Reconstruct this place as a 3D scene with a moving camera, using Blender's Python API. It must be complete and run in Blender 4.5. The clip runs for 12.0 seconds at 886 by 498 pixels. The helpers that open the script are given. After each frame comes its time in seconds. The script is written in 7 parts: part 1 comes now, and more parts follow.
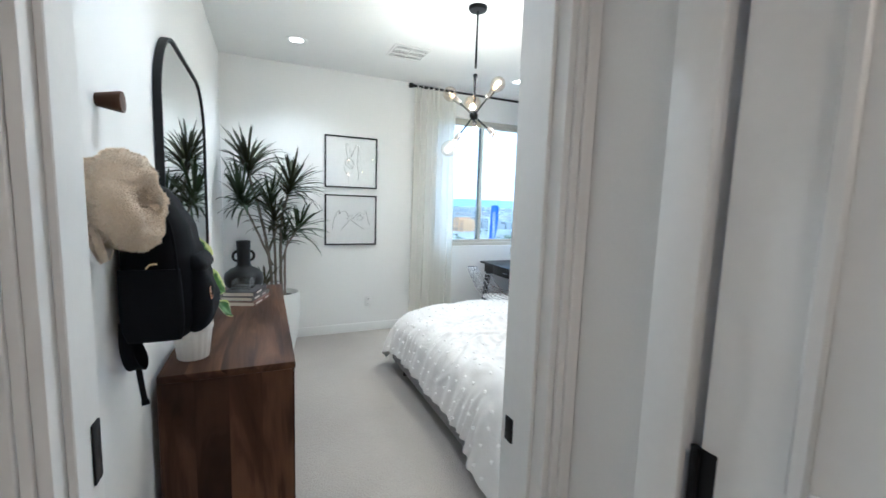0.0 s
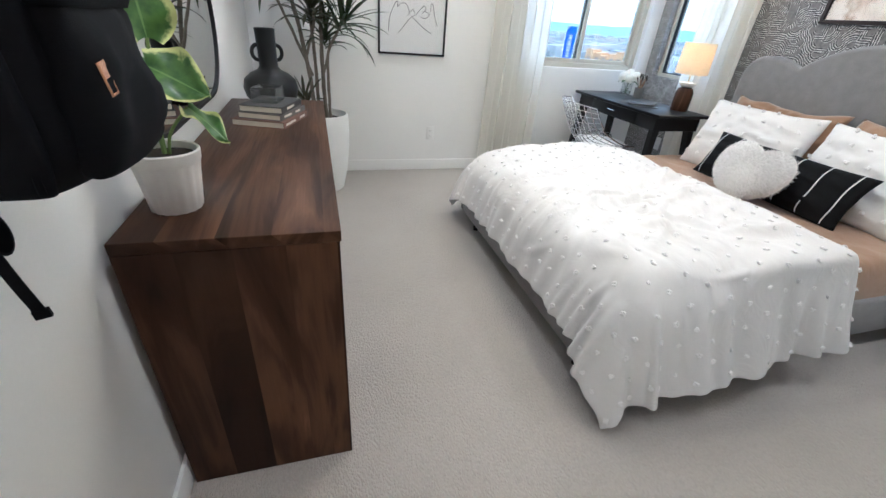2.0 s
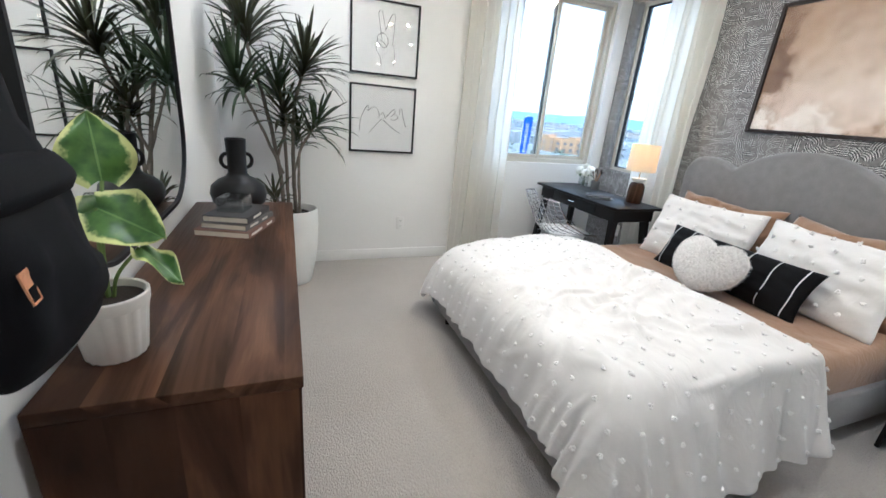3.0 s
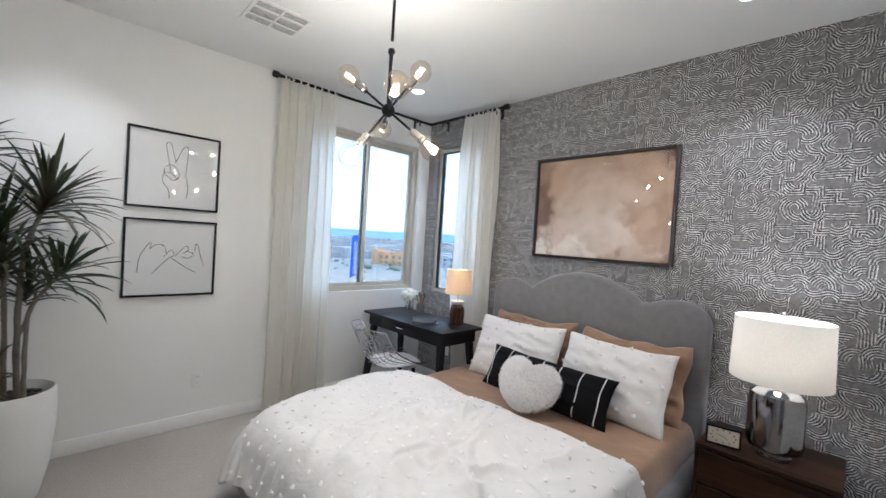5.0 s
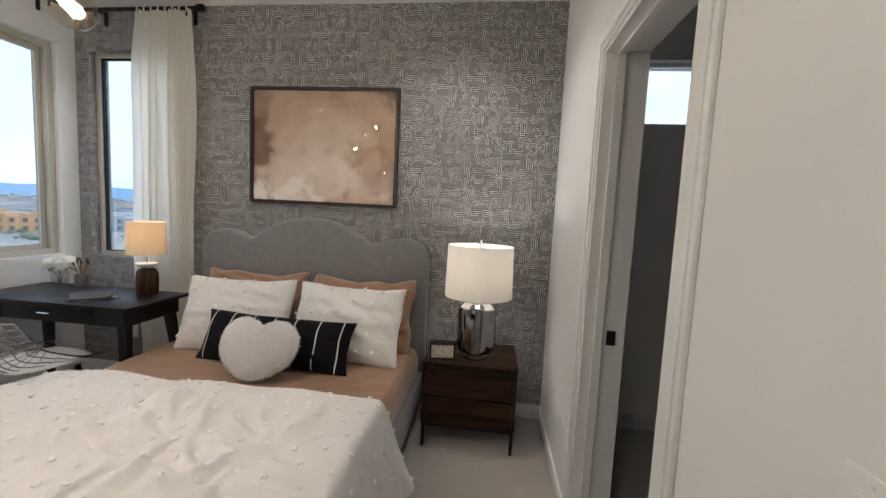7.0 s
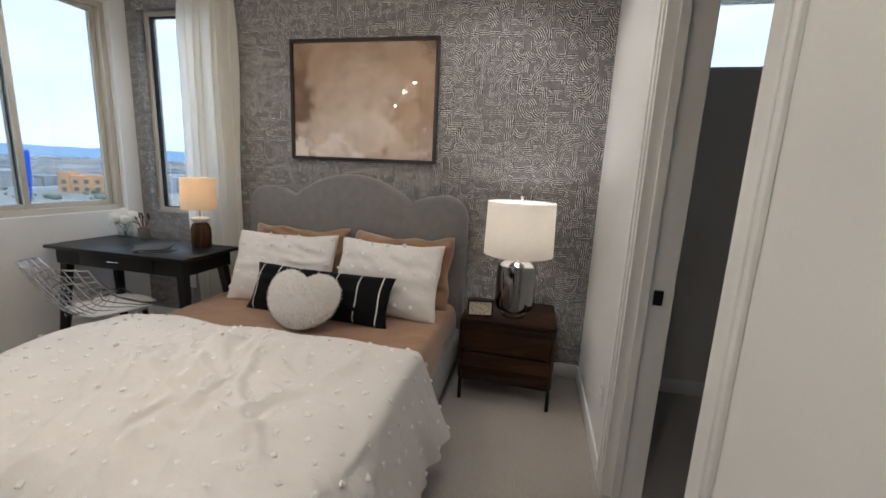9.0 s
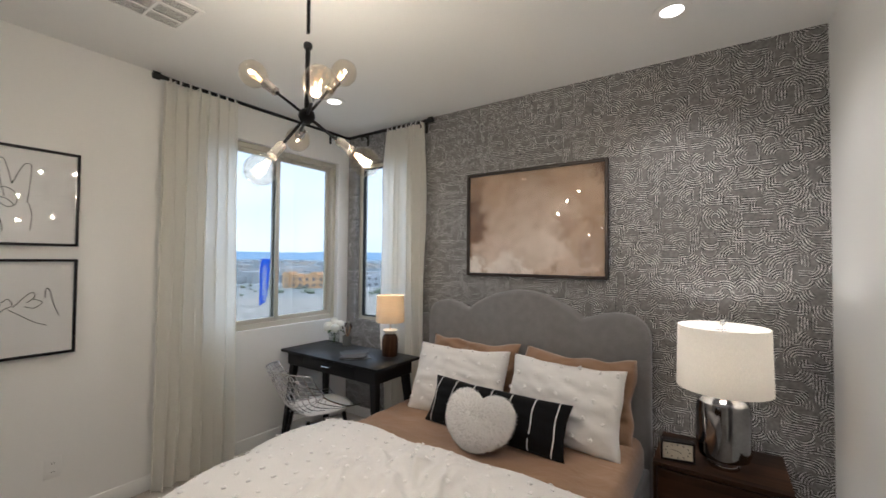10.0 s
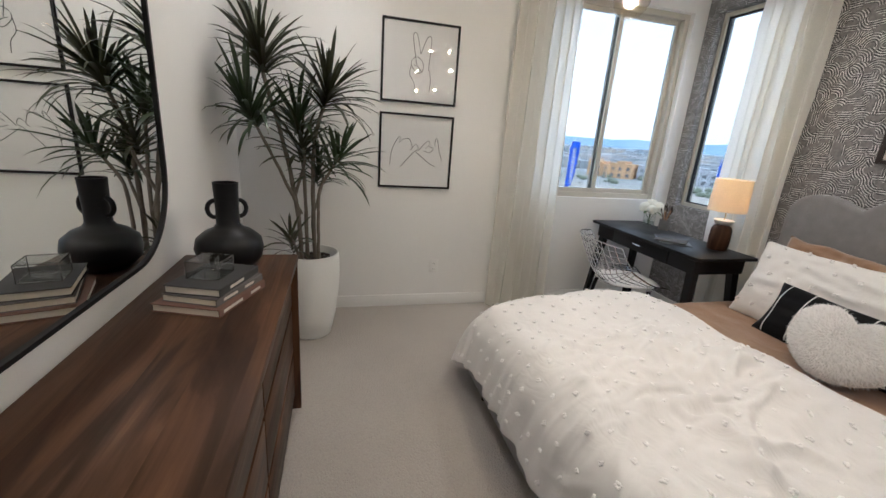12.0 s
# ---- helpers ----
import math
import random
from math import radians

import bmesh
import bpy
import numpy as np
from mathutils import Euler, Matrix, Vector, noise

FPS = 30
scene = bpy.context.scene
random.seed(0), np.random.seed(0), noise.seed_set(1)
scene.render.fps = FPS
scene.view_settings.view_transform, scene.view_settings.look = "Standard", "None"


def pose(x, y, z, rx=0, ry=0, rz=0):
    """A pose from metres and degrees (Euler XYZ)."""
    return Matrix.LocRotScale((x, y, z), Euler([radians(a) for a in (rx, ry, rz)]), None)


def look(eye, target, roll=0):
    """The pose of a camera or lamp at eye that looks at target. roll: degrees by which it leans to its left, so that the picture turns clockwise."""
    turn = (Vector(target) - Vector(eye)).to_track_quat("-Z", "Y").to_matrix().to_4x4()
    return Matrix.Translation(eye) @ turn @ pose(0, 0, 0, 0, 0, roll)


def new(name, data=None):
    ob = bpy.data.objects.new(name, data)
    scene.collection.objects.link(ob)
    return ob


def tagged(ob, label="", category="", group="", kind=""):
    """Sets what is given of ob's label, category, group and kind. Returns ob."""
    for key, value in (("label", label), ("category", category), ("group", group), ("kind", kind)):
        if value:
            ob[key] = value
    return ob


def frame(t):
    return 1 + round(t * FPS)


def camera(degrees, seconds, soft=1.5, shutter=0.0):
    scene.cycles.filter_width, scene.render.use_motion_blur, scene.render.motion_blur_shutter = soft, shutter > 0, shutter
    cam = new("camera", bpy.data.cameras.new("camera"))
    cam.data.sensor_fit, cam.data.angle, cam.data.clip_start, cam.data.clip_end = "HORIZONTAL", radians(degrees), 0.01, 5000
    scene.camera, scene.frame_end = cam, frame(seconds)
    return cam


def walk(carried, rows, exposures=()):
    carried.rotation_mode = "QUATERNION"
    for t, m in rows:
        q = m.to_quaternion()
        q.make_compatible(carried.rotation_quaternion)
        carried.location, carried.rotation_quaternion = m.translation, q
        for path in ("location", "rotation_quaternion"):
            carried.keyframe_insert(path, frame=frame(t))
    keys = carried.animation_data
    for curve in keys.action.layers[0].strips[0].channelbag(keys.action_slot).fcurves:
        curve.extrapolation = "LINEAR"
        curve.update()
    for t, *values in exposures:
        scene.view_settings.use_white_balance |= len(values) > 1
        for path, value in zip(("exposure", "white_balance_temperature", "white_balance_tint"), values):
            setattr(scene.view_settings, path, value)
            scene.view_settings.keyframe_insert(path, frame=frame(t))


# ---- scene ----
cam = camera(95.5, 12.0, shutter=0.12)
PATH = [
    (0, (0.276, 0.5, 1.434), (1.08, 2.318, 1.212), 1.9),
    (0.5, (0.32, 0.736, 1.439), (0.699, 2.676, 1.133), 2.4),
    (1, (0.284, 1.01, 1.401), (0.649, 2.917, 0.92), 2.2),
    (1.5, (0.296, 1.143, 1.347), (0.779, 2.928, 0.585), 3.8),
    (2, (0.344, 1.273, 1.238), (0.889, 2.924, 0.249), 4.9),
    (2.5, (0.359, 1.326, 1.25), (0.959, 2.983, 0.305), 5.2),
    (3, (0.36, 1.369, 1.347), (1.065, 3.125, 0.698), 5.2),
    (3.2, (0.365, 1.387, 1.382), (1.123, 3.163, 0.863), 5.3),
    (4.8, (0.497, 1.495, 1.48), (1.772, 3.036, 1.432), 3.8),
    (5, (0.532, 1.507, 1.473), (1.916, 2.951, 1.43), 3.6),
    (5.5, (0.593, 1.579, 1.466), (2.272, 2.664, 1.413), 2.4),
    (6, (0.656, 1.614, 1.441), (2.53, 2.305, 1.349), 2.0),
    (6.5, (0.735, 1.614, 1.432), (2.683, 2.043, 1.288), 2.2),
    (7, (0.713, 1.691, 1.382), (2.69, 1.933, 1.199), 2.8),
    (7.2, (0.694, 1.736, 1.338), (2.678, 1.921, 1.163), 3.0),
    (8.8, (0.721, 1.712, 1.303), (2.631, 2.041, 0.81), 3.1),
    (9, (0.742, 1.687, 1.344), (2.66, 2.111, 0.968), 2.7),
    (9.5, (0.671, 1.74, 1.481), (2.546, 2.431, 1.39), 1.1),
    (10, (0.66, 1.764, 1.515), (2.306, 2.898, 1.566), 0.5),
    (10.5, (0.619, 1.808, 1.508), (1.914, 3.332, 1.51), 1.1),
    (11, (0.573, 1.85, 1.424), (1.49, 3.618, 1.247), 2.3),
    (11.5, (0.525, 1.856, 1.365), (1.17, 3.708, 0.968), 3.5),
    (12, (0.548, 1.814, 1.383), (1.054, 3.668, 0.829), 4.3),
]
EXPOSURES = [(0.0, 0.88, 4560, 2), (0.5, 0.81, 4600, 6), (1.0, 0.73, 4640, 6), (1.6, 0.78, 4680, 6), (2.5, 0.98, 4870, 6), (3.2, 0.78, 4820, 6), (4.8, 0.41, 4870, 8.5), (5.5, 0.26, 4820, 8.5), (6.5, 0.01, 5360, 9.5), (7.2, -0.04, 5460, 9.5), (9.5, -0.09, 5410, 9.5), (10.5, -0.02, 5410, 9.5), (12.0, 0.21, 5310, 9.5)]
walk(cam, [(t, look(eye, target, roll)) for t, eye, target, roll in PATH], EXPOSURES)

# ---- plan, in metres ----
WEST, EAST, SOUTH, NORTH, TOP = -0.10, 3.44, 1.30, 4.84, 2.74
HALL_WEST, HALL_EAST, HALL_NORTH = -0.03, 0.87, 1.14

# ---- world and large lights ----
world = bpy.data.worlds.new("overcast_sky")
scene.world = world
world.use_nodes = True
wt = world.node_tree
wt.nodes.clear()
w_out = wt.nodes.new("ShaderNodeOutputWorld")
w_bg = wt.nodes.new("ShaderNodeBackground")
w_sky = wt.nodes.new("ShaderNodeTexSky")
w_sky.sky_type, w_sky.sun_disc = "NISHITA", False
w_sky.sun_elevation, w_sky.sun_rotation = radians(50), radians(200)
w_gain = wt.nodes.new("ShaderNodeVectorMath")
w_gain.operation = "MULTIPLY"
w_gain.inputs[1].default_value = (0.07, 0.07, 0.07)
w_tc = wt.nodes.new("ShaderNodeTexCoord")
w_map = wt.nodes.new("ShaderNodeMapping")
w_map.inputs["Scale"].default_value = (2.2, 2.2, 7.0)
w_noise = wt.nodes.new("ShaderNodeTexNoise")
w_noise.inputs["Scale"].default_value = 1.6
w_noise.inputs["Detail"].default_value = 6
w_ramp = wt.nodes.new("ShaderNodeValToRGB")
w_ramp.color_ramp.elements[0].position, w_ramp.color_ramp.elements[0].color = 0.3, (7.6, 8.1, 8.6, 1)
w_ramp.color_ramp.elements[1].position, w_ramp.color_ramp.elements[1].color = 0.7, (9.6, 9.9, 10.1, 1)
w_mix = wt.nodes.new("ShaderNodeMix")
w_mix.data_type = "RGBA"
w_mix.inputs["Factor"].default_value = 0.86
wt.links.new(w_tc.outputs["Generated"], w_map.inputs["Vector"])
wt.links.new(w_map.outputs["Vector"], w_noise.inputs["Vector"])
wt.links.new(w_noise.outputs["Fac"], w_ramp.inputs["Fac"])
wt.links.new(w_sky.outputs["Color"], w_gain.inputs[0])
wt.links.new(w_gain.outputs["Vector"], w_mix.inputs["A"])
wt.links.new(w_ramp.outputs["Color"], w_mix.inputs["B"])
wt.links.new(w_mix.outputs["Result"], w_bg.inputs["Color"])
wt.links.new(w_bg.outputs["Background"], w_out.inputs["Surface"])
w_bg.inputs["Strength"].default_value = 1.0

sun = new("sun", bpy.data.lights.new("sun", "SUN"))
sun.data.energy, sun.data.angle, sun.data.color = 0.5, radians(20), (1.0, 0.96, 0.9)
sun.matrix_world = look((0, 0, 30), (12, 20, 0))

CANS = [(0.53, 4.20), (2.737, 4.24), (2.885, 1.95), (0.53, 1.95), (0.42, -0.35)]
HALL_WATTS = 18.0
CAN_WATTS, BULB_WATTS, LAMP_WATTS, DESK_LAMP_WATTS = 26.0, 5.4, 4.6, 1.1


def lamp(name, kind, place, watts, color, radius=0.04, cone=None, down=True):
    ob = new(name, bpy.data.lights.new(name, kind))
    ob.data.energy, ob.data.color, ob.data.shadow_soft_size = watts, color, radius
    if cone:
        ob.data.spot_size, ob.data.spot_blend = radians(cone), 0.7
    ob.location = place
    return ob


for cx, cy in CANS:
    lamp("can_light", "SPOT", (cx, cy, TOP - 0.025), CAN_WATTS if cy > 0 else HALL_WATTS, (1.0, 0.85, 0.69) if cy > 0 else (1.0, 0.68, 0.44), 0.045, 124 if cy > 0 else 158)


# ---- mesh helpers ----
def box(bm, a, b, bevel=0.0, seg=1):
    """A box between two corners, its edges bevelled."""
    lo, hi = [min(p, q) for p, q in zip(a, b)], [max(p, q) for p, q in zip(a, b)]
    vs = [bm.verts.new((x, y, z)) for x in (lo[0], hi[0]) for y in (lo[1], hi[1]) for z in (lo[2], hi[2])]
    fs = [bm.faces.new([vs[i] for i in f]) for f in ((0, 1, 3, 2), (4, 6, 7, 5), (0, 4, 5, 1), (2, 3, 7, 6), (0, 2, 6, 4), (1, 5, 7, 3))]
    if bevel:
        es = list({e for f in fs for e in f.edges})
        bmesh.ops.bevel(bm, geom=es, offset=bevel, segments=seg, profile=0.5, affect="EDGES")
    return vs


def lathe(bm, profile, seg=32, at=(0, 0, 0), flute=0, depth=0.0):
    """Turns (radius, height) pairs round the z axis at a place; closes the ends where the radius is zero."""
    rings = []
    for r, z in profile:
        if r < 1e-6:
            rings.append([bm.verts.new((at[0], at[1], at[2] + z))])
            continue
        ring = []
        for i in range(seg):
            a = 2 * math.pi * i / seg
            rr = r * (1 - depth * (0.5 + 0.5 * math.cos(flute * a))) if flute else r
            ring.append(bm.verts.new((at[0] + rr * math.cos(a), at[1] + rr * math.sin(a), at[2] + z)))
        rings.append(ring)
    for p, q in zip(rings, rings[1:]):
        for i in range(seg):
            j = (i + 1) % seg
            if len(p) == 1 and len(q) > 1:
                bm.faces.new((p[0], q[i], q[j]))
            elif len(q) == 1 and len(p) > 1:
                bm.faces.new((p[i], q[0], p[j]))
            elif len(p) > 1:
                bm.faces.new((p[i], q[i], q[j], p[j]))
    return rings


def tube(bm, points, radius, seg=8, closed=False, caps=True):
    """A round tube along points; radius may be one number or one for each point."""
    pts = [Vector(p) for p in points]
    n = len(pts)
    rings, side = [], None
    for i, p in enumerate(pts):
        a = pts[(i - 1) % n] if closed or i else p
        b = pts[(i + 1) % n] if closed or i < n - 1 else p
        d = (b - a).normalized()
        if side is None:
            side = d.orthogonal().normalized()
        side = (side - d * side.dot(d)).normalized()
        up = d.cross(side)
        r = radius[i] if isinstance(radius, (list, tuple)) else radius
        rings.append([bm.verts.new(p + r * (math.cos(2 * math.pi * k / seg) * side + math.sin(2 * math.pi * k / seg) * up)) for k in range(seg)])
    for i in range(n if closed else n - 1):
        p, q = rings[i], rings[(i + 1) % n]
        for k in range(seg):
            bm.faces.new((p[k], p[(k + 1) % seg], q[(k + 1) % seg], q[k]))
    if caps and not closed:
        bm.faces.new(rings[0][::-1])
        bm.faces.new(rings[-1])


def sheet(bm, nu, nv, f):
    """A grid of nu x nv cells through f(u, v), u and v from 0 to 1."""
    g = [[bm.verts.new(f(i / nu, j / nv)) for j in range(nv + 1)] for i in range(nu + 1)]
    for i in range(nu):
        for j in range(nv):
            bm.faces.new((g[i][j], g[i + 1][j], g[i + 1][j + 1], g[i][j + 1]))
    return g


def prism(bm, outline, axis, a, b):
    """Extrudes a 2D outline along an axis (0, 1 or 2) from a to b."""
    def put(p, h):
        q = list(p)
        q.insert(axis, h)
        return bm.verts.new(q)
    lo, hi = [put(p, a) for p in outline], [put(p, b) for p in outline]
    n = len(outline)
    bm.faces.new(lo)
    bm.faces.new(hi[::-1])
    for i in range(n):
        bm.faces.new((lo[i], hi[i], hi[(i + 1) % n], lo[(i + 1) % n]))
    return lo, hi


def arc(cx, cy, r, a0, a1, n):
    return [(cx + r * math.cos(radians(a0 + (a1 - a0) * i / n)), cy + r * math.sin(radians(a0 + (a1 - a0) * i / n))) for i in range(n + 1)]


def smooth_path(points, n=8):
    """Catmull-Rom through points."""
    p = [Vector(q) for q in points]
    p = [2 * p[0] - p[1]] + p + [2 * p[-1] - p[-2]]
    out = []
    for i in range(1, len(p) - 2):
        for k in range(n):
            t = k / n
            out.append(0.5 * ((2 * p[i]) + (p[i + 1] - p[i - 1]) * t + (2 * p[i - 1] - 5 * p[i] + 4 * p[i + 1] - p[i + 2]) * t * t + (3 * p[i] - p[i - 1] - 3 * p[i + 1] + p[i + 2]) * t ** 3))
    out.append(p[-2])
    return out


def mesh_object(name, bm, material, smooth=True, angle=40):
    bmesh.ops.recalc_face_normals(bm, faces=bm.faces)
    me = bpy.data.meshes.new(name)
    if smooth:
        for f in bm.faces:
            f.smooth = True
        for e in bm.edges:
            if len(e.link_faces) == 2 and e.calc_face_angle(0) > radians(angle):
                e.smooth = False
    bm.to_mesh(me)
    bm.free()
    me.materials.append(material)
    return new(name, me)


def part(name, bm, material, parent, label="", smooth=True, angle=40):
    ob = mesh_object(name, bm, material, smooth, angle)
    ob.parent = parent
    return tagged(ob, label)


def thing(name, label, category, place=(0, 0, 0), turn=0.0, group="", kind=""):
    ob = new(name)
    ob.empty_display_size = 0.1
    ob.location, ob.rotation_euler = place, (0, 0, radians(turn))
    return tagged(ob, label, category, group, kind)


def one(name, bm, material, label, category, group="", kind="", place=(0, 0, 0), turn=0.0, smooth=True, angle=40):
    ob = mesh_object(name, bm, material, smooth, angle)
    ob.location, ob.rotation_euler = place, (0, 0, radians(turn))
    return tagged(ob, label, category, group, kind)


# ---- materials ----
def node(tree, kind, props=None, **inputs):
    n = tree.nodes.new(kind)
    for k, v in (props or {}).items():
        setattr(n, k, v)
    for k, v in inputs.items():
        key = k.replace("_", " ")
        sock = n.inputs[int(key[1:])] if key[0] == "i" and key[1:].isdigit() else n.inputs[key]
        if isinstance(v, bpy.types.NodeSocket):
            tree.links.new(v, sock)
        else:
            sock.default_value = v
    return n


def calc(tree, op, a, b=0.0, c=0.0):
    return node(tree, "ShaderNodeMath", {"operation": op}, i0=a, i1=b, i2=c).outputs[0]


def blend(tree, fac, a, b, mode="MIX"):
    n = node(tree, "ShaderNodeMix", {"data_type": "RGBA", "blend_type": mode})
    for key, v in (("Factor", fac), ("A", a), ("B", b)):
        if isinstance(v, bpy.types.NodeSocket):
            tree.links.new(v, n.inputs[key] if key == "Factor" else [s for s in n.inputs if s.name == key and s.type == "RGBA"][0])
        elif key == "Factor":
            n.inputs[0].default_value = v
        else:
            [s for s in n.inputs if s.name == key and s.type == "RGBA"][0].default_value = (*v, 1) if len(v) == 3 else v
    return [s for s in n.outputs if s.type == "RGBA"][0]


def ramp(tree, fac, *stops):
    n = node(tree, "ShaderNodeValToRGB", Fac=fac)
    els = n.color_ramp.elements
    while len(els) < len(stops):
        els.new(0.5)
    for e, (p, c) in zip(els, stops):
        e.position, e.color = p, (*c, 1) if len(c) == 3 else c
    return n.outputs[0]


def material(name):
    m = bpy.data.materials.new(name)
    m.use_nodes = True
    t = m.node_tree
    return m, t, t.nodes["Principled BSDF"]


def plain(name, color, rough=0.6, metal=0.0, var=0.06, scale=8.0, fine=120.0, bump=0.1, depth=0.001, coat=0.0, sheen=0.0, coords="Object", spec=0.5):
    """Paint, plastic, cloth or metal: a base colour with wear at two scales and fine relief."""
    m, t, b = material(name)
    tc = node(t, "ShaderNodeTexCoord")
    big = node(t, "ShaderNodeTexNoise", Vector=tc.outputs[coords], Scale=scale, Detail=4.0)
    small = node(t, "ShaderNodeTexNoise", Vector=tc.outputs[coords], Scale=fine, Detail=3.0)
    mixed = calc(t, "MULTIPLY_ADD", small.outputs["Fac"], 0.5, calc(t, "MULTIPLY", big.outputs["Fac"], 0.5))
    dark, light = [max(0, c * (1 - var)) for c in color], [min(1, c * (1 + var)) for c in color]
    t.links.new(ramp(t, mixed, (0.3, dark), (0.7, light)), b.inputs["Base Color"])
    t.links.new(calc(t, "MULTIPLY_ADD", big.outputs["Fac"], 0.16, rough - 0.08), b.inputs["Roughness"])
    b.inputs["Metallic"].default_value = metal
    b.inputs["Specular IOR Level"].default_value = spec
    b.inputs["Coat Weight"].default_value = coat
    b.inputs["Sheen Weight"].default_value = sheen
    if bump:
        bp = node(t, "ShaderNodeBump", Height=small.outputs["Fac"], Strength=bump, Distance=depth)
        t.links.new(bp.outputs[0], b.inputs["Normal"])
    return m


def walnut(name, along, tone=1.0):
    """Dark walnut: glued boards with flowing grain along one axis."""
    m, t, b = material(name)
    tc = node(t, "ShaderNodeTexCoord")
    across = [i for i in range(3) if i != along]
    sep = node(t, "ShaderNodeSeparateXYZ", Vector=tc.outputs["Object"])
    k = calc(t, "FLOOR", calc(t, "MULTIPLY", calc(t, "ADD", sep.outputs[across[0]], sep.outputs[across[1]]), 9.0))
    rnd = node(t, "ShaderNodeTexWhiteNoise", {"noise_dimensions": "1D"}, W=k)
    shift = node(t, "ShaderNodeCombineXYZ", **{"i%d" % along: calc(t, "MULTIPLY", rnd.outputs["Value"], 7.0)})
    moved = node(t, "ShaderNodeVectorMath", {"operation": "ADD"}, i0=tc.outputs["Object"], i1=shift.outputs[0])
    sc = [6.5, 6.5, 6.5]
    sc[along] = 1.1
    mp = node(t, "ShaderNodeMapping", Vector=moved.outputs[0], Scale=sc)
    flow = node(t, "ShaderNodeTexNoise", Vector=mp.outputs[0], Scale=1.0, Detail=5.0, Distortion=1.6)
    rings = calc(t, "SINE", calc(t, "MULTIPLY", flow.outputs["Fac"], 34.0))
    sc2 = [170.0, 170.0, 170.0]
    sc2[along] = 5.0
    pores = node(t, "ShaderNodeTexNoise", Vector=node(t, "ShaderNodeMapping", Vector=moved.outputs[0], Scale=sc2).outputs[0], Scale=1.0, Detail=3.0)
    base = ramp(t, flow.outputs["Fac"], (0.30, (0.014 * tone, 0.0075 * tone, 0.005 * tone)), (0.47, (0.040 * tone, 0.0205 * tone, 0.0125 * tone)), (0.66, (0.105 * tone, 0.056 * tone, 0.032 * tone)))
    lined = blend(t, calc(t, "MULTIPLY_ADD", rings, 0.10, 0.12), base, (0.03, 0.014, 0.008))
    board = ramp(t, rnd.outputs["Value"], (0.0, (0.55, 0.52, 0.50)), (0.55, (1.05, 1.0, 0.95)), (1.0, (1.9, 1.75, 1.6)))
    col = blend(t, 1.0, lined, board, "MULTIPLY")
    col = blend(t, calc(t, "MULTIPLY", pores.outputs["Fac"], 0.35), col, (0.02, 0.01, 0.006))
    t.links.new(col, b.inputs["Base Color"])
    t.links.new(calc(t, "MULTIPLY_ADD", pores.outputs["Fac"], 0.2, 0.3), b.inputs["Roughness"])
    b.inputs["Specular IOR Level"].default_value = 0.12
    bp = node(t, "ShaderNodeBump", Height=pores.outputs["Fac"], Strength=0.12, Distance=0.001)
    t.links.new(bp.outputs[0], b.inputs["Normal"])
    return m


def carpet_material():
    m, t, b = material("carpet")
    tc = node(t, "ShaderNodeTexCoord")
    big = node(t, "ShaderNodeTexNoise", Vector=tc.outputs["Object"], Scale=1.6, Detail=4.0)
    tuft = node(t, "ShaderNodeTexVoronoi", Vector=node(t, "ShaderNodeMapping", Vector=tc.outputs["Object"], Scale=(230.0, 95.0, 200.0)).outputs[0], Scale=1.0)
    fine = node(t, "ShaderNodeTexNoise", Vector=tc.outputs["Object"], Scale=90.0, Detail=4.0)
    col = ramp(t, big.outputs["Fac"], (0.3, (0.44, 0.40, 0.355)), (0.7, (0.52, 0.48, 0.43)))
    col = blend(t, calc(t, "MULTIPLY", tuft.outputs["Distance"], 0.5), col, (0.32, 0.29, 0.26))
    col = blend(t, calc(t, "MULTIPLY", fine.outputs["Fac"], 0.22), col, (0.58, 0.54, 0.49))
    t.links.new(col, b.inputs["Base Color"])
    b.inputs["Roughness"].default_value = 0.95
    b.inputs["Sheen Weight"].default_value = 0.2
    h = calc(t, "ADD", fine.outputs["Fac"], calc(t, "MULTIPLY", tuft.outputs["Distance"], -1.0))
    bp = node(t, "ShaderNodeBump", Height=h, Strength=0.9, Distance=0.005)
    t.links.new(bp.outputs[0], b.inputs["Normal"])
    return m


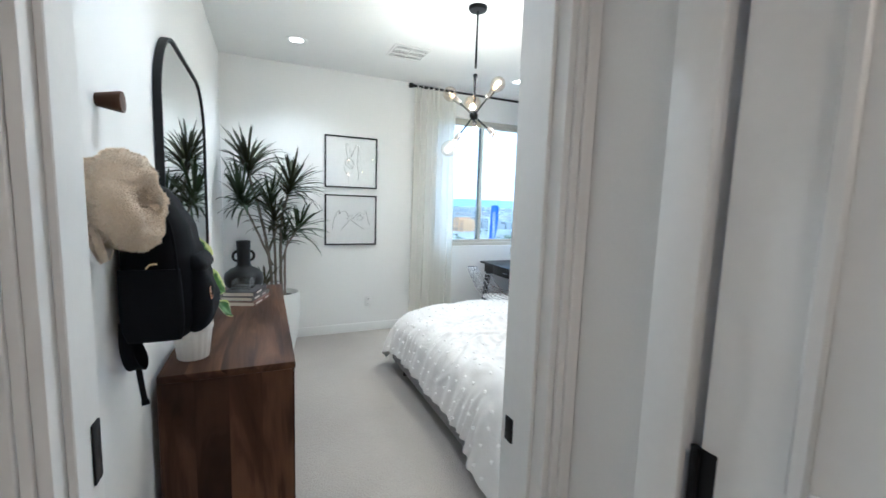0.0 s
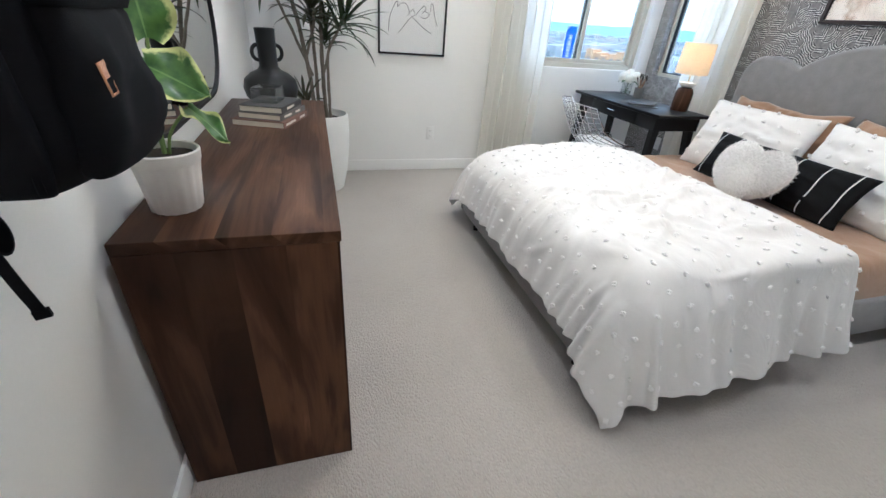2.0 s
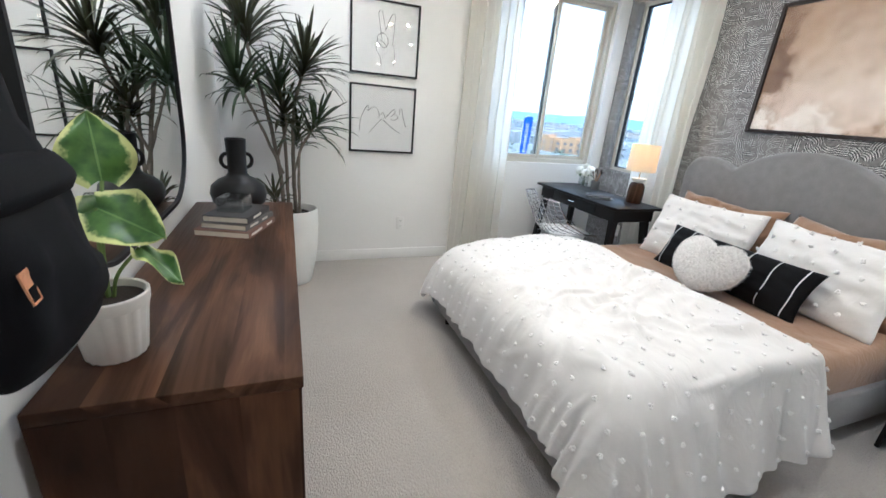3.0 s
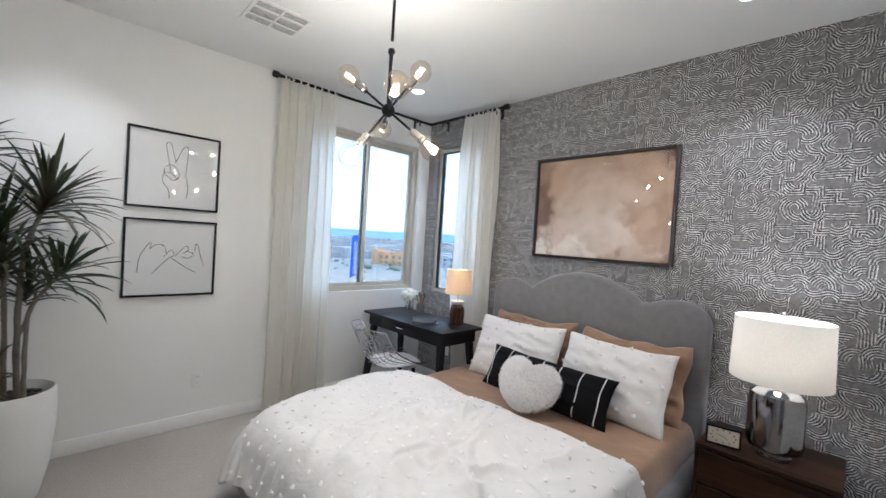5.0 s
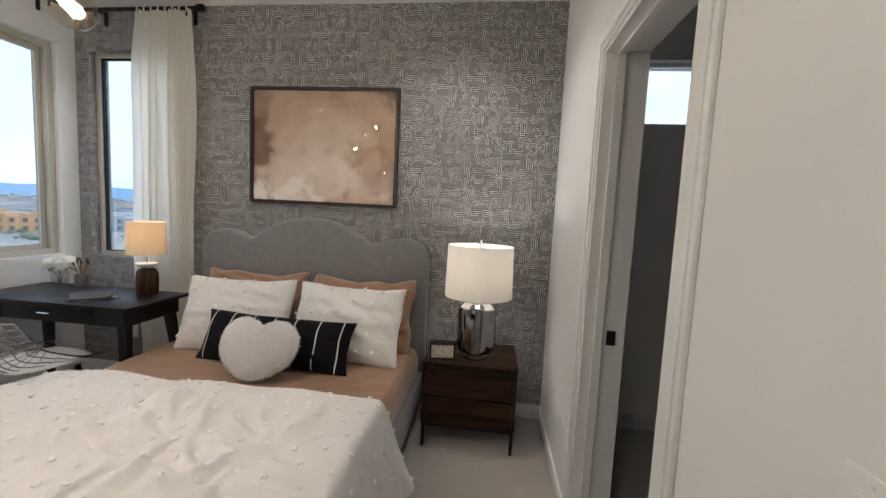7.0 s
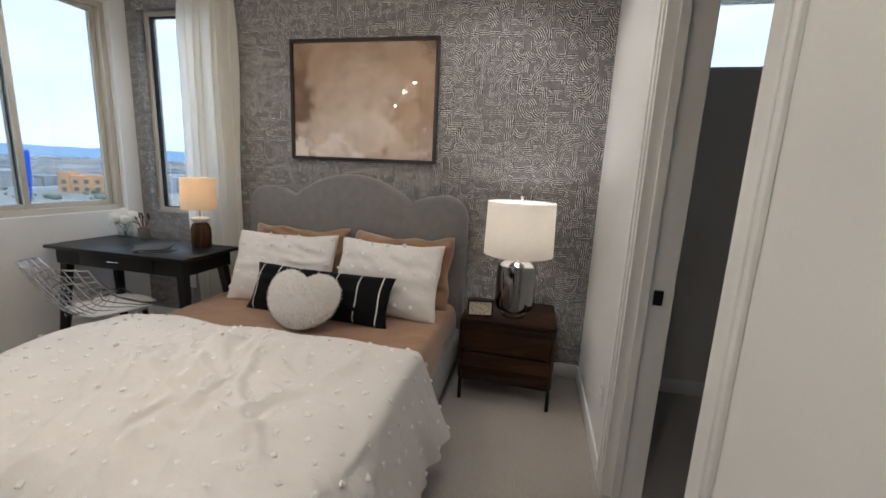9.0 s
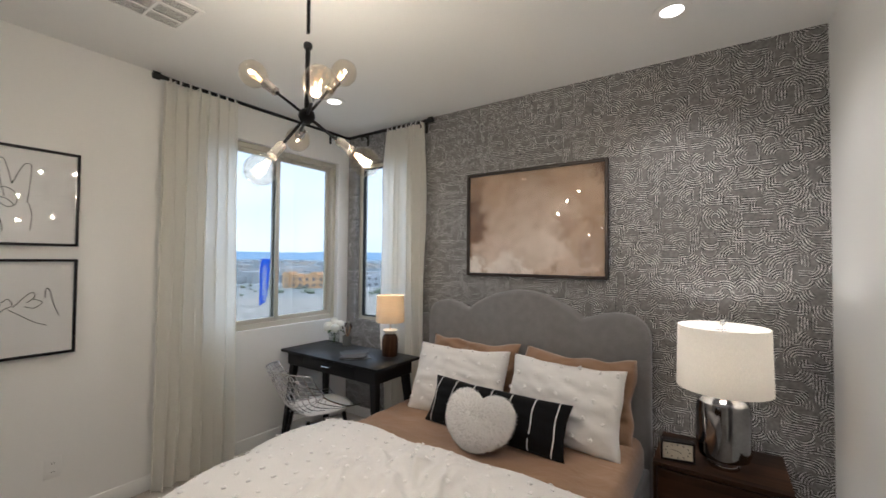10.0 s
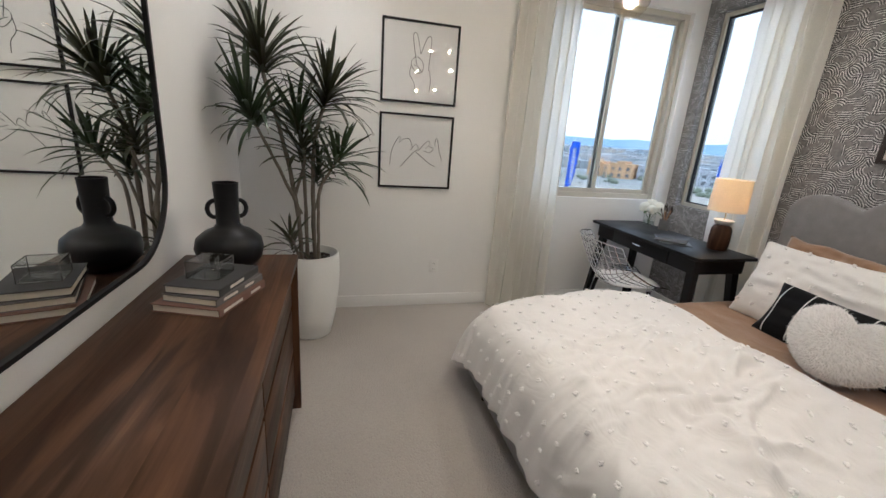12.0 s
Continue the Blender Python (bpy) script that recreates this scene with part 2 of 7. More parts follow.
def wallpaper_material():
    """Grey paper with patches of white hand-drawn arches, nested corners and straight strokes."""
    m, t, b = material("wallpaper")
    tc = node(t, "ShaderNodeTexCoord")
    wob = node(t, "ShaderNodeTexNoise", Vector=tc.outputs["Object"], Scale=16.0, Detail=2.0)
    off = node(t, "ShaderNodeVectorMath", {"operation": "SCALE"}, i0=wob.outputs["Color"], Scale=0.010)
    pos = node(t, "ShaderNodeVectorMath", {"operation": "ADD"}, i0=tc.outputs["Object"], i1=off.outputs[0])
    sep = node(t, "ShaderNodeSeparateXYZ", Vector=pos.outputs[0])
    u, v = calc(t, "ADD", sep.outputs[0], sep.outputs[1]), sep.outputs[2]
    flat = node(t, "ShaderNodeCombineXYZ", i0=u, i1=v)
    size = 0.068
    cell = node(t, "ShaderNodeTexVoronoi", {"voronoi_dimensions": "2D", "distance": "CHEBYCHEV"}, Vector=flat.outputs[0], Scale=1 / size, Randomness=0.9)
    edge = node(t, "ShaderNodeTexVoronoi", {"voronoi_dimensions": "2D", "distance": "CHEBYCHEV", "feature": "F2"}, Vector=flat.outputs[0], Scale=1 / size, Randomness=0.9)
    rim = calc(t, "SUBTRACT", edge.outputs["Distance"], cell.outputs["Distance"])
    heart = node(t, "ShaderNodeSeparateXYZ", Vector=cell.outputs["Position"])
    r = node(t, "ShaderNodeSeparateColor", Color=cell.outputs["Color"])
    cu = calc(t, "MULTIPLY", calc(t, "SUBTRACT", calc(t, "FLOOR", calc(t, "MULTIPLY", r.outputs[0], 3.0)), 1.0), size * 0.45)
    cv = calc(t, "MULTIPLY", calc(t, "SUBTRACT", calc(t, "ROUND", r.outputs[1]), 0.5), size * 0.9)
    du = calc(t, "SUBTRACT", calc(t, "SUBTRACT", u, heart.outputs[0]), cu)
    dv = calc(t, "SUBTRACT", calc(t, "SUBTRACT", v, heart.outputs[1]), cv)
    round_d = calc(t, "SQRT", calc(t, "ADD", calc(t, "MULTIPLY", du, du), calc(t, "MULTIPLY", dv, dv)))
    square_d = calc(t, "MAXIMUM", calc(t, "ABSOLUTE", du), calc(t, "ABSOLUTE", dv))
    k1, k2, k3 = [calc(t, "GREATER_THAN", r.outputs[2], q) for q in (0.58, 0.78, 0.89)]
    d = calc(t, "ADD", round_d, calc(t, "MULTIPLY", k1, calc(t, "SUBTRACT", square_d, round_d)))
    d = calc(t, "ADD", d, calc(t, "MULTIPLY", k2, calc(t, "SUBTRACT", du, d)))
    d = calc(t, "ADD", d, calc(t, "MULTIPLY", k3, calc(t, "SUBTRACT", dv, d)))
    wave = calc(t, "SINE", calc(t, "MULTIPLY", d, 2 * math.pi / 0.0125))
    brush = node(t, "ShaderNodeTexNoise", Vector=tc.outputs["Object"], Scale=55.0, Detail=3.0)
    worn = node(t, "ShaderNodeTexNoise", Vector=tc.outputs["Object"], Scale=19.0, Detail=2.0)
    line = calc(t, "ADD", wave, calc(t, "MULTIPLY_ADD", brush.outputs["Fac"], 1.6, -0.8))
    # strokes run round the outer part of a motif; its heart stays plain
    reach = calc(t, "MULTIPLY_ADD", r.outputs[1], 0.020, 0.012)
    outer = node(t, "ShaderNodeMapRange", Value=calc(t, "SUBTRACT", calc(t, "ABSOLUTE", d), reach), From_Min=-0.002, From_Max=0.004).outputs[0]
    seam = node(t, "ShaderNodeMapRange", Value=rim, From_Min=0.02, From_Max=0.07).outputs[0]
    held = calc(t, "MULTIPLY", calc(t, "MULTIPLY", outer, seam), node(t, "ShaderNodeMapRange", Value=worn.outputs["Fac"], From_Min=0.36, From_Max=0.56, To_Min=0.55).outputs[0])
    fac = calc(t, "MULTIPLY", node(t, "ShaderNodeMapRange", Value=line, From_Min=0.42, From_Max=0.95).outputs[0], held)
    groove = calc(t, "MULTIPLY", node(t, "ShaderNodeMapRange", Value=line, From_Min=-0.25, From_Max=-0.80).outputs[0], held)
    ground_tone = ramp(t, brush.outputs["Fac"], (0.3, (0.140, 0.134, 0.131)), (0.7, (0.235, 0.225, 0.220)))
    patch = node(t, "ShaderNodeTexNoise", Vector=tc.outputs["Object"], Scale=2.5, Detail=3.0)
    lines = ramp(t, patch.outputs["Fac"], (0.3, (0.74, 0.725, 0.71)), (0.7, (0.86, 0.845, 0.83)))
    inked = blend(t, groove, ground_tone, (0.014, 0.014, 0.016))
    t.links.new(blend(t, fac, inked, lines), b.inputs["Base Color"])
    b.inputs["Roughness"].default_value = 0.6
    bp = node(t, "ShaderNodeBump", Height=fac, Strength=0.25, Distance=0.001)
    t.links.new(bp.outputs[0], b.inputs["Normal"])
    return m


def glass_material(name, tint=(1, 1, 1), gloss=1.0):
    """Thin clear glass: light goes straight through, and the surface mirrors more at a slant."""
    m, t, b = material(name)
    t.nodes.remove(b)
    clear = node(t, "ShaderNodeBsdfTransparent", Color=(*tint, 1))
    shine = node(t, "ShaderNodeBsdfGlossy", Roughness=0.02)
    slant = node(t, "ShaderNodeLayerWeight", Blend=0.5).outputs["Facing"]
    fac = calc(t, "MULTIPLY", calc(t, "MULTIPLY_ADD", calc(t, "POWER", slant, 4.0), 0.45, 0.035), gloss)
    mx = node(t, "ShaderNodeMixShader", i0=fac, i1=clear.outputs[0], i2=shine.outputs[0])
    t.links.new(mx.outputs[0], t.nodes["Material Output"].inputs["Surface"])
    return m


def sheer_material(name, color, through_light=0.5, open_weave=0.0, fine=400.0):
    """Cloth that lets light through."""
    m, t, b = material(name)
    t.nodes.remove(b)
    tc = node(t, "ShaderNodeTexCoord")
    nz = node(t, "ShaderNodeTexNoise", Vector=node(t, "ShaderNodeMapping", Vector=tc.outputs["Object"], Scale=(fine, fine, fine * 0.25)).outputs[0], Scale=1.0, Detail=3.0)
    col = ramp(t, nz.outputs["Fac"], (0.3, [c * 0.9 for c in color]), (0.7, color))
    bp = node(t, "ShaderNodeBump", Height=nz.outputs["Fac"], Strength=0.2, Distance=0.001)
    dif = node(t, "ShaderNodeBsdfDiffuse", Color=col, Normal=bp.outputs[0])
    tra = node(t, "ShaderNodeBsdfTranslucent", Color=col)
    mx = node(t, "ShaderNodeMixShader", i0=through_light, i1=dif.outputs[0], i2=tra.outputs[0]).outputs[0]
    if open_weave:
        gap = node(t, "ShaderNodeBsdfTransparent")
        mx = node(t, "ShaderNodeMixShader", i0=open_weave, i1=mx, i2=gap.outputs[0]).outputs[0]
    t.links.new(mx, t.nodes["Material Output"].inputs["Surface"])
    return m


def glow_material(name, color, strength):
    m, t, b = material(name)
    b.inputs["Base Color"].default_value = (*color, 1)
    b.inputs["Emission Color"].default_value = (*color, 1)
    b.inputs["Emission Strength"].default_value = strength
    return m


def fabric(name, color, var=0.1, weave=700.0, bump=0.35, rough=0.9, sheen=0.25, big=5.0, spec=0.4):
    m, t, b = material(name)
    tc = node(t, "ShaderNodeTexCoord")
    a = node(t, "ShaderNodeTexNoise", Vector=tc.outputs["Object"], Scale=big, Detail=5.0)
    w = node(t, "ShaderNodeTexVoronoi", Vector=tc.outputs["Object"], Scale=weave)
    c1 = ramp(t, a.outputs["Fac"], (0.3, [c * (1 - var) for c in color]), (0.7, [min(1, c * (1 + var)) for c in color]))
    col = blend(t, calc(t, "MULTIPLY", w.outputs["Distance"], 0.6), c1, [c * 0.6 for c in color])
    t.links.new(col, b.inputs["Base Color"])
    b.inputs["Roughness"].default_value = rough
    b.inputs["Specular IOR Level"].default_value = spec
    b.inputs["Sheen Weight"].default_value = sheen
    bp = node(t, "ShaderNodeBump", Height=w.outputs["Distance"], Strength=bump, Distance=0.001)
    t.links.new(bp.outputs[0], b.inputs["Normal"])
    return m


WALL = plain("wall_paint", (0.78, 0.775, 0.76), 0.75, var=0.02, scale=1.5, fine=160, bump=0.10, depth=0.002)
CEIL = plain("ceiling_paint", (0.80, 0.80, 0.79), 0.85, var=0.02, scale=1.2, fine=130, bump=0.18, depth=0.003)
CLOSET_PAINT = plain("closet_paint", (0.76, 0.73, 0.69), 0.8, var=0.03, scale=1.5, fine=150, bump=0.1)
TRIM = plain("trim_paint", (0.80, 0.795, 0.78), 0.4, var=0.02, scale=4, fine=60, bump=0.03)
CARPET = carpet_material()
PAPER = wallpaper_material()
VINYL = plain("window_vinyl", (0.50, 0.475, 0.40), 0.45, var=0.04, scale=5, fine=90, bump=0.03)
GLASS = glass_material("window_glass", (0.385, 0.393, 0.397), 0.7)
CLEAR = glass_material("clear_glass", (0.96, 0.97, 0.97), 1.0)
BLACK_METAL = plain("black_metal", (0.006, 0.006, 0.0065), 0.5, metal=0.0, var=0.2, scale=20, fine=200, bump=0.08, spec=0.25)
BLACK_WOOD = plain("black_painted_wood", (0.005, 0.005, 0.006), 0.40, var=0.25, scale=10, fine=150, bump=0.1, spec=0.25)
CHROME = plain("chrome", (0.75, 0.75, 0.76), 0.12, metal=1.0, var=0.03, scale=10, fine=40, bump=0.0)
GUNMETAL = plain("mercury_glass", (0.27, 0.265, 0.265), 0.12, metal=1.0, var=0.18, scale=9, fine=60, bump=0.02, coat=0.6)
MIRROR = plain("mirror_silver", (0.86, 0.88, 0.87), 0.08, metal=1.0, var=0.0, scale=1, fine=1, bump=0.0)
MIRROR.node_tree.nodes["Principled BSDF"].inputs["Roughness"].default_value = 0.0
for lk in list(MIRROR.node_tree.links):
    if lk.to_socket.name == "Roughness":
        MIRROR.node_tree.links.remove(lk)
WALNUT_Y, WALNUT_Z, WALNUT_X = walnut("walnut_boards", 1, 1.2), walnut("walnut_end_panel", 2, 1.25), walnut("walnut_cross", 0)
DARK_WALNUT = walnut("dark_walnut", 1, 0.62)
PEG_WOOD = walnut("peg_walnut", 0, 1.3)
WHITE_POT = plain("white_matte_pot", (0.76, 0.76, 0.74), 0.55, var=0.03, scale=6, fine=120, bump=0.12)
CERAMIC = plain("white_ceramic", (0.78, 0.75, 0.70), 0.4, var=0.04, scale=8, fine=90, bump=0.06)
BLACK_CERAMIC = plain("black_ceramic", (0.005, 0.005, 0.0055), 0.38, var=0.15, scale=7, fine=180, bump=0.12, spec=0.3)
PACK_CLOTH = fabric("black_nylon", (0.0042, 0.0046, 0.0065), 0.2, 900, 0.3, 0.75, 0.0, spec=0.15)
HEAD_CLOTH = fabric("grey_upholstery", (0.235, 0.226, 0.224), 0.1, 420, 0.5, 0.92, 0.3, 18)
WHITE_COTTON = fabric("white_cotton", (0.87, 0.845, 0.825), 0.03, 900, 0.15, 0.9, 0.2)
TAN_COTTON = fabric("tan_cotton", (0.33, 0.19, 0.105), 0.12, 900, 0.15, 0.55, 0.35)
DUVET_COTTON = fabric("crinkled_cotton", (0.84, 0.815, 0.795), 0.03, 900, 0.15, 0.9, 0.2)


def crinkle(m, strength):
    """Adds fine creases to a cloth: thin ridges that run in wandering bundles."""
    t = m.node_tree
    b = t.nodes["Principled BSDF"]
    tc = node(t, "ShaderNodeTexCoord")
    wander = node(t, "ShaderNodeTexNoise", Vector=tc.outputs["Object"], Scale=4.0, Detail=2.0)
    moved = node(t, "ShaderNodeVectorMath", {"operation": "MULTIPLY_ADD"}, i0=wander.outputs["Color"], i1=(0.30, 0.30, 0.30), i2=tc.outputs["Object"])
    height = 0.0
    for turn, fine, k in ((0.4, 17.0, 1.0), (1.2, 27.0, 0.6), (2.3, 22.0, 0.7)):
        mp = node(t, "ShaderNodeMapping", Vector=moved.outputs[0], Rotation=(0, 0, turn), Scale=(fine, fine * 0.22, fine * 0.5))
        n = node(t, "ShaderNodeTexNoise", Vector=mp.outputs[0], Scale=1.0, Detail=2.0)
        ridge = calc(t, "SUBTRACT", 1.0, calc(t, "MINIMUM", calc(t, "MULTIPLY", calc(t, "ABSOLUTE", calc(t, "SUBTRACT", n.outputs["Fac"], 0.5)), 9.0), 1.0))
        height = calc(t, "MULTIPLY_ADD", ridge, k, height)
    patch = node(t, "ShaderNodeTexNoise", Vector=tc.outputs["Object"], Scale=3.0, Detail=1.0)
    height = calc(t, "MULTIPLY", height, node(t, "ShaderNodeMapRange", Value=patch.outputs["Fac"], From_Min=0.35, From_Max=0.62, To_Min=0.15).outputs[0])
    weave = [l for l in t.links if l.to_socket == b.inputs["Normal"]][0].from_socket
    bp = node(t, "ShaderNodeBump", Height=height, Strength=strength, Distance=0.008, Normal=weave)
    t.links.new(bp.outputs[0], b.inputs["Normal"])


crinkle(DUVET_COTTON, 0.16)
crinkle(WHITE_COTTON, 0.07)
crinkle(TAN_COTTON, 0.10)
TUFT = plain("white_tufts", (0.88, 0.86, 0.845), 0.95, var=0.03, scale=60, fine=600, bump=0.06, sheen=0.4)
BLACK_CANVAS = fabric("black_canvas", (0.007, 0.007, 0.0075), 0.2, 500, 0.5, 0.92, 0.02, spec=0.15)
CURTAIN = sheer_material("cream_linen", (0.94, 0.92, 0.86), 0.50, 0.06)
SHADE = sheer_material("lamp_shade_linen", (0.86, 0.83, 0.78), 0.40, 0.0, 300.0)
SHADE_BEIGE = sheer_material("beige_shade_linen", (0.82, 0.72, 0.58), 0.42, 0.0, 300.0)


# ---- structure ----
def boxes(name, spans, mat, kind="structure", label="", smooth=False, bevel=0.0):
    bm = bmesh.new()
    for a, b in spans:
        box(bm, a, b, bevel)
    return tagged(mesh_object(name, bm, mat, smooth), label, "", "", kind)


WIN_N = (2.03, 3.315, 0.935, 2.44)   # x0, x1, z0, z1
WIN_E = (4.02, 4.735, 0.92, 2.44)    # y0, y1, z0, z1
WIN_B = (0.15, 1.00, 1.98, 2.38)     # y0, y1, z0, z1
ENTRY = (0.004, 0.822, 2.04)          # x0, x1, height
BATH = (1.620, 2.401, 2.04)
H0, H1 = -1.6, HALL_NORTH

boxes("floor", [((-0.3, H0 - 0.12, -0.12), (EAST + 0.16, NORTH + 0.16, 0))], CARPET, label="light beige carpet through the bedroom and hall")
boxes("ceiling", [((-0.3, H0 - 0.12, TOP), (EAST + 0.16, NORTH + 0.16, TOP + 0.12))], CEIL, label="white painted ceiling")
boxes("wall_west", [((WEST - 0.12, H1, 0), (WEST, NORTH, TOP))], WALL, label="white painted wall behind the dresser")
x0, x1, z0, z1 = WIN_N
boxes("wall_north", [((WEST - 0.12, NORTH, 0), (x0, NORTH + 0.16, TOP)), ((x1, NORTH, 0), (EAST, NORTH + 0.16, TOP)),
                     ((x0, NORTH, 0), (x1, NORTH + 0.16, z0)), ((x0, NORTH, z1), (x1, NORTH + 0.16, TOP))], WALL, label="white painted wall with a sliding window")
y0, y1, z0, z1 = WIN_E
boxes("wall_east", [((EAST, 1.24, 0), (EAST + 0.16, y0, TOP)), ((EAST, y1, 0), (EAST + 0.16, NORTH + 0.16, TOP)),
                    ((EAST, y0, 0), (EAST + 0.16, y1, z0)), ((EAST, y0, z1), (EAST + 0.16, y1, TOP))], PAPER, label="grey wallpaper with white drawn arches behind the bed")
y0, y1, z0, z1 = WIN_B
boxes("wall_closet_east", [((EAST, -1.12, 0), (EAST + 0.16, y0, TOP)), ((EAST, y1, 0), (EAST + 0.16, 1.24, TOP)),
                           ((EAST, y0, 0), (EAST + 0.16, y1, z0)), ((EAST, y0, z1), (EAST + 0.16, y1, TOP))], CLOSET_PAINT, label="taupe painted wall with a high window")
boxes("wall_south", [((WEST, H1, 0), (ENTRY[0], SOUTH, TOP)), ((ENTRY[0], H1, ENTRY[2]), (ENTRY[1], SOUTH, TOP)),
                     ((ENTRY[1], H1, 0), (BATH[0], SOUTH, TOP)), ((BATH[0], H1, BATH[2]), (BATH[1], SOUTH, TOP)),
                     ((BATH[1], H1, 0), (EAST, SOUTH, TOP))], WALL, label="white painted wall with two doorways")
boxes("wall_hall_west", [((HALL_WEST - 0.12, H0, 0), (HALL_WEST, H1, TOP))], WALL, label="white painted hall wall")
HD = (0.125, 0.885, 2.03)
boxes("wall_hall_east", [((HALL_EAST, H0, 0), (HALL_EAST + 0.12, HD[0], TOP)), ((HALL_EAST, HD[1], 0), (HALL_EAST + 0.12, H1, TOP)),
                         ((HALL_EAST, HD[0], HD[2]), (HALL_EAST + 0.12, HD[1], TOP))], WALL, label="white painted hall wall with a door")
boxes("wall_hall_south", [((HALL_WEST - 0.12, H0 - 0.12, 0), (HALL_EAST + 0.12, H0, TOP))], WALL, label="white painted end wall of the hall")
boxes("wall_closet_south", [((HALL_EAST + 0.12, -1.12, 0), (EAST, -1.0, TOP))], CLOSET_PAINT, label="taupe painted closet wall")

BB = 0.095
for nm, a, b in (("baseboard", (WEST + 0.013, NORTH - 0.013, 0), (EAST - 0.013, NORTH, BB)), ("baseboard", (WEST, SOUTH + 0.013, 0), (WEST + 0.013, NORTH - 0.013, BB)),
                 ("baseboard", (EAST - 0.013, SOUTH + 0.013, 0), (EAST, NORTH - 0.013, BB)), ("baseboard", (BATH[1] + 0.075, SOUTH, 0), (EAST - 0.013, SOUTH + 0.013, BB)),
                 ("baseboard", (ENTRY[1] + 0.075, SOUTH, 0), (BATH[0] - 0.095, SOUTH + 0.013, BB)), ("baseboard", (EAST - 0.013, -1.0, 0), (EAST, H1, BB)),
                 ("baseboard", (HALL_WEST, H0, 0), (HALL_WEST + 0.013, H1 - 0.013, BB)), ("baseboard", (HALL_EAST - 0.013, HD[1] + 0.075, 0), (HALL_EAST, H1, BB))):
    bm = bmesh.new()
    box(bm, a, b, 0.003, 2)
    tagged(mesh_object(nm, bm, TRIM), "white painted baseboard", "", "", "structure")


def casing(name, x0, x1, h, yf, out, w, left=True, right=True, wl=None, wr=None):
    """Door casing of a stepped profile on a wall face at y = yf that looks towards out (+1 or -1)."""
    wl, wr = wl or w, wr or w
    bm = bmesh.new()
    for k, (f0, f1, th) in enumerate(((0.0, 0.30, 0.010), (0.30, 0.78, 0.016), (0.78, 1.0, 0.012))):
        ya, yb = yf, yf + out * th
        if left:
            box(bm, (x0 - wl * f1, ya, 0), (x0 - wl * f0, yb, h + w * f1), 0.002)
        if right:
            box(bm, (x1 + wr * f0, ya, 0), (x1 + wr * f1, yb, h + w * f1), 0.002)
        box(bm, (x0 - (wl * f0 if left else 0), ya, h + w * f0), (x1 + (wr * f0 if right else 0), yb, h + w * f1), 0.002)
    return tagged(mesh_object(name, bm, TRIM), "white painted door casing", "", "", "structure")


casing("trim", BATH[0], BATH[1], BATH[2], SOUTH, 1, 0.075, wl=0.09)
casing("trim", ENTRY[0], ENTRY[1], ENTRY[2], SOUTH, 1, 0.07, wl=0.09)
casing("trim", ENTRY[0], ENTRY[1], ENTRY[2], H1, -1, 0.06, wl=0.045, wr=0.06)


def jamb(name, x0, x1, h, stop=0.035, mat=TRIM):
    """Door lining with a stop, in the south wall."""
    t = 0.004
    bm = bmesh.new()
    box(bm, (x0, H1 - 0.002, 0), (x0 + t + 0.012, SOUTH + 0.002, h), 0.001)
    box(bm, (x1 - t - 0.012, H1 - 0.002, 0), (x1, SOUTH + 0.002, h), 0.001)
    box(bm, (x0 + 0.016, H1 - 0.002, h - 0.016), (x1 - 0.016, SOUTH + 0.002, h), 0.001)
    for a, b in (((x0 + 0.016, H1 + stop, 0), (x0 + 0.027, H1 + stop + 0.035, h - 0.016)), ((x1 - 0.027, H1 + stop, 0), (x1 - 0.016, H1 + stop + 0.035, h - 0.016)),
                 ((x0 + 0.027, H1 + stop, h - 0.027), (x1 - 0.027, H1 + stop + 0.035, h - 0.016))):
        box(bm, a, b, 0.002)
    return tagged(mesh_object(name, bm, mat), "white painted door lining with a stop", "", "", "structure")


jamb("door_frame_1", ENTRY[0], ENTRY[1], ENTRY[2])
jamb("door_frame_2", BATH[0], BATH[1], BATH[2], 0.085)


# ---- windows and the hall door ----
def slab_glass(parent, a, b):
    bm = bmesh.new()
    box(bm, a, b)
    ob = part("pane", bm, GLASS, parent, smooth=False)
    ob.visible_shadow = False
    return ob


def ring(bm, axis, u0, u1, z0, z1, w, d0, d1, bevel=0.003):
    """A rectangular frame; axis 1: it lies in a wall along x, axis 0: along y."""
    spans = [((u0, z0), (u0 + w, z1)), ((u1 - w, z0), (u1, z1)), ((u0 + w, z0), (u1 - w, z0 + w)), ((u0 + w, z1 - w), (u1 - w, z1))]
    for (a, za), (b, zb) in spans:
        if axis == 1:
            box(bm, (a, d0, za), (b, d1, zb), bevel)
        else:
            box(bm, (d0, a, za), (d1, b, zb), bevel)


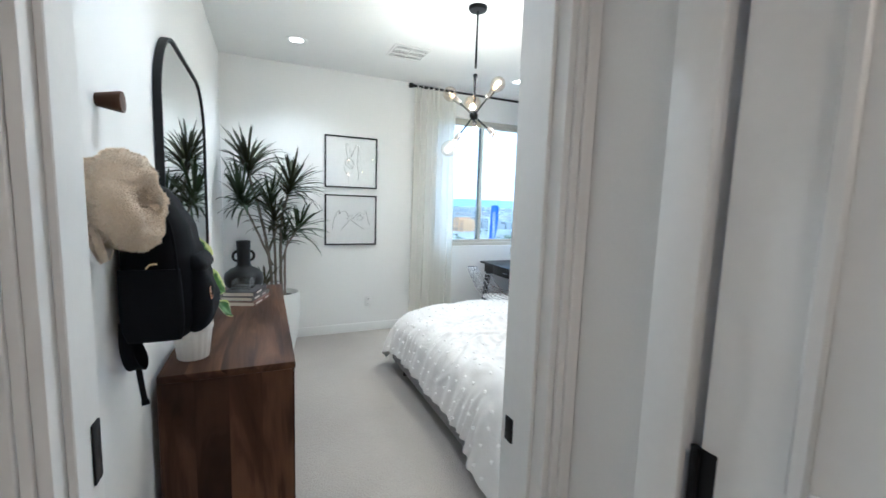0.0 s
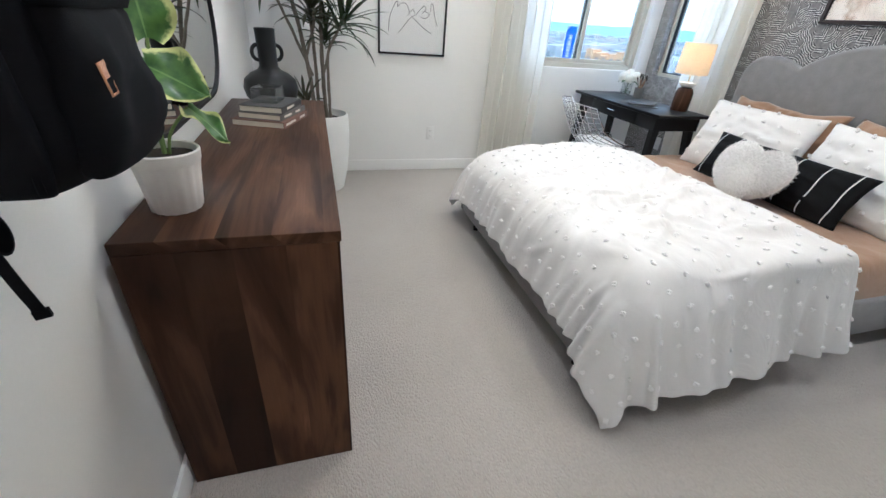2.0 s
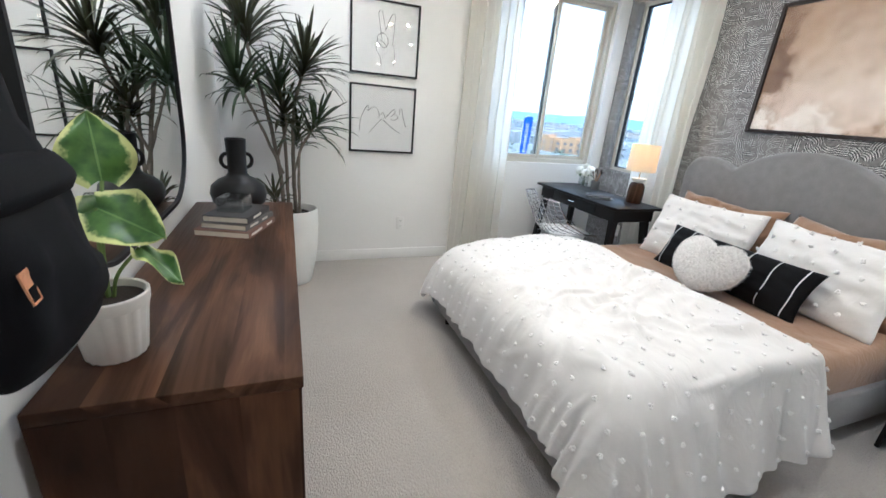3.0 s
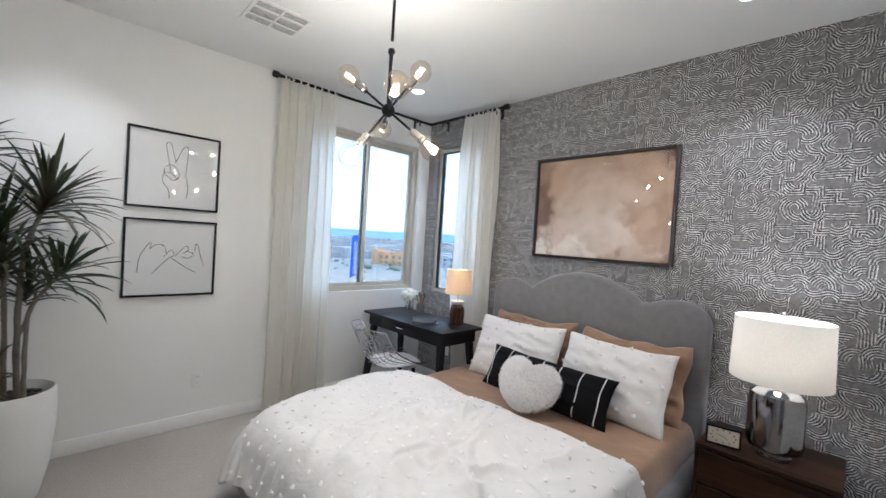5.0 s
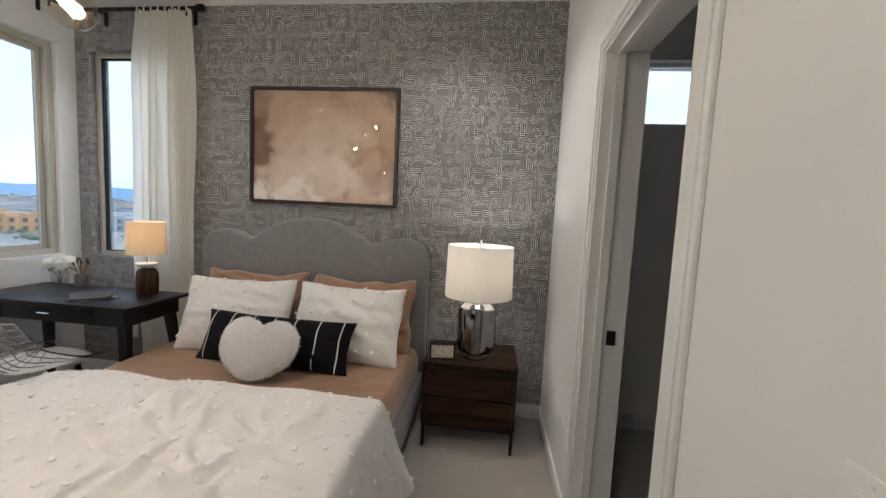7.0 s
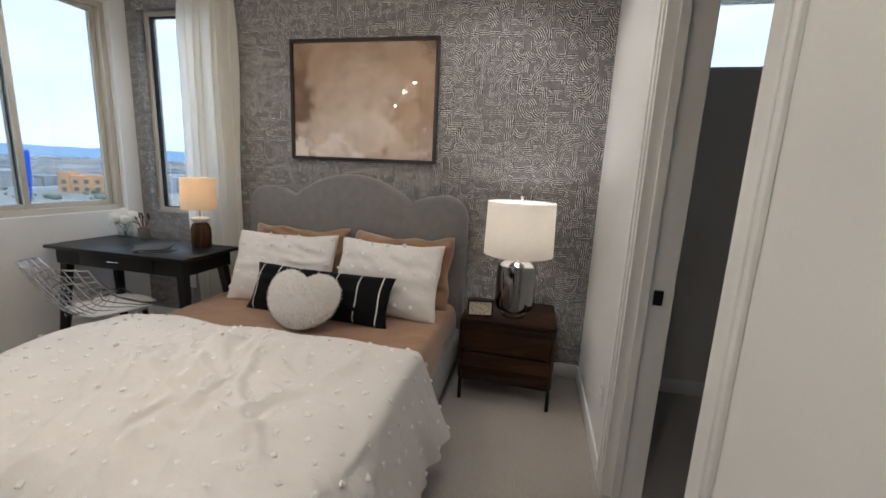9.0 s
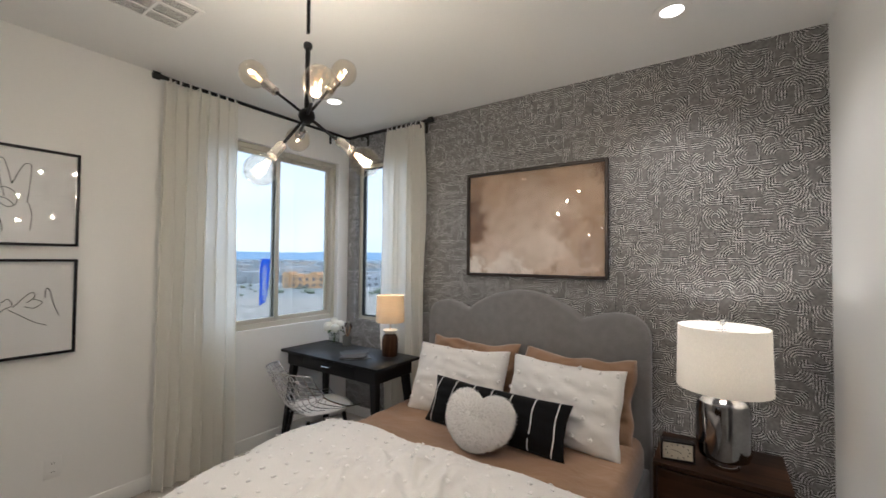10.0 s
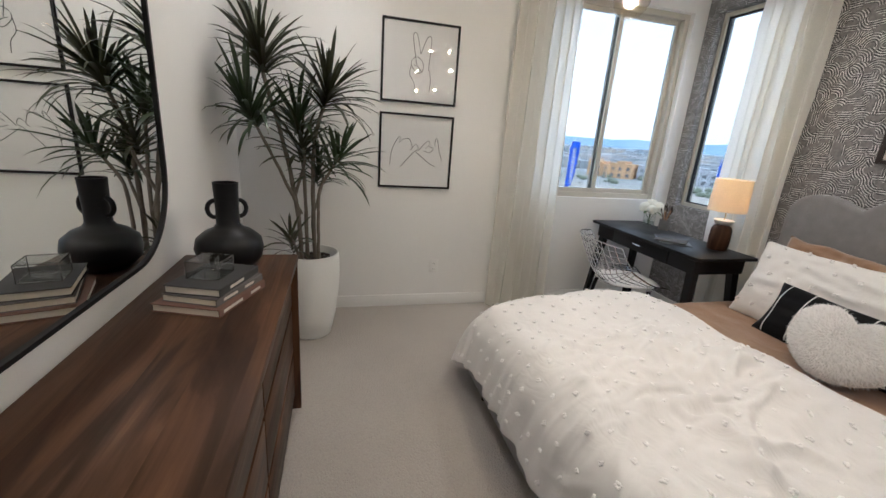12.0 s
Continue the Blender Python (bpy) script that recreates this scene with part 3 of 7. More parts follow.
def north_window():
    x0, x1, z0, z1 = WIN_N
    w = thing("window_1", "two-panel sliding window in a tan vinyl frame", "", kind="structure")
    yf = NORTH + 0.045
    bm = bmesh.new()
    ring(bm, 1, x0 + 0.001, x1 - 0.001, z0 + 0.001, z1 - 0.001, 0.042, yf, yf + 0.085)
    part("window_frame", bm, VINYL, w)
    mid = 2.695
    for nm, a, b, d in (("sliding_sash", x0 + 0.043, mid + 0.022, 0.012), ("fixed_sash", mid - 0.022, x1 - 0.043, 0.046)):
        bm = bmesh.new()
        ring(bm, 1, a, b, z0 + 0.043, z1 - 0.043, 0.034, yf + d, yf + d + 0.03)
        s = part(nm, bm, VINYL, w)
        slab_glass(s, (a + 0.03, yf + d + 0.013, z0 + 0.073), (b - 0.03, yf + d + 0.017, z1 - 0.073))
    bm = bmesh.new()
    box(bm, (mid - 0.008, yf - 0.004, 1.66), (mid + 0.012, yf + 0.012, 1.74), 0.004, 2)
    part("latch", bm, VINYL, w)
    bm = bmesh.new()
    box(bm, (x0 + 0.001, NORTH + 0.001, z0 - 0.012), (x1 - 0.001, yf - 0.001, z0 + 0.003), 0.002)
    part("window_sill", bm, WALL, w)


def east_window():
    y0, y1, z0, z1 = WIN_E
    w = thing("window_2", "narrow fixed window in a tan vinyl frame", "", kind="structure")
    xf = EAST + 0.055
    bm = bmesh.new()
    ring(bm, 0, y0 + 0.001, y1 - 0.001, z0 + 0.001, z1 - 0.001, 0.03, xf, xf + 0.08)
    part("window_frame", bm, VINYL, w)
    bm = bmesh.new()
    ring(bm, 0, y0 + 0.031, y1 - 0.031, z0 + 0.031, z1 - 0.031, 0.010, xf + 0.02, xf + 0.05, 0.001)
    part("gasket", bm, BLACK_METAL, w)
    slab_glass(w, (xf + 0.033, y0 + 0.036, z0 + 0.036), (xf + 0.037, y1 - 0.036, z1 - 0.036))


def closet_window():
    y0, y1, z0, z1 = WIN_B
    w = thing("window_3", "high closet window in a white frame", "", kind="structure")
    xf = EAST + 0.04
    bm = bmesh.new()
    ring(bm, 0, y0 + 0.001, y1 - 0.001, z0 + 0.001, z1 - 0.001, 0.025, xf, xf + 0.08)
    part("window_frame", bm, TRIM, w)
    slab_glass(w, (xf + 0.033, y0 + 0.02, z0 + 0.02), (xf + 0.037, y1 - 0.02, z1 - 0.02))


def hall_door():
    y0, y1, h = HD
    d = thing("door_1", "closed white panelled door with black hinges in the hall", "", kind="structure")
    xf = HALL_EAST + 0.008
    bm = bmesh.new()
    box(bm, (xf, y0 + 0.02, 0.008), (xf + 0.035, y1 - 0.02, h - 0.02), 0.002)
    slab = part("door_leaf", bm, TRIM, d)
    for za, zb in ((0.22, 0.95), (1.08, h - 0.16)):
        bm = bmesh.new()
        ring(bm, 0, y0 + 0.13, y1 - 0.13, za, zb, 0.022, xf - 0.009, xf + 0.001, 0.004)
        part("panel_moulding", bm, TRIM, slab)
    for z in (0.25, 1.03, 1.80):
        bm = bmesh.new()
        tube(bm, [(xf - 0.006, y1 - 0.016, z - 0.05), (xf - 0.006, y1 - 0.016, z + 0.05)], 0.007, 10)
        box(bm, (xf - 0.001, y1 - 0.045, z - 0.048), (xf + 0.001, y1 - 0.018, z + 0.048))
        part("hinge", bm, BLACK_METAL, d)
    bm = bmesh.new()
    for a, b in (((HALL_EAST - 0.016, y1 - 0.004, 0), (HALL_EAST, y1 + 0.07, h + 0.07)), ((HALL_EAST - 0.016, y0 - 0.07, 0), (HALL_EAST, y0 + 0.004, h + 0.07)),
                 ((HALL_EAST - 0.016, y0 + 0.004, h - 0.004), (HALL_EAST, y1 - 0.004, h + 0.07))):
        box(bm, a, b, 0.004, 2)
    part("casing", bm, TRIM, d)


north_window()
east_window()
closet_window()
hall_door()


def plate(name, label, place, size, mat, axis=0, kind=""):
    """A small metal plate on a jamb, or a cover on a wall."""
    bm = bmesh.new()
    sx, sy, sz = size
    box(bm, (-sx / 2, -sy / 2, -sz / 2), (sx / 2, sy / 2, sz / 2), min(size) * 0.35, 2)
    return one(name, bm, mat, label, "", kind=kind, place=place)


tagged(plate("strike_plate", "black strike plate on the doorway lining", (BATH[1] - 0.0175, 1.192, 0.905), (0.004, 0.035, 0.06), BLACK_METAL), category="strike plate")
tagged(plate("strike_plate", "black strike plate on the doorway lining", (ENTRY[1] - 0.0175, 1.268, 0.90), (0.004, 0.03, 0.06), BLACK_METAL), category="strike plate")
tagged(plate("hinge_leaf", "black hinge leaf on the doorway lining", (ENTRY[0] + 0.0175, 1.275, 1.02), (0.004, 0.03, 0.10), BLACK_METAL), category="hinge")


# ---- dresser ----
def dresser():
    x0, x1, y0, y1, h = -0.08, 0.37, 2.11, 3.665, 0.805
    d = thing("dresser", "dark walnut dresser with six drawers against the white wall", "dresser", (x0, y0, 0))
    W, L = x1 - x0, y1 - y0
    bm = bmesh.new()
    box(bm, (0, 0, h - 0.028), (W + 0.004, L, h), 0.002, 2)
    part("top", bm, WALNUT_Y, d)
    for a in (0.0, L - 0.026):
        bm = bmesh.new()
        box(bm, (0, a, 0), (W, a + 0.026, h - 0.0285), 0.0015)
        part("side_panel", bm, WALNUT_Z, d)
    bm = bmesh.new()
    box(bm, (0.004, 0.0265, 0.05), (0.012, L - 0.0265, h - 0.029))
    box(bm, (0.012, 0.0265, 0.06), (W - 0.05, L - 0.0265, 0.078))
    box(bm, (0.012, L / 2 - 0.011, 0.078), (W - 0.05, L / 2 + 0.011, h - 0.029))
    for z in (0.315, 0.555):
        box(bm, (W - 0.078, 0.0265, z - 0.008), (W - 0.050, L / 2 - 0.0115, z + 0.008))
        box(bm, (W - 0.078, L / 2 + 0.0115, z - 0.008), (W - 0.050, L - 0.0265, z + 0.008))
    part("carcass", bm, DARK_WALNUT, d)
    for row, (za, zb) in enumerate(((0.085, 0.305), (0.325, 0.545), (0.565, 0.748))):
        for ya, yb in ((0.032, L / 2 - 0.006), (L / 2 + 0.006, L - 0.032)):
            bm = bmesh.new()
            box(bm, (W - 0.048, ya, za), (W - 0.028, yb, zb), 0.003, 2)
            part("drawer_front", bm, WALNUT_Y, d)


dresser()


# ---- bed ----
BX0, BX1, BY0, BY1 = 1.265, 3.36, 2.115, 3.755
BYM = (BY0 + BY1) / 2
MAT_TOP = 0.475


def bed():
    b = thing("bed", "queen bed with a grey upholstered cloud-shaped headboard", "bed", (0, 0, 0))
    # headboard outline: one broad arch between two lower lobes
    out = [(BY0 - 0.005, 0.05)]
    out += arc(BY0 + 0.145, 1.035, 0.15, 180, 90, 10)
    out += [(BY0 + 0.20, 1.186), (BY0 + 0.28, 1.172), (BY0 + 0.355, 1.146), (BY0 + 0.395, 1.134)]
    n = 22
    for i in range(n + 1):
        u = i / n
        y = BY0 + 0.40 + (0.86) * u
        out.append((y, 1.136 + 0.162 * math.sin(math.pi * u) ** 0.8))
    out += [(BY1 - 0.375, 1.134), (BY1 - 0.335, 1.146), (BY1 - 0.27, 1.172), (BY1 - 0.20, 1.19)]
    out += arc(BY1 - 0.145, 1.037, 0.15, 90, 0, 10)
    out += [(BY1 + 0.005, 0.05)]
    bm = bmesh.new()
    lo, hi = prism(bm, out, 0, 3.345, EAST - 0.014)
    bmesh.ops.recalc_face_normals(bm, faces=bm.faces)
    es = [e for e in bm.edges if all(abs(v.co.x - 3.345) < 1e-4 for v in e.verts)]
    bmesh.ops.bevel(bm, geom=es, offset=0.03, segments=4, profile=0.5, affect="EDGES")
    part("headboard", bm, HEAD_CLOTH, b, "grey woven headboard", angle=60)
    for nm, a, c in (("side_rail", (BX0, BY0, 0.085), (3.344, BY0 + 0.045, 0.285)), ("side_rail", (BX0, BY1 - 0.045, 0.085), (3.344, BY1, 0.285)), ("foot_rail", (BX0, BY0 + 0.046, 0.085), (BX0 + 0.045, BY1 - 0.046, 0.285))):
        bm = bmesh.new()
        box(bm, a, c, 0.012, 3)
        part(nm, bm, HEAD_CLOTH, b)
    for x, y in ((1.325, BY1 - 0.19), (1.325, BY0 + 0.19), (3.25, BY1 - 0.15), (3.25, BY0 + 0.15)):
        bm = bmesh.new()
        lathe(bm, [(0, 0), (0.018, 0), (0.026, 0.12), (0, 0.12)], 14, (x, y, 0))
        part("leg", bm, BLACK_WOOD, b, "black tapered leg")
    bm = bmesh.new()
    box(bm, (BX0 + 0.05, BY0 + 0.05, 0.12), (3.340, BY1 - 0.05, 0.24))
    part("slat_base", bm, BLACK_WOOD, b)
    m = thing("mattress", "mattress in a smooth tan cotton fitted sheet", "mattress")
    bm = bmesh.new()

    def top(u, v):
        x, y = BX0 + 0.052 + (3.338 - BX0 - 0.052) * u, BY0 + 0.03 + (BY1 - BY0 - 0.06) * v
        e = min(u, 1 - u) * 2.1, min(v, 1 - v) * 1.58
        drop = 0.0
        for q in e:
            if q < 0.06:
                drop += 0.06 - math.sqrt(max(0, 0.06 ** 2 - (0.06 - q) ** 2))
        w = 0.006 * noise.noise(Vector((x * 5, y * 2.2, 3.0))) + 0.003 * noise.noise(Vector((x * 14, y * 9, 1.0)))
        return (x, y, MAT_TOP + w - drop)
    g = sheet(bm, 90, 80, top)
    rim = [r[0] for r in g] + g[-1][1:] + [r[-1] for r in g[::-1]][1:] + g[0][-2:0:-1]
    low = [bm.verts.new((v.co.x, v.co.y, 0.241)) for v in rim]
    for i in range(len(rim)):
        j = (i + 1) % len(rim)
        bm.faces.new((rim[i], rim[j], low[j], low[i]))
    bm.faces.new(low[::-1])
    part("fitted_sheet", bm, TAN_COTTON, m, angle=70)


bed()

DUV_E, DUV_F = 2.37, 1.275
DUV_TOP = 0.566


def cloth_filling(x, y):
    """How far the filling under the cover stands above or below its mean height."""
    z = np.zeros_like(x)
    for kx, ky, a, ph in ((3.1, 1.3, 0.010, 0.4), (1.7, 4.2, 0.009, 2.1), (6.2, 3.4, 0.006, 1.0), (4.4, -6.1, 0.005, 4.2), (9.0, 8.0, 0.003, 0.8)):
        z += a * np.sin(kx * x * 2 + ky * y * 2 + ph)
    z -= 0.050 * np.clip((1.75 - x) / 0.5, 0, 1) ** 2
    z -= 0.022 * np.clip(np.abs(y - BYM) / 0.85, 0, 1) ** 4
    z += 0.018 * np.exp(-((x - 2.15) / 0.16) ** 2)
    return z


def cover_creases(x, y):
    """Folds and creases that run out from where the cover was pushed together."""
    z = np.zeros_like(x)
    wx = x + 0.035 * np.sin(y * 13 + 1.0) + 0.02 * np.sin(y * 29 + x * 11)
    wy = y + 0.040 * np.sin(x * 11 + 0.4) + 0.02 * np.sin(x * 27 - y * 13)
    for cx, cy, reach, ways, high, ph in ((1.88, 2.74, 0.20, 3.5, 0.030, 0.5), (1.66, 3.02, 0.20, 3.0, 0.024, 1.7), (1.97, 2.42, 0.17, 3.0, 0.024, 2.6),
                                          (1.52, 2.52, 0.20, 3.5, 0.020, 0.2), (1.75, 2.75, 0.42, 8.0, 0.016, 1.1), (2.05, 3.10, 0.18, 4.0, 0.014, 2.0), (1.60, 2.78, 0.55, 13.5, 0.008, 0.7)):
        r = np.hypot(wx - cx, wy - cy)
        a = np.arctan2(wy - cy, wx - cx)
        ridge = np.clip(1 - 1.35 * np.abs(np.sin(ways * a + 1.1 * np.sin(6 * r + ph) + ph)), 0, 1) ** 1.2
        z += 1.6 * high * ridge * np.exp(-((r - reach) / (0.8 * reach)) ** 2) * (0.6 + 0.4 * np.sin(a * 2 + ph))
    return z


def drape_cover():
    """Lets a loose cotton cover settle over the filled duvet: stretch, shear and bend springs, gravity and grip."""
    step = 0.0150
    foot, south, north = 0.235, 0.355, 0.32
    half = (BY1 - BY0) / 2
    nx, ny = int((DUV_E - DUV_F + foot + 0.05) / step), int((2 * half + south + north) / step)
    gen = np.random.default_rng(7)
    t = np.arange(nx)[:, None] * step + np.zeros((1, ny))
    s = -half - south + np.arange(ny)[None, :] * step + np.zeros((nx, 1))
    hem = 0.012 * np.sin(t * 11) + 0.008 * np.sin(t * 23 + 1)
    over = np.clip((np.abs(s) - half) / 0.45, 0, 1)
    x = DUV_E + 0.03 - t + 0.025 * np.sin(s * 3.1 + 0.6) * np.clip(1 - t / 0.4, 0, 1)
    y = BYM + s + np.sign(s) * hem * over
    p = np.stack([x, y, DUV_TOP + 0.003 + cloth_filling(x, y)], -1)
    p += gen.normal(0, 0.0016, p.shape)
    p[:, :, 2] += 0.006 * np.abs(np.sin(x * 31 + 9 * y + 3 * np.sin(y * 6))) + 0.004 * np.abs(np.sin(y * 43 - 17 * x + 2 * np.sin(x * 9)))
    # loose cloth: more of it in the middle, where the cover is pushed together
    mid = np.exp(-(((x - 1.80) / 0.36) ** 2 + ((y - 2.72) / 0.52) ** 2))
    loose = 1.028 + 0.12 * mid + 0.02 * np.sin(x * 9) * np.sin(y * 11)
    loose *= 1 - 0.26 * over * np.clip((t - (DUV_E - DUV_F - 0.25)) / 0.45, 0, 1)
    pinned = (t < step * 0.5) & (np.abs(s) < half - 0.02)
    hold = p[pinned].copy()
    hold[:, 2] = MAT_TOP + 0.018
    lo = np.array([DUV_F, BY0 - 0.012, -1.0])
    hi = np.array([DUV_E, BY1 + 0.012, DUV_TOP])
    ctr, ext = (lo + hi) / 2, (hi - lo) / 2

    def links(da, db, stiff):
        """Views of the two ends of all links of one kind, in sets that share no point."""
        out = []
        n0, n1 = nx - da, ny - abs(db)
        b0 = 0 if db >= 0 else -db
        jump = 2 * max(da, abs(db))
        for k in range(jump):
            if da:
                ra, rb = slice(k, n0, jump), slice(k + da, n0 + da, jump)
                ca, cb = slice(b0, b0 + n1), slice(b0 + db, b0 + db + n1)
            else:
                ra = rb = slice(0, nx)
                ca, cb = slice(k, n1, jump), slice(k + db, n1 + db, jump)
            rest = (step * math.hypot(da, db) * 0.5 * (loose[ra, ca] + loose[rb, cb])).astype(np.float32)
            out.append(((slice(None), ra, ca), (slice(None), rb, cb), rest, stiff))
        return out
    springs = links(1, 0, 0.5) + links(0, 1, 0.5) + links(1, 1, 0.25) + links(1, -1, 0.25)
    bends = links(2, 0, 0.06) + links(0, 2, 0.06)
    P = np.ascontiguousarray(p.transpose(2, 0, 1)).astype(np.float32)
    Q = P.copy()
    for it in range(460):
        v = (P - Q) * np.float32(0.975 if it < 320 else 0.90)
        Q = P.copy()
        P = P + v
        P[2] -= 0.00010
        for sub in range(4):
            for a, b, rest, k in (springs + bends if sub == 0 else springs):
                d = P[b] - P[a]
                ln = np.sqrt(d[0] * d[0] + d[1] * d[1] + d[2] * d[2]) + 1e-9
                d *= k * (1 - rest / ln)
                P[a] += d
                P[b] -= d
            P[:, pinned] = hold.T
        # the filled duvet and the bed below it
        c = P.astype(np.float64)
        c[2] -= cloth_filling(c[0], c[1])
        edge = np.where(c[0] > ctr[0], 0.045, 0.125)
        w = c - ctr[:, None, None]
        deep = np.clip(DUV_TOP - 0.05 - c[2], 0, 0.5)
        g = np.abs(w) - (ext[:, None, None] - edge)
        g[0] -= np.where(w[0] < 0, 0.24, 0.0) * deep
        g[1] -= (0.34 + 0.09 * np.sin(c[0] * 17 + np.sin(c[0] * 7)) + 0.05 * np.sin(c[0] * 41)) * deep
        far = np.maximum(g, 0)
        ln = np.sqrt((far * far).sum(0))
        dist = ln - edge + np.minimum(g.max(0), 0)
        n = np.sign(w) * far / np.maximum(ln, 1e-9)
        n[2] = np.where(ln < 1e-9, 1.0, n[2])
        hit = dist < 0
        P = (P - n * np.where(hit, dist, 0)).astype(np.float32)
        P += np.where(hit, 0.80 if it < 300 else 0.5, 0.0).astype(np.float32) * (Q - P)
        P[2] = np.maximum(P[2], 0.010)
        on = (P[0] > 2.25) & (np.abs(P[1] - BYM) < half - 0.03)
        P[2] = np.where(on, np.maximum(P[2], MAT_TOP + 0.012), P[2])
    c = P.astype(float)
    flat_part = np.clip((c[2] - 0.40) / 0.10, 0, 1) * np.clip((2.30 - c[0]) / 0.12, 0, 1)
    c[2] += cover_creases(c[0], c[1]) * flat_part - 0.008 * flat_part
    # soft folds down the hanging sides
    side = 1 - np.clip((c[2] - 0.36) / 0.14, 0, 1)
    c[1] += np.sign(c[1] - BYM) * side * (np.abs(c[1] - BYM) > 0.80) * (0.008 * np.sin(c[0] * 24 + 2 * np.sin(c[0] * 7)) + 0.007 * np.sin(c[0] * 55 + 6 * c[2]))
    c[0] -= side * (c[0] < 1.30) * (0.010 * np.sin(c[1] * 21 + 2 * np.sin(c[1] * 6)) + 0.006 * np.sin(c[1] * 49 + 7 * c[2]))
    return c.transpose(1, 2, 0), step


def tuft(bm, p, nrm, rnd, size):
    """A flattened knot of cotton ends at p."""
    a = nrm.orthogonal().normalized()
    b = nrm.cross(a)
    turn = rnd.uniform(0, 6.28)
    for k in range(7):
        ang = turn + k * 0.9 + rnd.uniform(-0.3, 0.3)
        d = a * math.cos(ang) + b * math.sin(ang)
        c = p + nrm * size * 0.25 + d * size * rnd.uniform(0.2, 0.75)
        bmesh.ops.create_icosphere(bm, subdivisions=1, radius=size * rnd.uniform(0.38, 0.58), matrix=Matrix.Translation(c) @ Matrix.Diagonal((rnd.uniform(0.7, 1.25), rnd.uniform(0.7, 1.25), rnd.uniform(0.6, 1.0), 1)))


def duvet():
    d = thing("duvet", "rumpled white cotton duvet with raised tufts over the bed", "duvet")
    pts, step = drape_cover()
    nx, ny = pts.shape[:2]
    bm = bmesh.new()
    sheet(bm, nx - 1, ny - 1, lambda u, v: Vector(pts[round(u * (nx - 1)), round(v * (ny - 1))].tolist()))
    ob = part("cover", bm, DUVET_COTTON, d, angle=180)
    sol = ob.modifiers.new("thickness", "SOLIDIFY")
    sol.thickness, sol.offset = 0.012, -1
    sub = ob.modifiers.new("soft", "SUBSURF")
    sub.levels = sub.render_levels = 1
    rnd = random.Random(4)
    bm = bmesh.new()
    gap = 0.098
    row, i = 0.07, 0
    while row < nx * step - 0.03:
        col = 0.05 + (gap / 2 if i % 2 else 0)
        while col < ny * step - 0.03:
            a, b = int((row + rnd.uniform(-0.01, 0.01)) / step), int((col + rnd.uniform(-0.01, 0.01)) / step)
            a, b = max(1, min(nx - 2, a)), max(1, min(ny - 2, b))
            p = Vector(pts[a, b].tolist())
            nrm = Vector((pts[a, b + 1] - pts[a, b - 1]).tolist()).cross(Vector((pts[a + 1, b] - pts[a - 1, b]).tolist())).normalized()
            tuft(bm, p, nrm if nrm.length else Vector((0, 0, 1)), rnd, rnd.uniform(0.0095, 0.0125))
            col += gap
        row += gap * 0.8
        i += 1
    tagged(part("tufting", bm, TUFT, d, "small white cotton tufts", angle=180), kind="stuff")


duvet()


# ---- pillows ----
def pillow_mesh(w, h, thick, seed, edge=0.35, crease=0.012, flange=0.0):
    """A stuffed pillow in the x-z plane of its own, centred; its front looks to -y."""
    bm = bmesh.new()
    n = 34
    off = Vector((seed * 7.7, seed * 3.1, 0))
    for side in (-1, 1):
        def f(u, v):
            a, b = 2 * u - 1, 2 * v - 1
            x, z = a * w / 2 * (1 - 0.05 * (1 - b * b) * abs(a) ** 6), b * h / 2 * (1 - 0.07 * (1 - a * a) * abs(b) ** 6)
            fill = ((1 - abs(a) ** 2.6) * (1 - abs(b) ** 2.6)) ** 0.5
            wr = crease * noise.noise(Vector((a * 3.2, b * 3.2, side)) + off) + 0.5 * crease * noise.noise(Vector((a * 8, b * 8, side * 2)) + off)
            wr += crease * 0.8 * math.sin(9 * math.atan2(b, a) + seed) * (max(abs(a), abs(b)) ** 3) * fill
            sag = 0.9 * crease * noise.noise(Vector((a * 2.2, b * 1.5, 7.0)) + off) - 0.5 * crease * (1 - a * a)
            z += sag * abs(b) ** 3 * (1 - a ** 4)
            x += 0.7 * crease * noise.noise(Vector((b * 2.0, a, 3.0)) + off) * abs(a) ** 4
            wr += 0.7 * crease * max(0.0, 1 - 4 * abs(noise.noise(Vector((a * 2.0 + b * 3.0, a * 0.8 - b * 1.2, side * 3)) + off))) * 1.4
            return (x, side * (thick / 2 * fill + wr * fill), z)
        sheet(bm, n, n, f)
    bmesh.ops.remove_doubles(bm, verts=bm.verts, dist=0.0008)
    return bm


def lean(ob, place, tilt, turn):
    """Stands a pillow up with its front to the west, leaning back by tilt degrees."""
    ob.matrix_world = Matrix.Translation(place) @ Matrix.Rotation(radians(-90 + turn), 4, "Z") @ Matrix.Rotation(radians(-tilt), 4, "X")
    return ob


def tuft_rows(ob, w, h, thick, seed):
    rnd = random.Random(seed)
    bm = bmesh.new()
    for j, z in enumerate((-0.16, -0.065, 0.03, 0.125, 0.20)):
        for i in range(-3, 4):
            x = (i + (0.5 if j % 2 else 0)) * 0.105 + rnd.uniform(-0.01, 0.01)
            zz = z + rnd.uniform(-0.008, 0.008)
            a, b = 2 * x / w, 2 * zz / h
            if abs(a) > 0.9 or abs(b) > 0.92:
                continue
            fill = ((1 - abs(a) ** 2.6) * (1 - abs(b) ** 2.6)) ** 0.5
            tuft(bm, Vector((x, -(thick / 2 * fill + 0.010 * fill), zz)), Vector((0, -1, 0)), rnd, rnd.uniform(0.0115, 0.0145))
    tagged(part("tufting", bm, TUFT, ob, "small white cotton tufts", angle=180), kind="stuff")


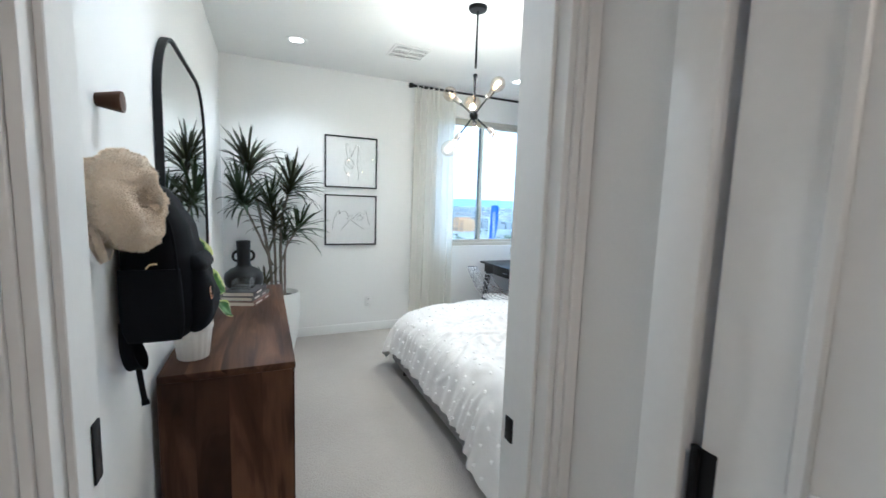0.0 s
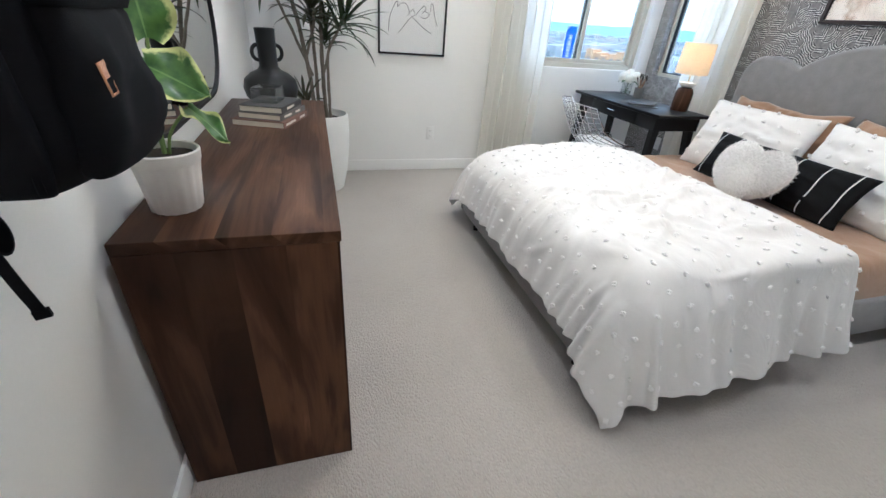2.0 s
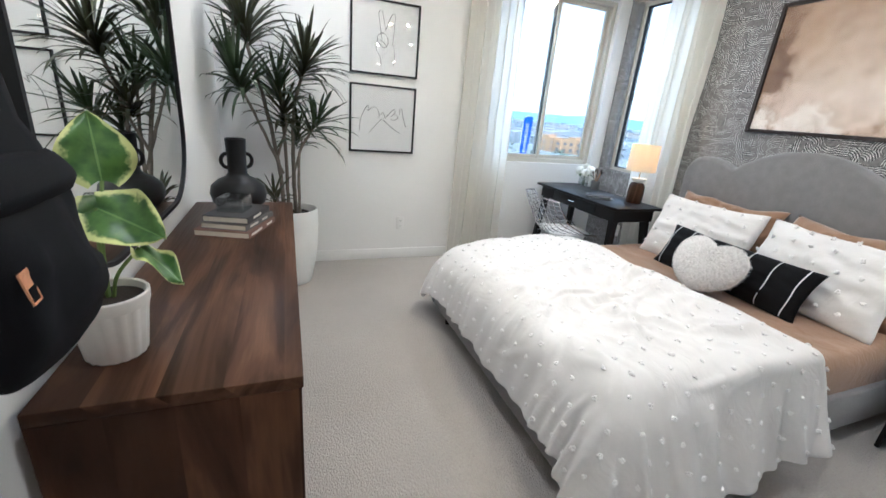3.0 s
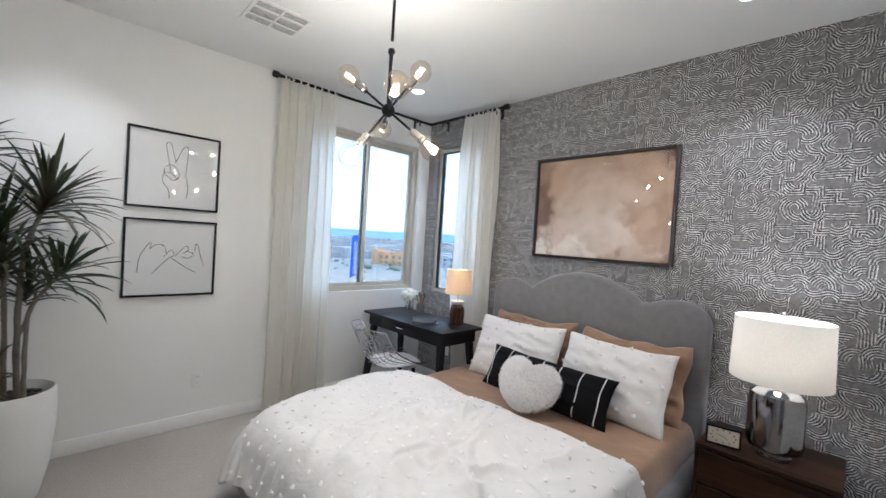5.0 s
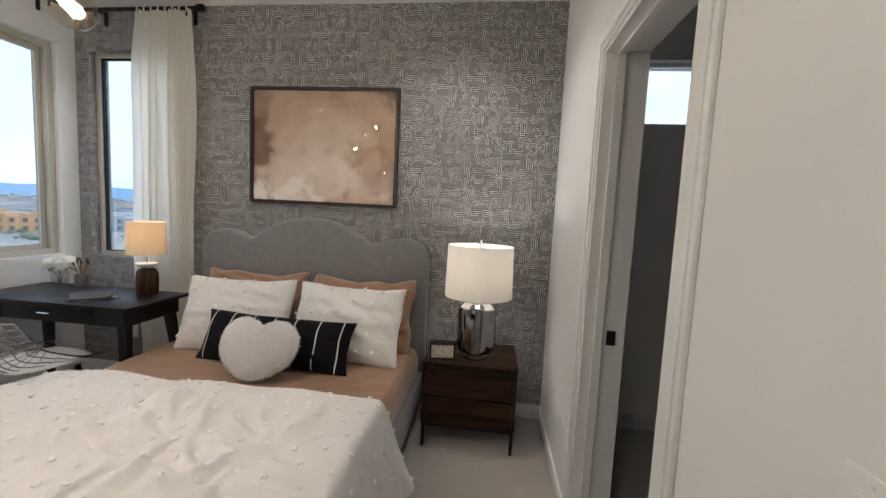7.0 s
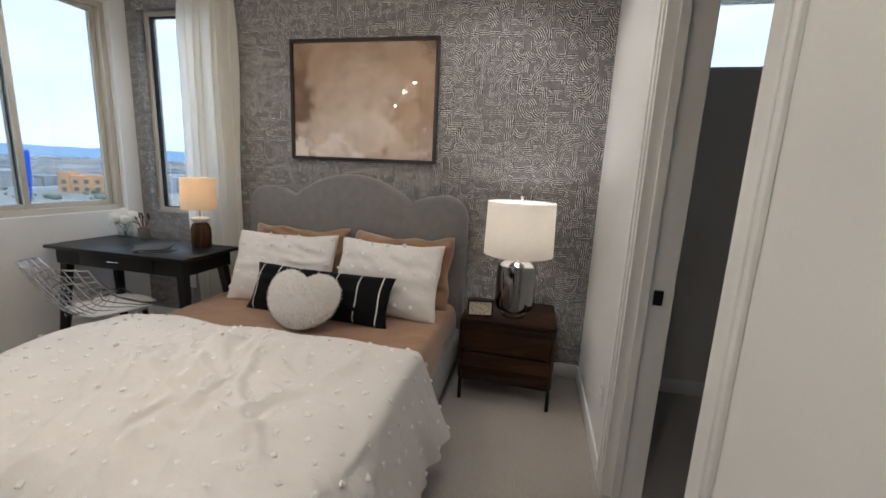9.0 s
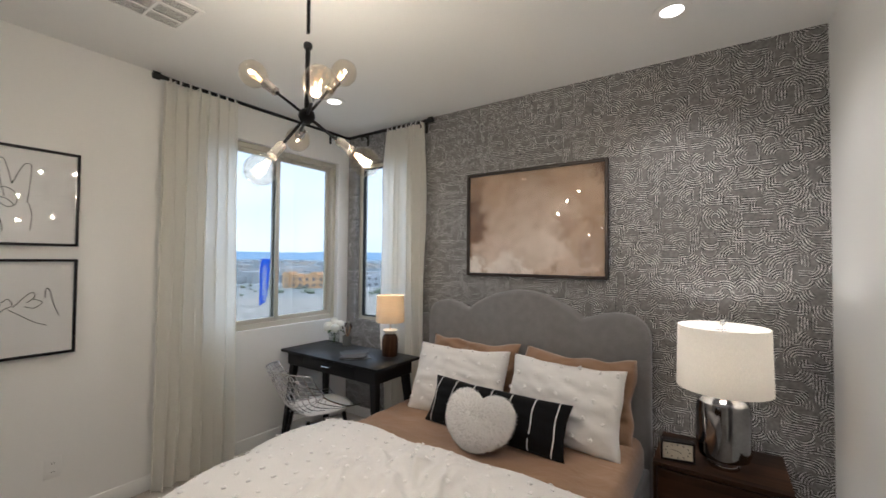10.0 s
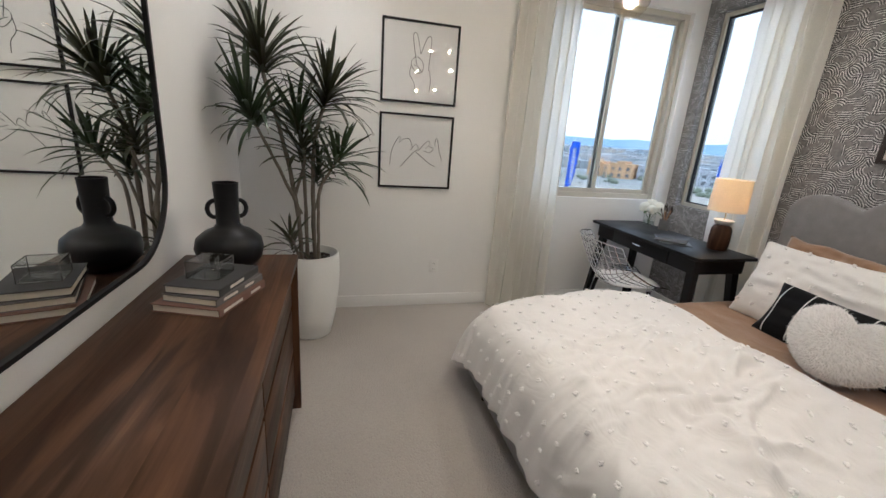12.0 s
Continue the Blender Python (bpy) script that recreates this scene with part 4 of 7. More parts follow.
def pillows():
    for nm, y, seed in (("a", 3.275, 1), ("b", 2.525, 2)):
        p = thing("pillow", "tan cotton bed pillow leaning on the grey headboard", "pillow", group="tan pillows on the bed")
        part("pillowcase", pillow_mesh(0.72, 0.50, 0.15, seed, crease=0.034), TAN_COTTON, p, angle=180)
        lean(p, (3.225, y, MAT_TOP + 0.212), 17, 2 if seed == 1 else -2)
    for y, seed, turn in ((3.255, 5, 6), (2.540, 6, -3)):
        p = thing("pillow", "white cotton pillow with raised tufts leaning on the tan pillows", "pillow", group="white tufted pillows")
        part("pillowcase", pillow_mesh(0.70, 0.48, 0.17, seed, crease=0.013), WHITE_COTTON, p, angle=180)
        tuft_rows(p, 0.70, 0.48, 0.17, seed)
        lean(p, (3.02, y, MAT_TOP + 0.206), 24, turn)
    p = thing("lumbar_pillow", "black canvas lumbar pillow with thin white stripes", "pillow")
    part("pillowcase", pillow_mesh(0.93, 0.29, 0.13, 9, crease=0.008), BLACK_CANVAS, p, angle=180)
    for x in (-0.40, -0.27, -0.13, 0.0, 0.13, 0.27, 0.40):
        bm = bmesh.new()

        def stripe(u, v):
            xx, b = x + (u - 0.5) * 0.006, (2 * v - 1) * 0.97
            a = 2 * xx / 0.93
            fill = ((1 - abs(a) ** 2.6) * (1 - abs(b) ** 2.6)) ** 0.5
            return (xx + 0.003 * math.sin(b * 5 + x * 9), -(0.065 * fill + 0.0065), b * 0.145 * (1 - 0.07 * (1 - a * a) * abs(b) ** 6))
        sheet(bm, 1, 24, stripe)
        part("stripe", bm, WHITE_COTTON, p, "white woven stripe")
    lean(p, (2.815, 2.885, MAT_TOP + 0.130), 26, -3)


pillows()


def heart_pillow():
    """A fluffy heart: a stuffed body and many short locks of pile."""
    p = thing("heart_pillow", "white fluffy heart-shaped pillow on the tan sheet", "pillow")
    rnd = random.Random(11)

    def outline(a):
        k = min(a, 2 * math.pi - a)
        r = 0.166 * (1 - 0.42 * math.exp(-(k / 0.33) ** 2) + 0.10 * math.exp(-((k - math.pi) / 0.45) ** 2) + 0.11 * math.exp(-((k - 0.95) / 0.5) ** 2))
        return r * math.sin(a), r * math.cos(a)

    bm = bmesh.new()
    locks = bmesh.new()
    n, m = 60, 16
    for side in (-1, 1):
        g = []
        for j in range(m + 1):
            r = math.sin(j / m * math.pi / 2)
            row = []
            for i in range(n):
                x, z = outline(2 * math.pi * i / n)
                row.append(bm.verts.new((x * r, side * 0.085 * math.sqrt(max(0, 1 - r ** 2.4)), z * r)))
            g.append(row)
        for j in range(m):
            for i in range(n):
                k = (i + 1) % n
                try:
                    bm.faces.new((g[j][i], g[j][k], g[j + 1][k], g[j + 1][i]))
                except ValueError:
                    pass
        for q in range(13000 if side < 0 else 2500):
            r = math.sqrt(rnd.random())
            x, z = outline(rnd.uniform(0, 2 * math.pi))
            base = Vector((x * r, side * 0.085 * math.sqrt(max(0, 1 - r ** 2.4)), z * r))
            nrm = Vector((x * r * 3.0, side * (0.09 * (1.05 - r)), z * r * 3.0)).normalized()
            tip = base + (nrm + Vector((rnd.uniform(-0.7, 0.7), rnd.uniform(-0.5, 0.5), rnd.uniform(-0.8, 0.5)))).normalized() * rnd.uniform(0.009, 0.018)
            w = nrm.orthogonal().normalized() * 0.0018
            w.rotate(Matrix.Rotation(rnd.uniform(0, 3.14), 3, nrm))
            a, b2, c = locks.verts.new(base - w), locks.verts.new(base + w), locks.verts.new(tip)
            locks.faces.new((a, b2, c))
    bmesh.ops.remove_doubles(bm, verts=bm.verts, dist=0.0006)
    part("body", bm, TUFT, p, angle=180)
    tagged(part("plush", locks, TUFT, p, "soft white pile", angle=180), kind="stuff")
    lean(p, (2.62, 2.865, MAT_TOP + 0.165), 30, -8)
    p.matrix_world = p.matrix_world @ Matrix.Diagonal((1.26, 1.0, 0.94, 1.0))


heart_pillow()


# ---- desk and nightstand ----
def desk():
    d = thing("desk", "black wooden writing desk with one drawer under the window", "desk", (2.675, 3.69, 0))
    L, W, h = 1.095, 0.475, 0.758
    bm = bmesh.new()
    box(bm, (0, 0, h - 0.022), (W, L, h), 0.004, 2)
    part("tabletop", bm, BLACK_WOOD, d)
    bm = bmesh.new()
    for a, b in (((0.035, 0.05, 0.635), (0.053, L - 0.05, h - 0.0225)), ((W - 0.053, 0.05, 0.635), (W - 0.035, L - 0.05, h - 0.0225)),
                 ((0.0535, 0.05, 0.635), (W - 0.0535, 0.068, h - 0.0225)), ((0.0535, L - 0.068, 0.635), (W - 0.0535, L - 0.05, h - 0.0225))):
        box(bm, a, b, 0.002)
    part("apron", bm, BLACK_WOOD, d)
    bm = bmesh.new()
    box(bm, (0.026, 0.26, 0.645), (0.0345, L - 0.26, 0.730), 0.0025, 2)
    dr = part("drawer", bm, BLACK_WOOD, d)
    bm = bmesh.new()
    tube(bm, [(0.026, L / 2 - 0.04, 0.69), (0.012, L / 2 - 0.04, 0.69), (0.012, L / 2 + 0.04, 0.69), (0.026, L / 2 + 0.04, 0.69)], 0.0035, 8)
    part("handle", bm, CHROME, dr, "small silver bar handle")
    for sx, x in ((-1, 0.075), (1, W - 0.075)):
        for sy, y in ((-1, 0.085), (1, L - 0.085)):
            bm = bmesh.new()
            a, b = 0.027, 0.017
            top = [(x - a, y - a, 0.64), (x + a, y - a, 0.64), (x + a, y + a, 0.64), (x - a, y + a, 0.64)]
            fx, fy = x + sx * 0.055, y + sy * 0.06
            bot = [(fx - b, fy - b, 0), (fx + b, fy - b, 0), (fx + b, fy + b, 0), (fx - b, fy + b, 0)]
            vt, vb = [bm.verts.new(p) for p in top], [bm.verts.new(p) for p in bot]
            bm.faces.new(vt)
            bm.faces.new(vb[::-1])
            for i in range(4):
                bm.faces.new((vb[i], vb[(i + 1) % 4], vt[(i + 1) % 4], vt[i]))
            bmesh.ops.bevel(bm, geom=list(bm.edges), offset=0.003, segments=1, affect="EDGES")
            part("leg", bm, BLACK_WOOD, d)


desk()


def nightstand():
    n = thing("nightstand", "dark walnut nightstand with two drawers on a black metal base", "nightstand", (2.945, 1.505, 0))
    W, L, h = 0.43, 0.545, 0.515
    bm = bmesh.new()
    for a, b in (((0, 0, h - 0.02), (W, L, h)), ((0, 0, 0.15), (W, 0.018, h - 0.0205)), ((0, L - 0.018, 0.15), (W, L, h - 0.0205)),
                 ((0.02, 0.0185, 0.15), (W, L - 0.0185, 0.168)), ((W - 0.01, 0.0185, 0.1685), (W, L - 0.0185, h - 0.0205))):
        box(bm, a, b, 0.0015)
    part("body", bm, DARK_WALNUT, n)
    for za, zb in ((0.155, 0.310), (0.322, 0.488)):
        bm = bmesh.new()
        box(bm, (-0.003, 0.021, za), (0.017, L - 0.021, zb), 0.002)
        part("drawer_front", bm, DARK_WALNUT, n)
    bm = bmesh.new()
    for a, b in (((0.01, 0.005, 0.128), (W - 0.01, 0.023, 0.1495)), ((0.01, L - 0.023, 0.128), (W - 0.01, L - 0.005, 0.1495)),
                 ((0.01, 0.0235, 0.128), (0.028, L - 0.0235, 0.1495)), ((W - 0.028, 0.0235, 0.128), (W - 0.01, L - 0.0235, 0.1495))):
        box(bm, a, b, 0.001)
    part("base_frame", bm, BLACK_METAL, n)
    for x in (0.01, W - 0.028):
        for y in (0.005, L - 0.023):
            bm = bmesh.new()
            box(bm, (x, y, 0), (x + 0.018, y + 0.018, 0.1275), 0.001)
            part("leg", bm, BLACK_METAL, n)


nightstand()


# ---- pictures ----
def picture_material():
    """A blurred, cloudy print in sand, rose and brown."""
    m, t, b = material("cloudy_print")
    tc = node(t, "ShaderNodeTexCoord")
    n1 = node(t, "ShaderNodeTexNoise", Vector=tc.outputs["Object"], Scale=5.5, Detail=5.0, Roughness=0.6)
    n2 = node(t, "ShaderNodeTexNoise", Vector=tc.outputs["Object"], Scale=11.0, Detail=5.0, Distortion=0.4)
    bent = node(t, "ShaderNodeVectorMath", {"operation": "MULTIPLY_ADD"}, i0=n1.outputs["Color"], i1=(0.0, 0.50, 0.50), i2=tc.outputs["Object"])
    sep = node(t, "ShaderNodeSeparateXYZ", Vector=bent.outputs[0])

    def spot(across, up, wide, high):
        """A soft round patch, 1 at its heart; across and up in metres from the print's corner."""
        p = calc(t, "DIVIDE", calc(t, "SUBTRACT", sep.outputs[1], across + 0.25), wide)
        q = calc(t, "DIVIDE", calc(t, "SUBTRACT", sep.outputs[2], up + 0.25), high)
        d = calc(t, "SQRT", calc(t, "ADD", calc(t, "MULTIPLY", p, p), calc(t, "MULTIPLY", q, q)))
        return node(t, "ShaderNodeMapRange", {"interpolation_type": "SMOOTHSTEP"}, Value=d, From_Min=1.05, From_Max=0.40).outputs[0]
    col = ramp(t, n1.outputs["Fac"], (0.35, (0.40, 0.27, 0.175)), (0.65, (0.52, 0.375, 0.26)))
    for (across, up, wide, high), tone, amount in (
            ((0.52, 0.42, 0.42, 0.34), (0.66, 0.53, 0.43), 0.9), ((1.02, 0.40, 0.16, 0.42), (0.15, 0.075, 0.04), 0.95), ((0.02, 0.76, 0.16, 0.16), (0.14, 0.07, 0.04), 0.9),
            ((0.98, 0.22, 0.16, 0.12), (0.30, 0.20, 0.09), 0.6), ((0.80, 0.20, 0.30, 0.16), (0.74, 0.60, 0.51), 1.0), ((1.02, 0.05, 0.10, 0.14), (0.92, 0.86, 0.80), 1.0),
            ((0.72, 0.06, 0.26, 0.10), (0.92, 0.84, 0.77), 1.0), ((0.62, 0.30, 0.22, 0.12), (0.72, 0.60, 0.50), 0.9), ((0.42, 0.18, 0.26, 0.18), (0.80, 0.68, 0.59), 1.0),
            ((0.20, 0.34, 0.20, 0.10), (0.36, 0.23, 0.14), 0.7), ((0.17, 0.24, 0.09, 0.12), (0.56, 0.40, 0.28), 0.8), ((0.24, 0.05, 0.22, 0.09), (0.70, 0.55, 0.44), 0.9)):
        rough_edge = calc(t, "MULTIPLY", spot(across, up, wide, high), node(t, "ShaderNodeMapRange", Value=n2.outputs["Fac"], From_Min=0.25, From_Max=0.60, To_Min=0.55).outputs[0])
        col = blend(t, calc(t, "MULTIPLY", rough_edge, amount), col, tone)
    t.links.new(col, b.inputs["Base Color"])
    b.inputs["Roughness"].default_value = 0.6
    return m


ART_PAPER = plain("art_paper", (0.74, 0.735, 0.73), 0.8, var=0.015, scale=4, fine=300, bump=0.03)
PRINT = picture_material()
INK = plain("ink", (0.03, 0.03, 0.03), 0.8, var=0.1, bump=0.0)
BROWN_FRAME = plain("dark_brown_frame", (0.022, 0.012, 0.009), 0.4, var=0.2, scale=14, fine=160, bump=0.08)
PICTURE_GLASS = glass_material("picture_glass", (0.985, 0.985, 0.985), 1.0)


def big_art():
    y0, y1, z0, z1 = 2.360, 3.430, 1.390, 2.190
    a = thing("framed_print", "large cloudy sand-brown print in a dark brown frame", "picture", (EAST, y0, z0))
    L, h, w = y1 - y0, z1 - z0, 0.022
    bm = bmesh.new()
    ring(bm, 0, 0, L, 0, h, w, -0.032, -0.002, 0.002)
    part("frame", bm, BROWN_FRAME, a)
    bm = bmesh.new()
    box(bm, (-0.014, w, w), (-0.006, L - w, h - w))
    part("print", bm, PRINT, a, smooth=False)
    bm = bmesh.new()
    box(bm, (-0.022, w, w), (-0.020, L - w, h - w))
    part("glass", bm, PICTURE_GLASS, a, smooth=False).visible_shadow = False


big_art()


def line_art(z0, strokes, label, grow=1.0):
    x0, L, h, w = 0.835, 0.544, 0.530, 0.014
    a = thing("framed_drawing", label, "picture", (x0, NORTH, z0), group="framed line drawings")
    bm = bmesh.new()
    ring(bm, 1, 0, L, 0, h, w, -0.026, -0.002, 0.002)
    part("frame", bm, BLACK_WOOD, a)
    bm = bmesh.new()
    box(bm, (w, -0.012, w), (L - w, -0.005, h - w))
    part("paper", bm, ART_PAPER, a, smooth=False)
    bm = bmesh.new()
    for pts in strokes:
        path = smooth_path([(L / 2 + x * grow, -0.0125, h / 2 + z * grow) for x, z in pts], 8)
        tube(bm, path, 0.0021, 5)
    part("drawn_lines", bm, INK, a, "thin black drawn lines")
    bm = bmesh.new()
    box(bm, (w, -0.0185, w), (L - w, -0.0170, h - w))
    part("glass", bm, PICTURE_GLASS, a, smooth=False).visible_shadow = False


line_art(1.570, [[(-0.02, -0.01), (-0.035, 0.07), (-0.045, 0.13), (-0.033, 0.145), (-0.02, 0.13), (0.0, 0.045)],
                 [(0.0, 0.045), (0.028, 0.12), (0.045, 0.135), (0.055, 0.12), (0.05, 0.03), (0.045, -0.03)],
                 [(-0.045, 0.015), (-0.02, 0.03), (0.01, 0.01), (0.015, -0.03), (-0.01, -0.05), (-0.045, -0.02), (-0.05, 0.01)],
                 [(-0.05, -0.01), (-0.055, -0.06), (-0.03, -0.10), (-0.022, -0.15)], [(0.05, -0.03), (0.06, -0.08), (0.055, -0.14)],
                 [(-0.035, -0.01), (-0.01, -0.02), (0.01, -0.045)]], "abstract loop line drawing in a thin black frame on white wall", 1.3)
line_art(0.967, [[(-0.19, -0.10), (-0.18, 0.0), (-0.14, 0.085), (-0.12, 0.10), (-0.125, 0.06)], [(-0.125, 0.06), (-0.09, 0.09), (-0.05, 0.085), (-0.03, 0.03), (-0.045, 0.01)],
                 [(-0.03, 0.03), (0.0, 0.055), (0.015, 0.02), (-0.015, 0.0), (-0.06, -0.05), (-0.11, -0.11)], [(0.0, 0.0), (0.04, -0.03), (0.10, -0.075), (0.15, -0.10)],
                 [(0.02, 0.01), (0.06, 0.06), (0.09, 0.085), (0.10, 0.06), (0.07, 0.03)], [(0.09, 0.05), (0.13, 0.03), (0.10, 0.0), (0.06, 0.01)],
                 [(0.14, 0.05), (0.145, 0.10), (0.16, 0.09), (0.175, 0.02), (0.20, -0.05)]], "abstract crossing line drawing in a thin black frame on white wall")


# ---- mirror ----
def wall_mirror():
    y0, y1, z0, z1, r = 2.33, 3.545, 0.885, 2.085, 0.30
    m = thing("wall_mirror", "large rounded wall mirror in a thin black frame above the dresser", "mirror", (WEST, y0, z0))
    L, h = y1 - y0, z1 - z0

    def outline(g):
        rr = r - g
        pts = arc(L - r, h - r, rr, 0, 90, 14) + arc(r, h - r, rr, 90, 180, 14) + arc(r, r, rr, 180, 270, 14) + arc(L - r, r, rr, 270, 360, 14)
        return pts
    bm = bmesh.new()
    o, i = outline(0), outline(0.012)
    n = len(o)
    rings4 = [[bm.verts.new((x, p[0], p[1])) for p in q] for q, x in ((o, 0.002), (o, 0.030), (i, 0.030), (i, 0.002))]
    for a, b in ((0, 1), (1, 2), (2, 3), (3, 0)):
        for k in range(n):
            j = (k + 1) % n
            bm.faces.new((rings4[a][k], rings4[a][j], rings4[b][j], rings4[b][k]))
    part("frame", bm, BLACK_METAL, m)
    bm = bmesh.new()
    prism(bm, outline(0.0125), 0, 0.003, 0.022)
    part("mirror_glass", bm, MIRROR, m, smooth=False)


wall_mirror()


# ---- curtains and rods ----
ROD_Z = 2.685


def rod():
    r = thing("curtain_rod", "black corner curtain rod with square-cut finials and brackets", "curtain rod")
    yr, xr = NORTH - 0.09, EAST - 0.085
    for nm, a, b in (("pole", (1.76, yr, ROD_Z), (xr - 0.03, yr, ROD_Z)), ("pole", (xr, yr - 0.03, ROD_Z), (xr, 3.80, ROD_Z))):
        bm = bmesh.new()
        tube(bm, [a, b], 0.0125, 14)
        part(nm, bm, BLACK_METAL, r)
    bm = bmesh.new()
    tube(bm, smooth_path([(xr - 0.034, yr, ROD_Z), (xr - 0.012, yr - 0.004, ROD_Z), (xr - 0.002, yr - 0.015, ROD_Z), (xr, yr - 0.034, ROD_Z)], 6), 0.014, 14)
    part("corner_joint", bm, BLACK_METAL, r)
    for a, b in (((1.70, yr, ROD_Z), (1.765, yr, ROD_Z)), ((xr, 3.80, ROD_Z), (xr, 3.735, ROD_Z))):
        bm = bmesh.new()
        A, B = Vector(a), Vector(b)
        if a[0] < 2:
            tube(bm, [A, A + (B - A) * 0.04, A + (B - A) * 0.6, A + (B - A) * 0.62, B], [0.022, 0.026, 0.026, 0.016, 0.015], 8)
        else:
            tube(bm, [A, A + (B - A) * 0.38, A + (B - A) * 0.4, A + (B - A) * 0.96, B], [0.015, 0.016, 0.026, 0.026, 0.022], 8)
        part("finial", bm, BLACK_METAL, r)
    for a, b in (((1.90, yr, ROD_Z), (1.90, NORTH, ROD_Z)), ((3.20, yr, ROD_Z), (3.20, NORTH, ROD_Z)), ((xr, 4.57, ROD_Z), (EAST, 4.57, ROD_Z)), ((xr, 3.86, ROD_Z), (EAST, 3.86, ROD_Z))):
        bm = bmesh.new()
        A, B = Vector(a), Vector(b)
        tube(bm, [A, B], 0.007, 8)
        d = (B - A).normalized()
        c = B - d * 0.004
        box(bm, (c.x - 0.013 * abs(d.y) - 0.003 * abs(d.x), c.y - 0.013 * abs(d.x) - 0.003 * abs(d.y), ROD_Z - 0.075), (c.x + 0.013 * abs(d.y) + 0.003 * abs(d.x), c.y + 0.013 * abs(d.x) + 0.003 * abs(d.y), ROD_Z + 0.02), 0.001)
        c = A
        box(bm, (c.x - 0.006, c.y - 0.006, ROD_Z - 0.05), (c.x + 0.006, c.y + 0.006, ROD_Z - 0.01), 0.001)
        part("bracket", bm, BLACK_METAL, r)


rod()


def curtain(label, a, b, wide_low, folds, seed, z_low=0.012):
    """A gathered panel between two points of the rod, with loops over it; it hangs in uneven folds."""
    c = thing("curtain", label, "curtain", group="cream curtains at the corner windows")
    A, B = Vector((*a, 0)), Vector((*b, 0))
    d = (B - A)
    L = d.length
    d.normalize()
    out = Vector((-d.y, d.x, 0))
    nu, nv = folds * 14, 60

    def f(u, v):
        z = (ROD_Z - 0.014) * (1 - v) + z_low * v
        w = 1 + (wide_low - 1) * v
        n1 = noise.noise(Vector((u * 6.0, v * 1.2, seed)))
        ph = u * folds * 2 * math.pi + 2.8 * n1 + 0.9 * noise.noise(Vector((u * 3, v * 2.5, seed + 4)))
        amp = (0.016 + 0.026 * min(1, v * 6)) * (0.7 + 0.6 * noise.noise(Vector((u * 5, 0, seed + 9))) + 0.3)
        pinch = 0.012 * math.exp(-v * 30) * math.sin(u * 34 * math.pi)
        along = L / 2 + (u - 0.5) * L * w + 0.010 * math.sin(ph * 2)
        p = A + d * along + out * (amp * math.sin(ph) + pinch)
        return (p.x, p.y, z + 0.006 * math.sin(u * 20) * (1 - v))
    bm = bmesh.new()
    sheet(bm, nu, nv, f)
    part("panel", bm, CURTAIN, c, angle=180)
    for k in range(8):
        p = A + d * (L * (k + 0.5) / 8)
        bm = bmesh.new()
        pts = [(p.x + out.x * 0.017 * math.cos(q), p.y + out.y * 0.017 * math.cos(q), ROD_Z - 0.006 + 0.020 * math.sin(q)) for q in [2 * math.pi * i / 14 for i in range(14)]]
        loop = [Vector(q) for q in pts]
        for q0, q1 in zip(loop, loop[1:] + loop[:1]):
            vs = [bm.verts.new(q0 - d * 0.007), bm.verts.new(q0 + d * 0.007), bm.verts.new(q1 + d * 0.007), bm.verts.new(q1 - d * 0.007)]
            bm.faces.new(vs)
        bmesh.ops.remove_doubles(bm, verts=bm.verts, dist=0.0005)
        part("loop", bm, CURTAIN, c, angle=180)


curtain("cream linen curtain gathered beside the sliding window", (1.765, NORTH - 0.09), (2.255, NORTH - 0.09), 1.08, 7, 1.0)
curtain("cream linen curtain gathered beside the narrow window", (EAST - 0.085, 4.255), (EAST - 0.085, 3.825), 1.05, 6, 6.0)


# ---- tall plant ----
LEAF = plain("dracaena_leaf", (0.026, 0.046, 0.016), 0.42, var=0.5, scale=9, fine=60, bump=0.08)
LEAF_RED = plain("dracaena_leaf_edge", (0.036, 0.040, 0.017), 0.45, var=0.4, scale=9, fine=60, bump=0.08)
BARK = plain("grey_bark", (0.17, 0.145, 0.12), 0.9, var=0.35, scale=22, fine=140, bump=0.6, depth=0.003)
PEBBLE = plain("dark_pebbles", (0.045, 0.04, 0.036), 0.8, var=0.5, scale=30, fine=160, bump=0.5)


def blade(bm, base, direction, length, width, sag, twist, segs=6):
    """A narrow arching leaf with a fold along its middle."""
    d = Vector(direction).normalized()
    side = d.cross(Vector((0, 0, 1)))
    side = side.normalized() if side.length > 0.05 else Vector((1, 0, 0))
    side.rotate(Matrix.Rotation(twist, 3, d))
    rows = []
    p, step = Vector(base), length / segs
    for i in range(segs + 1):
        u = i / segs
        w = width * (0.45 + 0.9 * u) * (1 - u) ** 0.55 if u < 1 else 0.0
        up = side.cross(d).normalized()
        rows.append([bm.verts.new(p - side * w + up * w * 0.35), bm.verts.new(p), bm.verts.new(p + side * w + up * w * 0.35)])
        d = (d + Vector((0, 0, -sag * (0.3 + u)))).normalized()
        p = p + d * step
    for a, b in zip(rows, rows[1:]):
        bm.faces.new((a[0], a[1], b[1], b[0]))
        bm.faces.new((a[1], a[2], b[2], b[1]))


